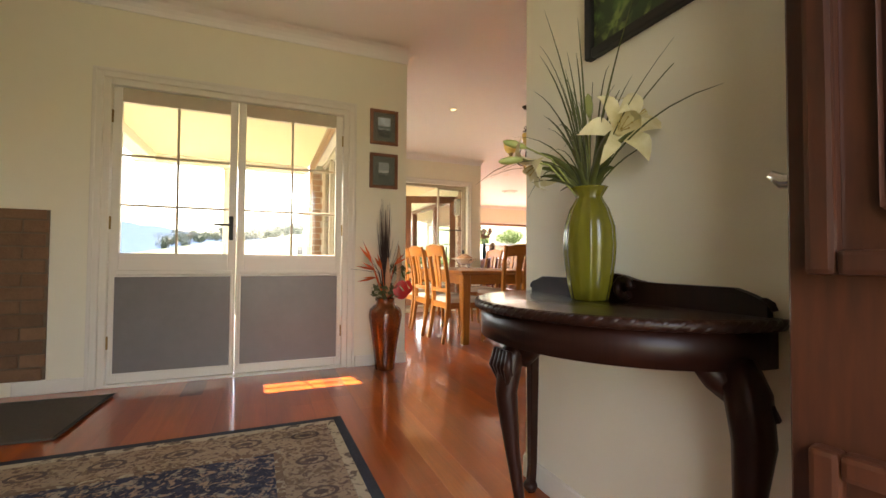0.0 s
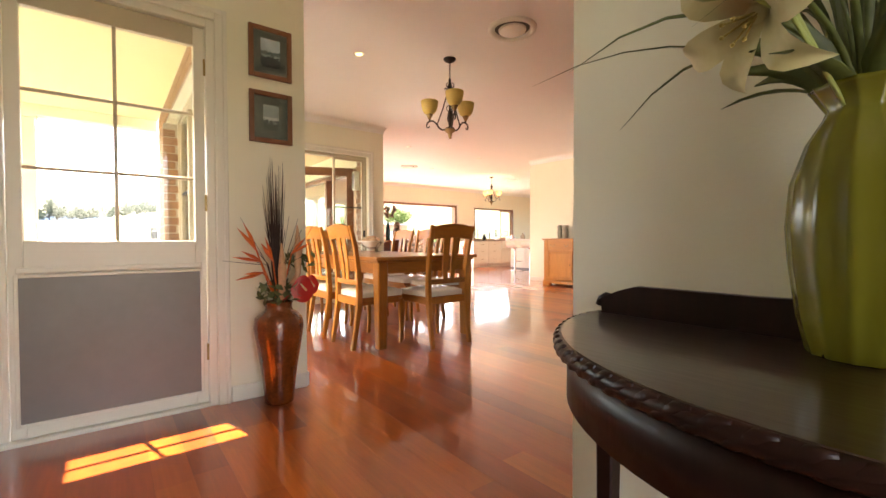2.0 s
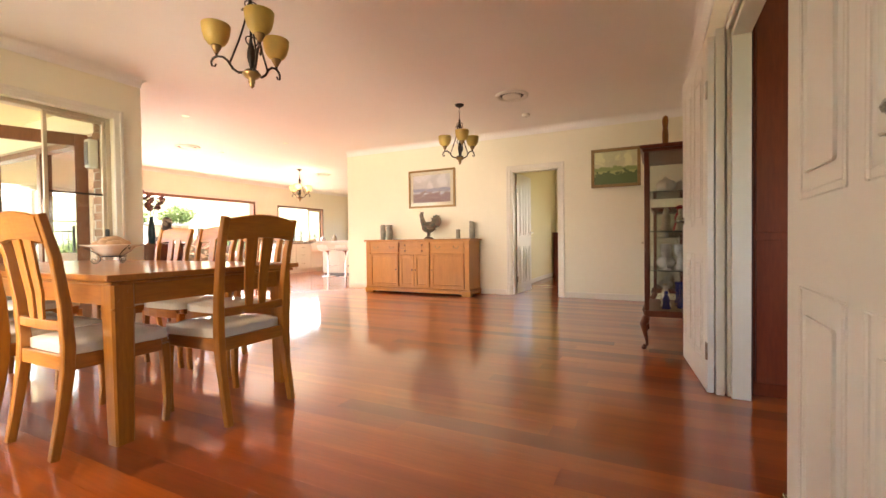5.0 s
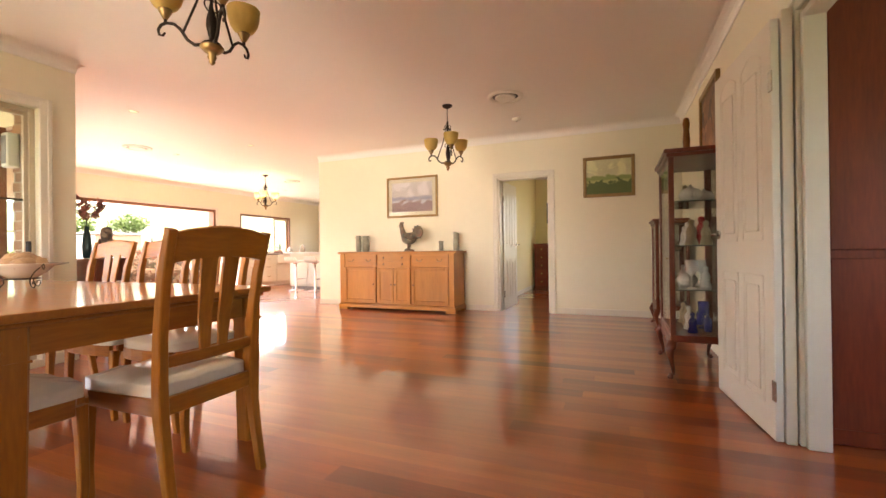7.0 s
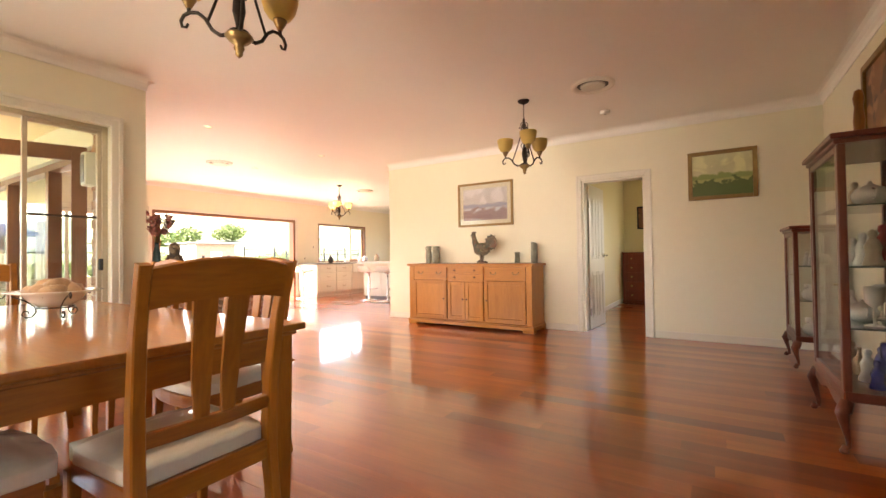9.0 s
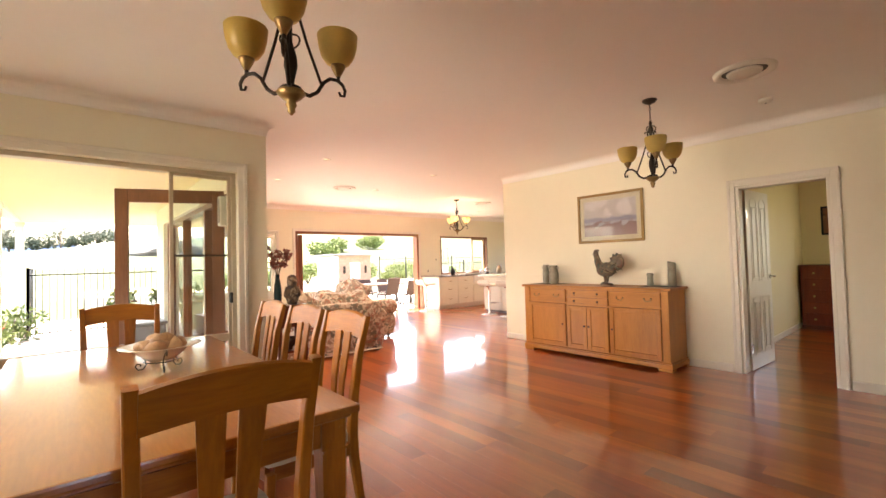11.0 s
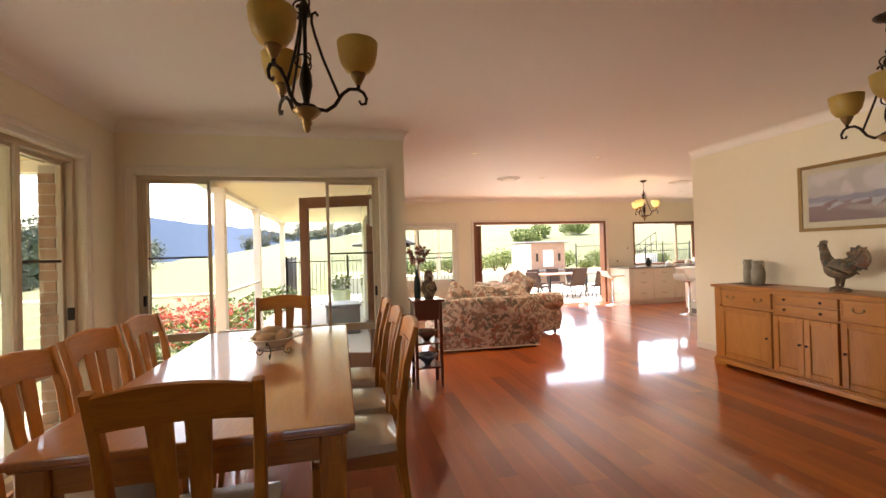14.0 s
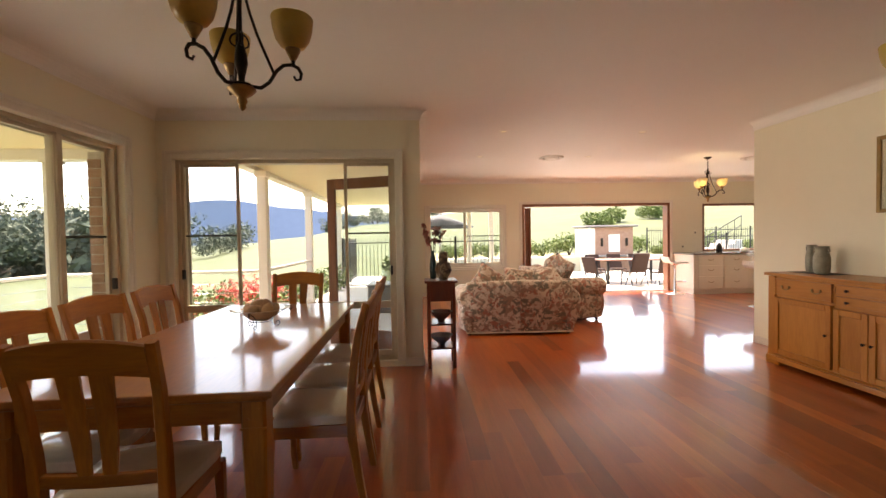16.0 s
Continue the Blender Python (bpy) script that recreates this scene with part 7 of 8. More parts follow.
# rooster figure: one plain mesh
bm = B()
ball(bm, 0, 0, 0.205, 0.108, 0.75, 1.22, 0.9, 3)
tube(bm, [(0, 0.06, 0.22), (0, 0.115, 0.31), (0, 0.13, 0.39), (0, 0.135, 0.42)], [0.065, 0.045, 0.032, 0.028], n=14)
ball(bm, 0, 0.138, 0.425, 0.033, 0.85, 1.1, 0.95)
tube(bm, [(0, 0.165, 0.42), (0, 0.195, 0.412)], [0.012, 0.002], n=8)
for k in range(4):
    ball(bm, 0, 0.155 - 0.018 * k, 0.458 + 0.005 * math.sin(k), 0.013, 0.4, 1, 1.2, 1)
ball(bm, 0, 0.165, 0.392, 0.014, 0.5, 0.8, 1.4, 1)
ball(bm, 0, -0.155, 0.305, 0.092, 0.30, 1.0, 1.12, 3)
tube(bm, [(0, -0.07, 0.21), (0, -0.11, 0.25), (0, -0.15, 0.29)], [0.05, 0.045, 0.03], n=10, flat=0.6)
for k in range(9):
    a = radians(120 - 30 * k)
    p = (math.cos(a), math.sin(a))
    for q in (-1, 1):
        tube(bm, [(q * 0.012, -0.10, 0.25), (q * 0.022, -0.14 - 0.05 * p[0] * -1, 0.29 + 0.05 * p[1]), (q * 0.010, -0.155 + 0.106 * p[0], 0.305 + 0.115 * p[1])], [0.012, 0.017, 0.006], n=6, flat=0.6)
for s in (-1, 1):
    tube(bm, [(s * 0.075, 0.05, 0.23), (s * 0.082, -0.03, 0.19), (s * 0.06, -0.11, 0.16)], [0.02, 0.05, 0.012], n=8, flat=0.35)
    tube(bm, [(s * 0.03, 0.0, 0.13), (s * 0.03, 0.005, 0.04)], [0.024, 0.011], n=8)
    for t in (-0.03, 0.0, 0.03):
        tube(bm, [(s * 0.03, 0.005, 0.045), (s * 0.03 + t, 0.045, 0.03)], 0.008, n=6)
lathe(bm, [(0.085, 0.0), (0.085, 0.02), (0.06, 0.032), (0, 0.036)], n=24, ex=0.75, ey=1.0)
ob = part("rooster_figure", bm, pattern("aged_bronze_patina", [(0.16, 0.12, 0.085), (0.22, 0.095, 0.055), (0.09, 0.11, 0.085), (0.28, 0.22, 0.14)], 9, 2.0, rough=0.45, bump=0.5), None)
ob.matrix_world = pose(8.55, 6.62, ST)
tagged(ob, "aged bronze-coloured rooster figure standing on the sideboard", "figure")

# ---- pictures of the big room ----
DUSK = landscape("lavender_lake_painting", (0.60, 0.57, 0.60), (0.36, 0.36, 0.50), (0.56, 0.57, 0.66), (0.34, 0.24, 0.26), 0.40, 11)
picture(pose(XS, 6.70, 1.51, 0, 0, 270), 0.94, 0.68, 0.035, 0.03, GILT, DUSK, "lavender lake landscape with cream mount in a gilt frame", MATBOARD, 0.06, True)
GREENP = landscape("green_river_painting", (0.60, 0.60, 0.36), (0.26, 0.34, 0.11), (0.42, 0.45, 0.17), (0.11, 0.16, 0.05), 0.42, 6)
picture(pose(XS, 3.625, 1.675, 0, 0, 270), 0.68, 0.57, 0.045, 0.035, GILT, GREENP, "green river landscape painting in a gilt frame")
UMBER = pattern("warm_umber_painting", [(0.26, 0.12, 0.06), (0.42, 0.22, 0.11), (0.12, 0.06, 0.04)], 4, 9.0, rough=0.4)
picture(pose(6.95, YS, 1.78, 0, 0, 180), 0.80, 0.66, 0.05, 0.035, GILT, UMBER, "warm brown painting in a dark gilt frame")


# ---- china cabinets ----
def cabinet(m, w, d, h, leg, label, shelves):
    """Glazed display cabinet, back at y = 0, front towards +y, x from 0 to w."""
    c = thing("china_cabinet", m, label, "cabinet", "glazed china cabinets")
    part("top", bx(-0.03, -0.001, h - 0.03, w + 0.03, d + 0.03, h, bevel=0.01, seg=2), CHERRY, c)
    part("cornice_board", bx(-0.012, 0.0, h - 0.055, w + 0.012, d + 0.012, h - 0.03, bevel=0.006), CHERRY, c)
    part("base", bx(0, 0, leg, w, d, leg + 0.05, bevel=0.006), CHERRY, c)
    bm = B()
    n = 14
    for i in range(n):
        x0, x1 = w * i / n, w * (i + 1) / n
        u = (i + 0.5) / n * 2 - 1
        box(bm, x0, d - 0.02, leg - 0.02 - 0.03 * abs(math.sin(u * math.pi * 1.0)) - 0.012 * abs(u), x1, d, leg)
    part("shaped_apron", bm, CHERRY, c)
    for x in (0, w - 0.035):
        for y in (0, d - 0.035):
            part("post", bx(x, y, leg + 0.05, x + 0.035, y + 0.035, h - 0.055, bevel=0.004), CHERRY, c)
            cabriole(x + 0.02, y + 0.02, -1 if x == 0 else 1, -1 if y == 0 else 1, leg, 0.022, CHERRY, c, 0.7)
    part("mirror_back", bx(0.036, 0.004, leg + 0.05, w - 0.036, 0.010, h - 0.055), mat("cabinet_back_mirror", (0.62, 0.60, 0.56), 0.08, metal=1.0, vary=0.03), c)
    for x in (0.016, w - 0.016):
        pane("side_pane", c, "x", x, 0.036, d - 0.036, leg + 0.05, h - 0.055, CABGLASS)
    door = part("door", bx(0.036, d - 0.022, leg + 0.052, 0.066, d - 0.002, h - 0.057, bevel=0.003), CHERRY, c)
    bm = B()
    box(bm, w - 0.066, d - 0.022, leg + 0.052, w - 0.036, d - 0.002, h - 0.057, bevel=0.003)
    box(bm, 0.066, d - 0.022, leg + 0.052, w - 0.066, d - 0.002, leg + 0.085, bevel=0.003)
    box(bm, 0.066, d - 0.022, h - 0.095, w - 0.066, d - 0.002, h - 0.057, bevel=0.003)
    part("door_frame", bm, CHERRY, door)
    pane("pane", door, "y", d - 0.012, 0.066, w - 0.066, leg + 0.085, h - 0.095, CABGLASS)
    bm = B()
    tube(bm, [(0.05, d, leg + 0.6), (0.05, d + 0.012, leg + 0.6), (0.05, d + 0.02, leg + 0.6)], [0.004, 0.004, 0.008], n=8)
    part("knob", bm, BRASS, door)
    zs = [leg + 0.05 + (h - 0.105 - leg) * k / shelves for k in range(1, shelves)]
    for z in zs:
        part("shelf", bx(0.037, 0.012, z - 0.004, w - 0.037, d - 0.03, z + 0.004), mat("shelf_glass", (0.10, 0.14, 0.12), 0.08, vary=0.05, coat=0.5), c, "dark-edged glass shelf")
    return [leg + 0.05] + [z + 0.004 for z in zs]


PORC = mat("white_porcelain", (0.78, 0.76, 0.72), 0.2, vary=0.06, coat=0.5, per_object=0.3)
TANP = mat("tan_pottery", (0.45, 0.32, 0.20), 0.4, vary=0.2, per_object=0.5, tint=(0.6, 0.5, 0.36))
BLUEG = mat("cobalt_glass", (0.03, 0.04, 0.25), 0.08, vary=0.2, coat=0.8)
REDP = mat("red_glaze", (0.45, 0.04, 0.05), 0.25, vary=0.2)


def ornament(x, y, z, kind, h, material, label):
    o = thing("ornament", pose(x, y, z + 0.0005), label, "ornament", "cabinet ornaments")
    bm = B()
    if kind == "teapot":
        lathe(bm, [(h * 0.35, 0), (h * 0.55, h * 0.2), (h * 0.62, h * 0.45), (h * 0.45, h * 0.72), (h * 0.2, h * 0.82), (h * 0.08, h * 0.9), (h * 0.08, h)], n=18)
        tube(bm, [(h * 0.5, 0, h * 0.35), (h * 0.8, 0, h * 0.5), (h * 0.95, 0, h * 0.78)], [h * 0.1, h * 0.07, h * 0.05], n=8)
        tube(bm, [(-h * 0.5, 0, h * 0.65), (-h * 0.85, 0, h * 0.6), (-h * 0.85, 0, h * 0.3), (-h * 0.52, 0, h * 0.25)], h * 0.05, n=6)
    elif kind == "bottle":
        lathe(bm, [(h * 0.16, 0), (h * 0.18, h * 0.05), (h * 0.18, h * 0.55), (h * 0.07, h * 0.7), (h * 0.06, h * 0.95), (h * 0.08, h)], n=16)
    elif kind == "goblet":
        lathe(bm, [(h * 0.2, 0), (h * 0.2, h * 0.02), (h * 0.03, h * 0.07), (h * 0.03, h * 0.45), (h * 0.18, h * 0.6), (h * 0.2, h), (h * 0.18, h), (0.002, h * 0.58)], n=16)
    else:
        lathe(bm, [(h * 0.22, 0), (h * 0.24, h * 0.03), (h * 0.16, h * 0.3), (h * 0.19, h * 0.52), (h * 0.13, h * 0.68), (h * 0.07, h * 0.76), (h * 0.11, h * 0.86), (h * 0.09, h * 0.96), (0.001, h)], n=14)
    part("body", bm, material, o)


C1 = (5.86, 2.80)
z1s = cabinet(pose(C1[0], C1[1], 0), 0.76, 0.38, 1.66, 0.27, "tall glazed red mahogany china cabinet full of ornaments", 4)
rng = random.Random(31)
rowkinds = ((("figure", BLUEG), ("bottle", BLUEG), ("figure", PORC), ("goblet", BLUEG), ("bottle", TANP), ("figure", BLUEG), ("figure", TANP)),
            (("goblet", PORC), ("figure", PORC), ("teapot", PORC), ("goblet", PORC), ("figure", PORC)),
            (("figure", TANP), ("figure", TANP), ("figure", PORC), ("figure", REDP), ("figure", PORC), ("bottle", TANP)),
            (("teapot", PORC), ("teapot", PORC), ("figure", TANP), ("teapot", PORC)))
for z, kinds in zip(z1s, rowkinds):
    n = len(kinds)
    for i, (k, mt) in enumerate(kinds):
        x = C1[0] + 0.10 + 0.56 * (i + 0.5) / n
        y = C1[1] + (0.11 if i % 2 else 0.22)
        h = rng.uniform(0.10, 0.13) if k == "teapot" else rng.uniform(0.15, 0.23)
        ornament(x, y, z, k, h, mt, {"teapot": "white porcelain teapot in the cabinet", "figure": "small glazed ornament in the cabinet", "bottle": "slim glazed bottle in the cabinet", "goblet": "stemmed goblet in the cabinet"}[k])
C2 = (7.82, 2.78)
z2s = cabinet(pose(C2[0], C2[1], 0), 0.58, 0.34, 1.28, 0.24, "lower glazed red mahogany china cabinet by the wall", 3)
for z in z2s:
    for i in range(4):
        ornament(C2[0] + 0.12 + 0.115 * i, C2[1] + (0.12 if i % 2 else 0.2), z, ("goblet", "figure", "teapot", "figure")[(i + int(z * 10)) % 4], 0.13, (PORC, TANP)[i % 2], "small pale ornament in the lower cabinet")
wf = thing("wooden_carving", pose(6.18, 3.02, 1.661), "slim honey-coloured wooden carving on the cabinet", "ornament")
bm = B()
lathe(bm, [(0.035, 0), (0.035, 0.02), (0.022, 0.03), (0.026, 0.12), (0.020, 0.2), (0.026, 0.25), (0.018, 0.29), (0.002, 0.30)], n=14)
part("body", bm, PINE, wf)


# ---- stand at the wall corner ----
stand = thing("hall_stand", pose(4.935, 8.09, 0), "narrow dark timber stand with two open shelves", "stand")
for x in (-0.13, 0.13):
    for y in (-0.13, 0.13):
        part("leg", bx(x - 0.016, y - 0.016, 0, x + 0.016, y + 0.016, 0.89, bevel=0.003), CHERRY, stand)
part("top", bx(-0.17, -0.17, 0.89, 0.17, 0.17, 0.915, bevel=0.006), CHERRY, stand)
for s in (-1, 1):
    part("frieze", bx(-0.113, s * 0.13 - 0.01, 0.70, 0.113, s * 0.13 + 0.01, 0.889), CHERRY, stand)
    part("frieze", bx(s * 0.13 - 0.01, -0.113, 0.70, s * 0.13 + 0.01, 0.113, 0.889), CHERRY, stand)
for z in (0.20, 0.45):
    part("shelf", bx(-0.145, -0.145, z, 0.145, 0.145, z + 0.018, bevel=0.003), CHERRY, stand)
for z, mt, lab in ((0.2185, mat("blue_grey_glaze", (0.12, 0.14, 0.20), 0.2, vary=0.3, coat=0.5), "blue-grey glazed bowl"), (0.4685, mat("brown_glaze", (0.12, 0.05, 0.04), 0.25, vary=0.3, coat=0.4), "dark brown glazed bowl")):
    o = thing("bowl", pose(4.935, 8.08, z), lab + " on the stand's shelf", "bowl", "bowls on the stand")
    bm = B()
    lathe(bm, [(0.035, 0), (0.04, 0.02), (0.09, 0.06), (0.125, 0.11), (0.12, 0.112), (0.08, 0.065), (0, 0.03)], n=24, flute=10, depth=0.06)
    part("dish", bm, mt, o)
ov = thing("orchid_vase", pose(4.86, 8.16, 0.916), "teal slim vase with dark red orchid sprays", "vase")
bm = B()
lathe(bm, [(0.03, 0), (0.034, 0.01), (0.040, 0.10), (0.032, 0.20), (0.018, 0.27), (0.022, 0.30), (0.015, 0.29)], n=20)
part("vessel", bm, mat("dark_teal_glaze", (0.02, 0.07, 0.08), 0.15, vary=0.3, coat=0.6), ov)
bm = B()
bmf = B()
rng = random.Random(17)
for k in range(5):
    a = k * 1.3
    e = (0.11 * math.cos(a), 0.09 * math.sin(a) - 0.03, 0.50 + 0.035 * (k % 3))
    tube(bm, [(0, 0, 0.26), (e[0] * 0.4, e[1] * 0.4, 0.42), e], 0.003, n=5)
    for t in (0.55, 0.8, 1.0):
        c = (e[0] * t, e[1] * t, 0.26 + (e[2] - 0.26) * t)
        leaf_cloud(bmf, c, 0.032, 22, 0.024, rng, 1.0)
part("stems", bm, GRASSBLADE, ov)
part("blossom", bmf, mat("dusky_red_orchid", (0.30, 0.06, 0.06), 0.5, vary=0.4, islands=True, tint=(0.52, 0.20, 0.15)), ov, "dusky red orchid blossom")
bm = B()
lathe(bm, [(0.045, 0), (0.05, 0.01), (0.058, 0.07), (0.062, 0.12), (0.05, 0.17), (0.044, 0.19), (0.050, 0.23), (0.046, 0.27), (0.028, 0.295), (0, 0.30)], n=22, ex=1.0, ey=0.85)
for s in (-1, 1):
    ball(bm, s * 0.022, -0.040, 0.24, 0.014, 1, 0.5, 1)
    tube(bm, [(s * 0.055, 0, 0.18), (s * 0.068, -0.005, 0.10), (s * 0.045, -0.01, 0.03)], [0.012, 0.022, 0.006], n=8)
ob = part("carved_figure", bm, pattern("mottled_carved_wood", [(0.16, 0.10, 0.06), (0.34, 0.26, 0.18), (0.08, 0.06, 0.05)], 14, 3.0, rough=0.5, bump=0.4))
ob.matrix_world = pose(4.965, 8.05, 0.916)
tagged(ob, "mottled brown carved bird figure on the stand", "figure")


# ---- kitchen ----
KWHITE = mat("cream_kitchen_lacquer", (0.74, 0.69, 0.58), 0.37, vary=0.03, coat=0.3)
STONETOP = mat("grey_stone_worktop", (0.18, 0.16, 0.14), 0.15, vary=0.3, scale=25, coat=0.5)
kb = thing("kitchen_cabinet", pose(10.82, 12.72, 0), "cream kitchen base cabinet with three rows of drawers", "cabinet", "kitchen base cabinets")
part("body", bx(0, 0, 0.10, 1.26, 0.76, 0.88, bevel=0.003), KWHITE, kb)
part("kickboard", bx(0.02, 0.05, 0, 1.26, 0.74, 0.10), KWHITE, kb)
for i in range(2):
    for z0, z1 in ((0.12, 0.40), (0.41, 0.64), (0.65, 0.86)):
        x0 = 0.09 + i * 0.59
        dr = part("drawer", bx(x0, -0.018, z0, x0 + 0.575, -0.001, z1, bevel=0.004), KWHITE, kb)
        bm = B()
        zc = (z0 + z1) / 2 + 0.03
        tube(bm, [(x0 + 0.2875 + 0.06 * math.cos(radians(a)), -0.024 - 0.010 * abs(math.sin(radians(a))), zc + 0.028 * math.sin(radians(a))) for a in range(180, 361, 20)], 0.006, n=6)
        part("handle", bm, BRASS, dr, "brass cup handle")
kb2 = thing("kitchen_cabinet", pose(12.09, 12.72, 0), "cream kitchen sink cabinet under the window", "cabinet", "kitchen base cabinets")
part("body", bx(0, 0, 0.10, 2.88, 0.76, 0.88, bevel=0.003), KWHITE, kb2)
part("kickboard", bx(0, 0.05, 0, 2.88, 0.74, 0.10), KWHITE, kb2)
for i in range(4):
    x0 = 0.02 + i * 0.71
    dr = part("door", bx(x0, -0.018, 0.12, x0 + 0.695, -0.001, 0.62 if i == 0 else 0.86, bevel=0.004), KWHITE, kb2)
part("sink_apron", bx(0.02, -0.05, 0.63, 0.72, -0.002, 0.885, bevel=0.02, seg=2), WHITE, kb2, "white apron-front sink")
wt = thing("worktop", pose(10.82, 12.72, 0.881), "dark grey polished stone worktop", "worktop")
part("slab", bx(-0.03, -0.03, 0, 4.17, 0.77, 0.035, bevel=0.006), STONETOP, wt)
isl = thing("kitchen_island", pose(11.32, 9.72, 0), "white kitchen island with a pale top", "island")
part("body", bx(0, 0, 0.06, 0.85, 1.80, 0.90, bevel=0.004), KWHITE, isl)
part("kickboard", bx(0.04, 0.04, 0, 0.81, 1.76, 0.06), GREYPANEL, isl)
part("top", bx(-0.22, -0.03, 0.90, 0.88, 1.84, 0.95, bevel=0.008), mat("white_stone_top", (0.76, 0.73, 0.68), 0.2, vary=0.05, coat=0.4), isl)
for k in range(3):
    part("end_panel", bx(-0.012, 0.04 + k * 0.59, 0.10, -0.001, 0.58 + k * 0.59, 0.86, bevel=0.004), KWHITE, isl)


def stool(x, y, a):
    s = thing("bar_stool", pose(x, y, 0, 0, 0, a), "white moulded bar stool on a chrome column", "stool", "white bar stools")
    bm = B()
    lathe(bm, [(0.20, 0), (0.20, 0.008), (0.16, 0.018), (0.04, 0.03), (0.028, 0.06), (0.024, 0.40), (0.018, 0.41), (0.018, 0.68)], n=28)
    part("column", bm, CHROME, s)
    bm = B()
    tube(bm, [(0.0, 0.02, 0.28), (0.11, 0.10, 0.28), (0.13, 0.20, 0.28), (0.0, 0.25, 0.28), (-0.13, 0.20, 0.28), (-0.11, 0.10, 0.28), (0.0, 0.02, 0.28)], 0.010, n=8)
    part("footrest", bm, CHROME, s)
    bm = B()
    bar(bm, [(0, 0.22, 0.700), (0, 0.17, 0.722), (0, 0.05, 0.712), (0, -0.08, 0.705), (0, -0.16, 0.722), (0, -0.205, 0.77), (0, -0.225, 0.84)],
        [0.33, 0.37, 0.39, 0.39, 0.38, 0.36, 0.32], [0.022, 0.030, 0.034, 0.034, 0.032, 0.028, 0.020])
    part("seat", bm, WHITE, s)
    bm = B()
    cyl(bm, 0, 0, 0.66, 0.698, 0.07, 0.09)
    part("seat_plate", bm, CHROME, s)


stool(10.90, 10.95, -90)
stool(10.90, 10.36, -88)
stool(10.48, 12.88, -92)
for x, y, h, r, mt, lab in ((11.75, 13.2, 0.22, 0.07, BLACK, "dark ornament figure on the worktop"), (12.2, 13.0, 0.12, 0.08, PORC, "white dish on the worktop"), (13.1, 13.1, 0.20, 0.08, STEEL, "steel kettle on the worktop"), (13.55, 13.0, 0.26, 0.09, TANP, "tan jar on the worktop"), (12.75, 13.0, 0.14, 0.06, PORC, "white jug on the worktop")):
    o = thing("kitchen_jar", pose(x, y, 0.917), lab, "jar", "things on the worktop")
    bm = B()
    lathe(bm, [(r * 0.8, 0), (r, h * 0.2), (r, h * 0.55), (r * 0.6, h * 0.78), (r * 0.35, h * 0.85), (r * 0.4, h * 0.92), (r * 0.1, h)], n=20)
    part("vessel", bm, mt, o)
    bm = B()
    tube(bm, [(r * 0.9, 0, h * 0.6), (r * 1.5, 0, h * 0.55), (r * 1.45, 0, h * 0.25), (r * 0.95, 0, h * 0.2)], 0.007, n=6)
    part("handle", bm, mt, o)
for x, z, mt in ((11.36, 1.38, BLACK), (11.05, 1.05, BLACK), (14.2, 1.15, WHITE)):
    o = thing("wall_switch", pose(x, 13.5, z), "small wall switch plate" if mt is WHITE else "small dark wall switch", "switch", "wall switches")
    part("plate", bx(-0.035, -0.010, -0.055, 0.035, 0.0, 0.055, bevel=0.003), WHITE if mt is WHITE else WALL, o)
    part("rocker", bx(-0.014, -0.016, -0.02, 0.014, -0.0105, 0.02, bevel=0.002), mt, o)

# ---- bedroom and study glimpses ----
dr = thing("dresser", pose(13.28, 5.02, 0), "tall red mahogany chest of drawers with brass knobs", "chest of drawers")
part("body", bx(-0.48, -0.36, 0.06, 0, 0.36, 1.06, bevel=0.004), CUPBOARD, dr)
part("top", bx(-0.50, -0.38, 1.06, 0.0, 0.38, 1.085, bevel=0.006), CHERRY, dr)
part("plinth", bx(-0.49, -0.37, 0, 0, 0.37, 0.06, bevel=0.004), CHERRY, dr)
for k in range(5):
    z = 0.08 + 0.195 * k
    d_ = part("drawer", bx(-0.496, -0.33, z, -0.481, 0.33, z + 0.18, bevel=0.004), CUPBOARD, dr)
    for y in (-0.18, 0.18):
        bm = B()
        tube(bm, [(-0.496, y, z + 0.09), (-0.51, y, z + 0.09), (-0.52, y, z + 0.09)], [0.006, 0.008, 0.018], n=10)
        part("knob", bm, BRASS, d_, "brass knob")
picture(pose(13.3, 4.98, 1.60, 0, 0, 270), 0.32, 0.50, 0.03, 0.025, BLACK, UMBER, "small dark framed picture above the chest")
bc = thing("study_cupboard", pose(4.96, 2.60, 0), "tall red mahogany study cupboard with panelled doors", "cupboard")
part("body", bx(0.02, -1.5, 0, 0.55, 0.0, 2.35, bevel=0.005), CUPBOARD, bc)
for k in range(3):
    y1 = -0.01 - 0.495 * k
    for z0, z1 in ((0.08, 0.89), (0.93, 2.30)):
        d_ = part("door", bx(0.0, y1 - 0.485, z0, 0.0195, y1, z1, bevel=0.004), CUPBOARD, bc)
        bm = B()
        tube(bm, [(-0.001, y1 - 0.43, (z0 + z1) / 2), (-0.02, y1 - 0.43, (z0 + z1) / 2)], [0.006, 0.012], n=8)
        part("knob", bm, BRASS, d_)


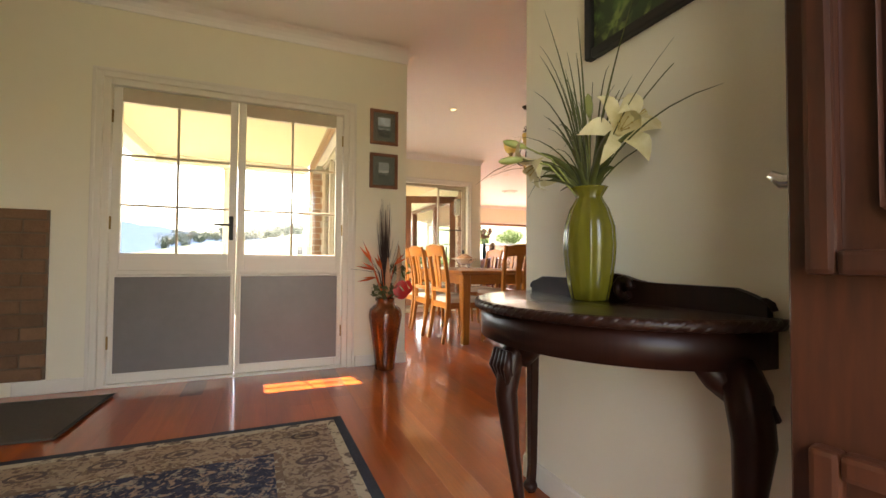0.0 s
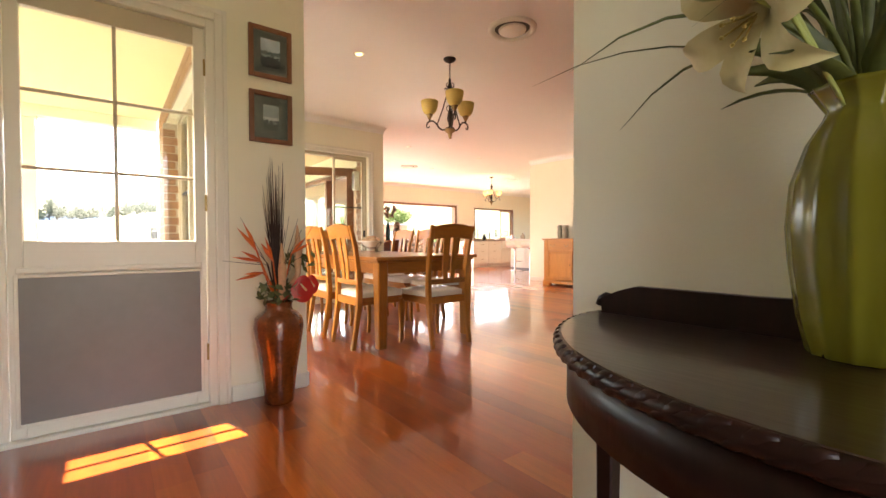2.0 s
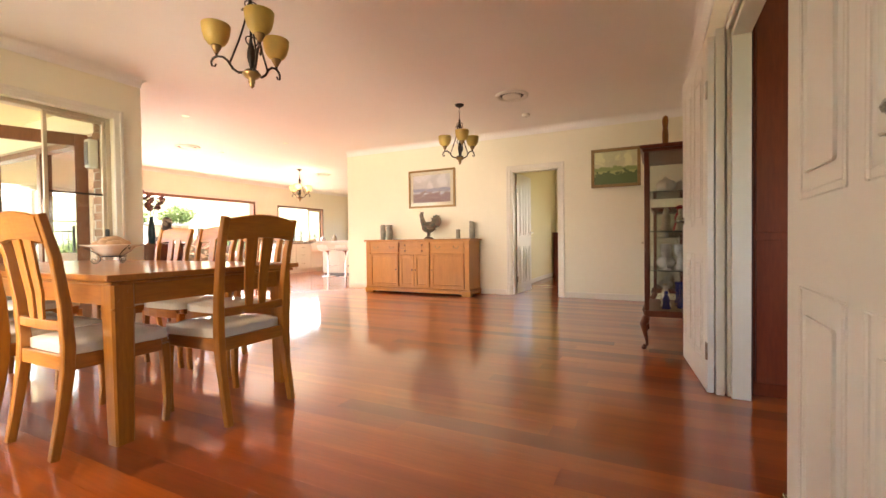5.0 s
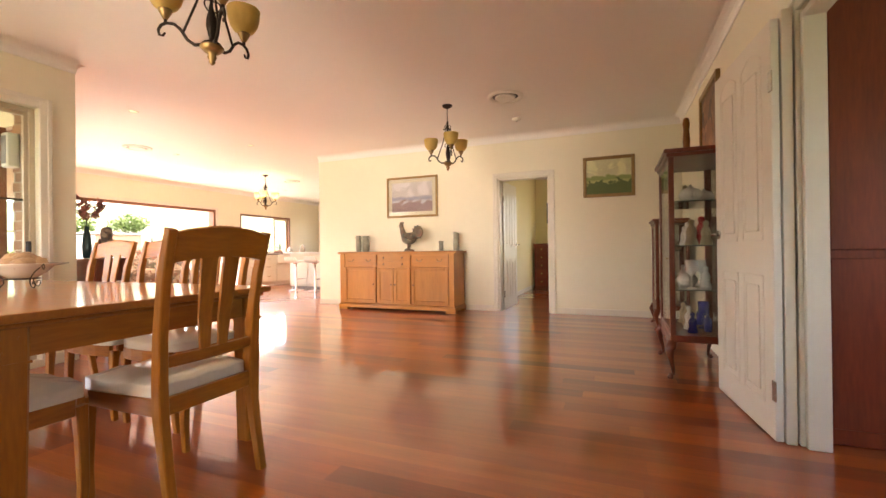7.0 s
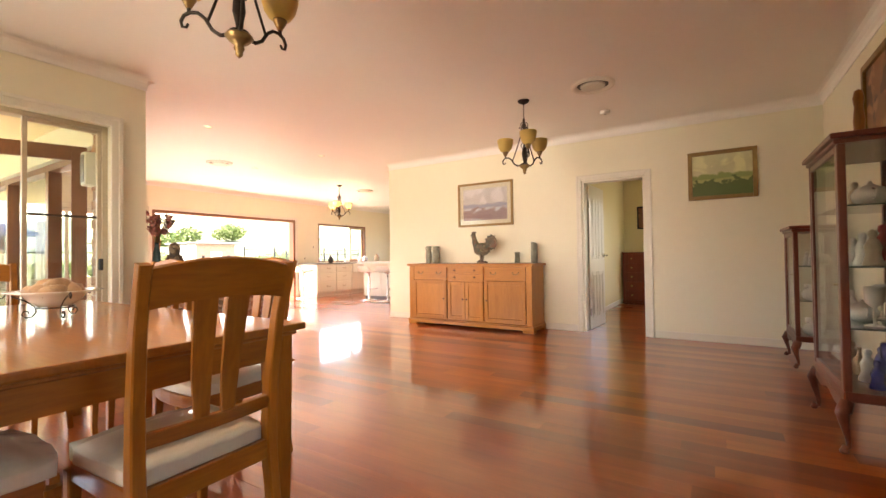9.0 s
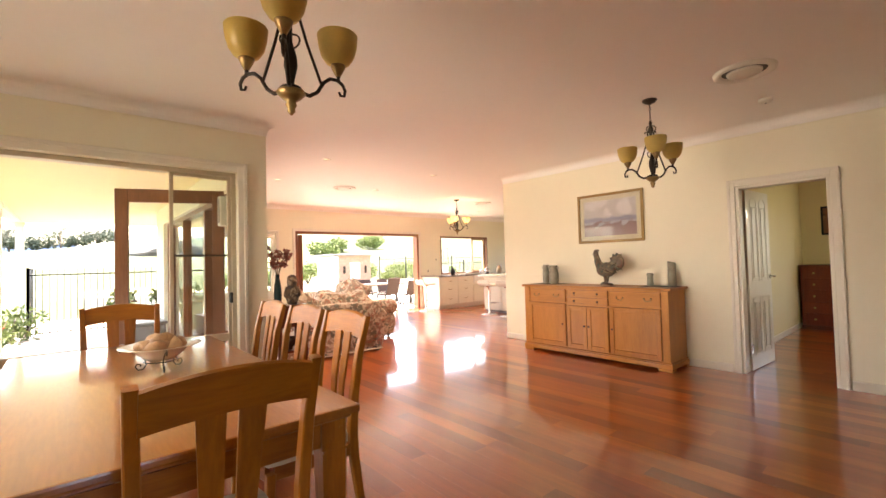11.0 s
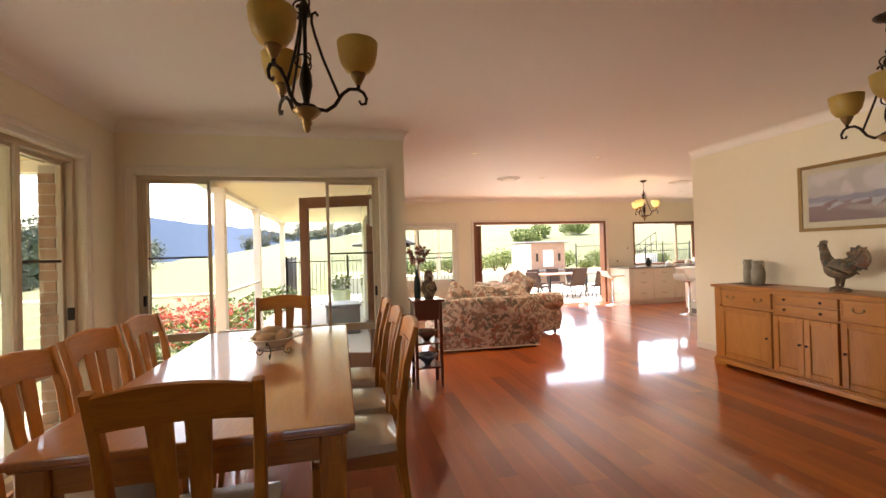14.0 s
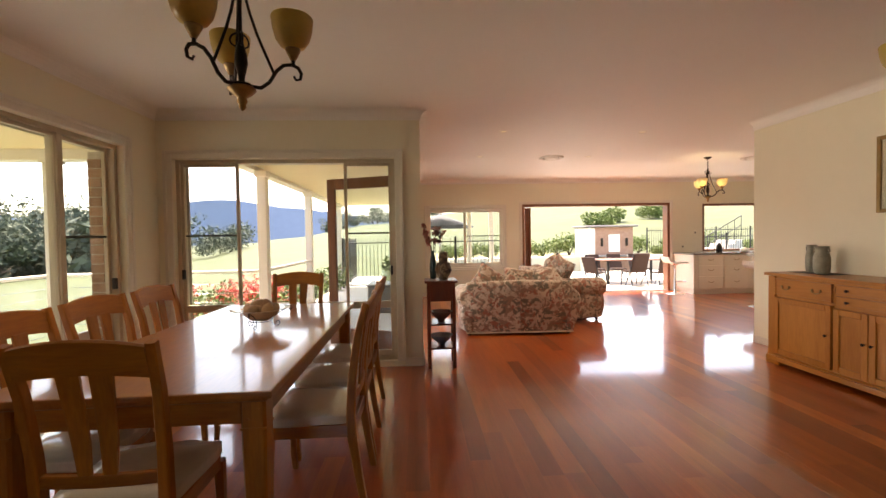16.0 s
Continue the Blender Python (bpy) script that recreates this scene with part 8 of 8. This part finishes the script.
# ---- floor boards ----
rng = random.Random(12)
BW, JG = 0.128, 0.0004
near, rest = [], []
x = -2.04
col = 0
while x < 15.0:
    y = 0.5 - rng.uniform(0, 2.2)
    while y < 13.74:
        ln = rng.uniform(0.9, 3.0)
        y0, y1 = max(y, 0.5), min(y + ln, 13.74)
        if y1 - y0 > 0.02:
            inside = (x < 4.75 and y0 < 8.1) or x >= 4.6
            if x < 4.6 and y1 > 8.1:
                y1 = 8.10
            if x + BW < 2.20 and y1 > 4.79:
                y1 = 4.79
            if inside and y1 - y0 > 0.02:
                (near if (0.9 < x < 9.0 and y1 > 1.2 and y0 < 8.6) else rest).append((x, y0, y1))
        y += ln
    x += BW
near.sort(key=lambda p: math.hypot(p[0] + BW / 2 - 3.6, (p[1] + p[2]) / 2 - 4.6))
rest += near[300:]
near = near[:300]
floor_ob = bpy.data.objects["floor"]


def board_mesh(ln):
    w = BW - JG
    bm = B()
    box(bm, -w / 2, -ln / 2, -0.016, w / 2, ln / 2, 0.0)
    return mesh_from(bm, "board", FLOORWOOD)


for x, y0, y1 in near:
    ln = y1 - y0 - 0.0005
    ob = new("board", board_mesh(ln))
    ob.parent = floor_ob
    ob.matrix_world = pose(x + BW / 2, (y0 + y1) / 2, 0, 0, rng.gauss(0, 0.04), 0)
verts, faces = [], []
for x, y0, y1 in rest:
    b = len(verts)
    a0, a1, c0, c1 = x + JG / 2, x + BW - JG / 2, y0, y1 - 0.0005
    e = 0.0001
    verts += [(a0, c0, -0.016), (a1, c0, -0.016), (a1, c1, -0.016), (a0, c1, -0.016), (a0, c0, -e), (a1, c0, -e), (a1, c1, -e), (a0, c1, -e),
              (a0 + e, c0 + e, 0), (a1 - e, c0 + e, 0), (a1 - e, c1 - e, 0), (a0 + e, c1 - e, 0)]
    for i in range(4):
        j = (i + 1) % 4
        faces += [(b + i, b + j, b + 4 + j, b + 4 + i), (b + 4 + i, b + 4 + j, b + 8 + j, b + 8 + i)]
    faces += [(b + 8, b + 9, b + 10, b + 11)]
me = bpy.data.meshes.new("boards")
me.from_pydata(verts, [], faces)
me.materials.append(FLOORREST)
ob = new("boards", me)
ob.parent = floor_ob
tagged(ob, kind="stuff")
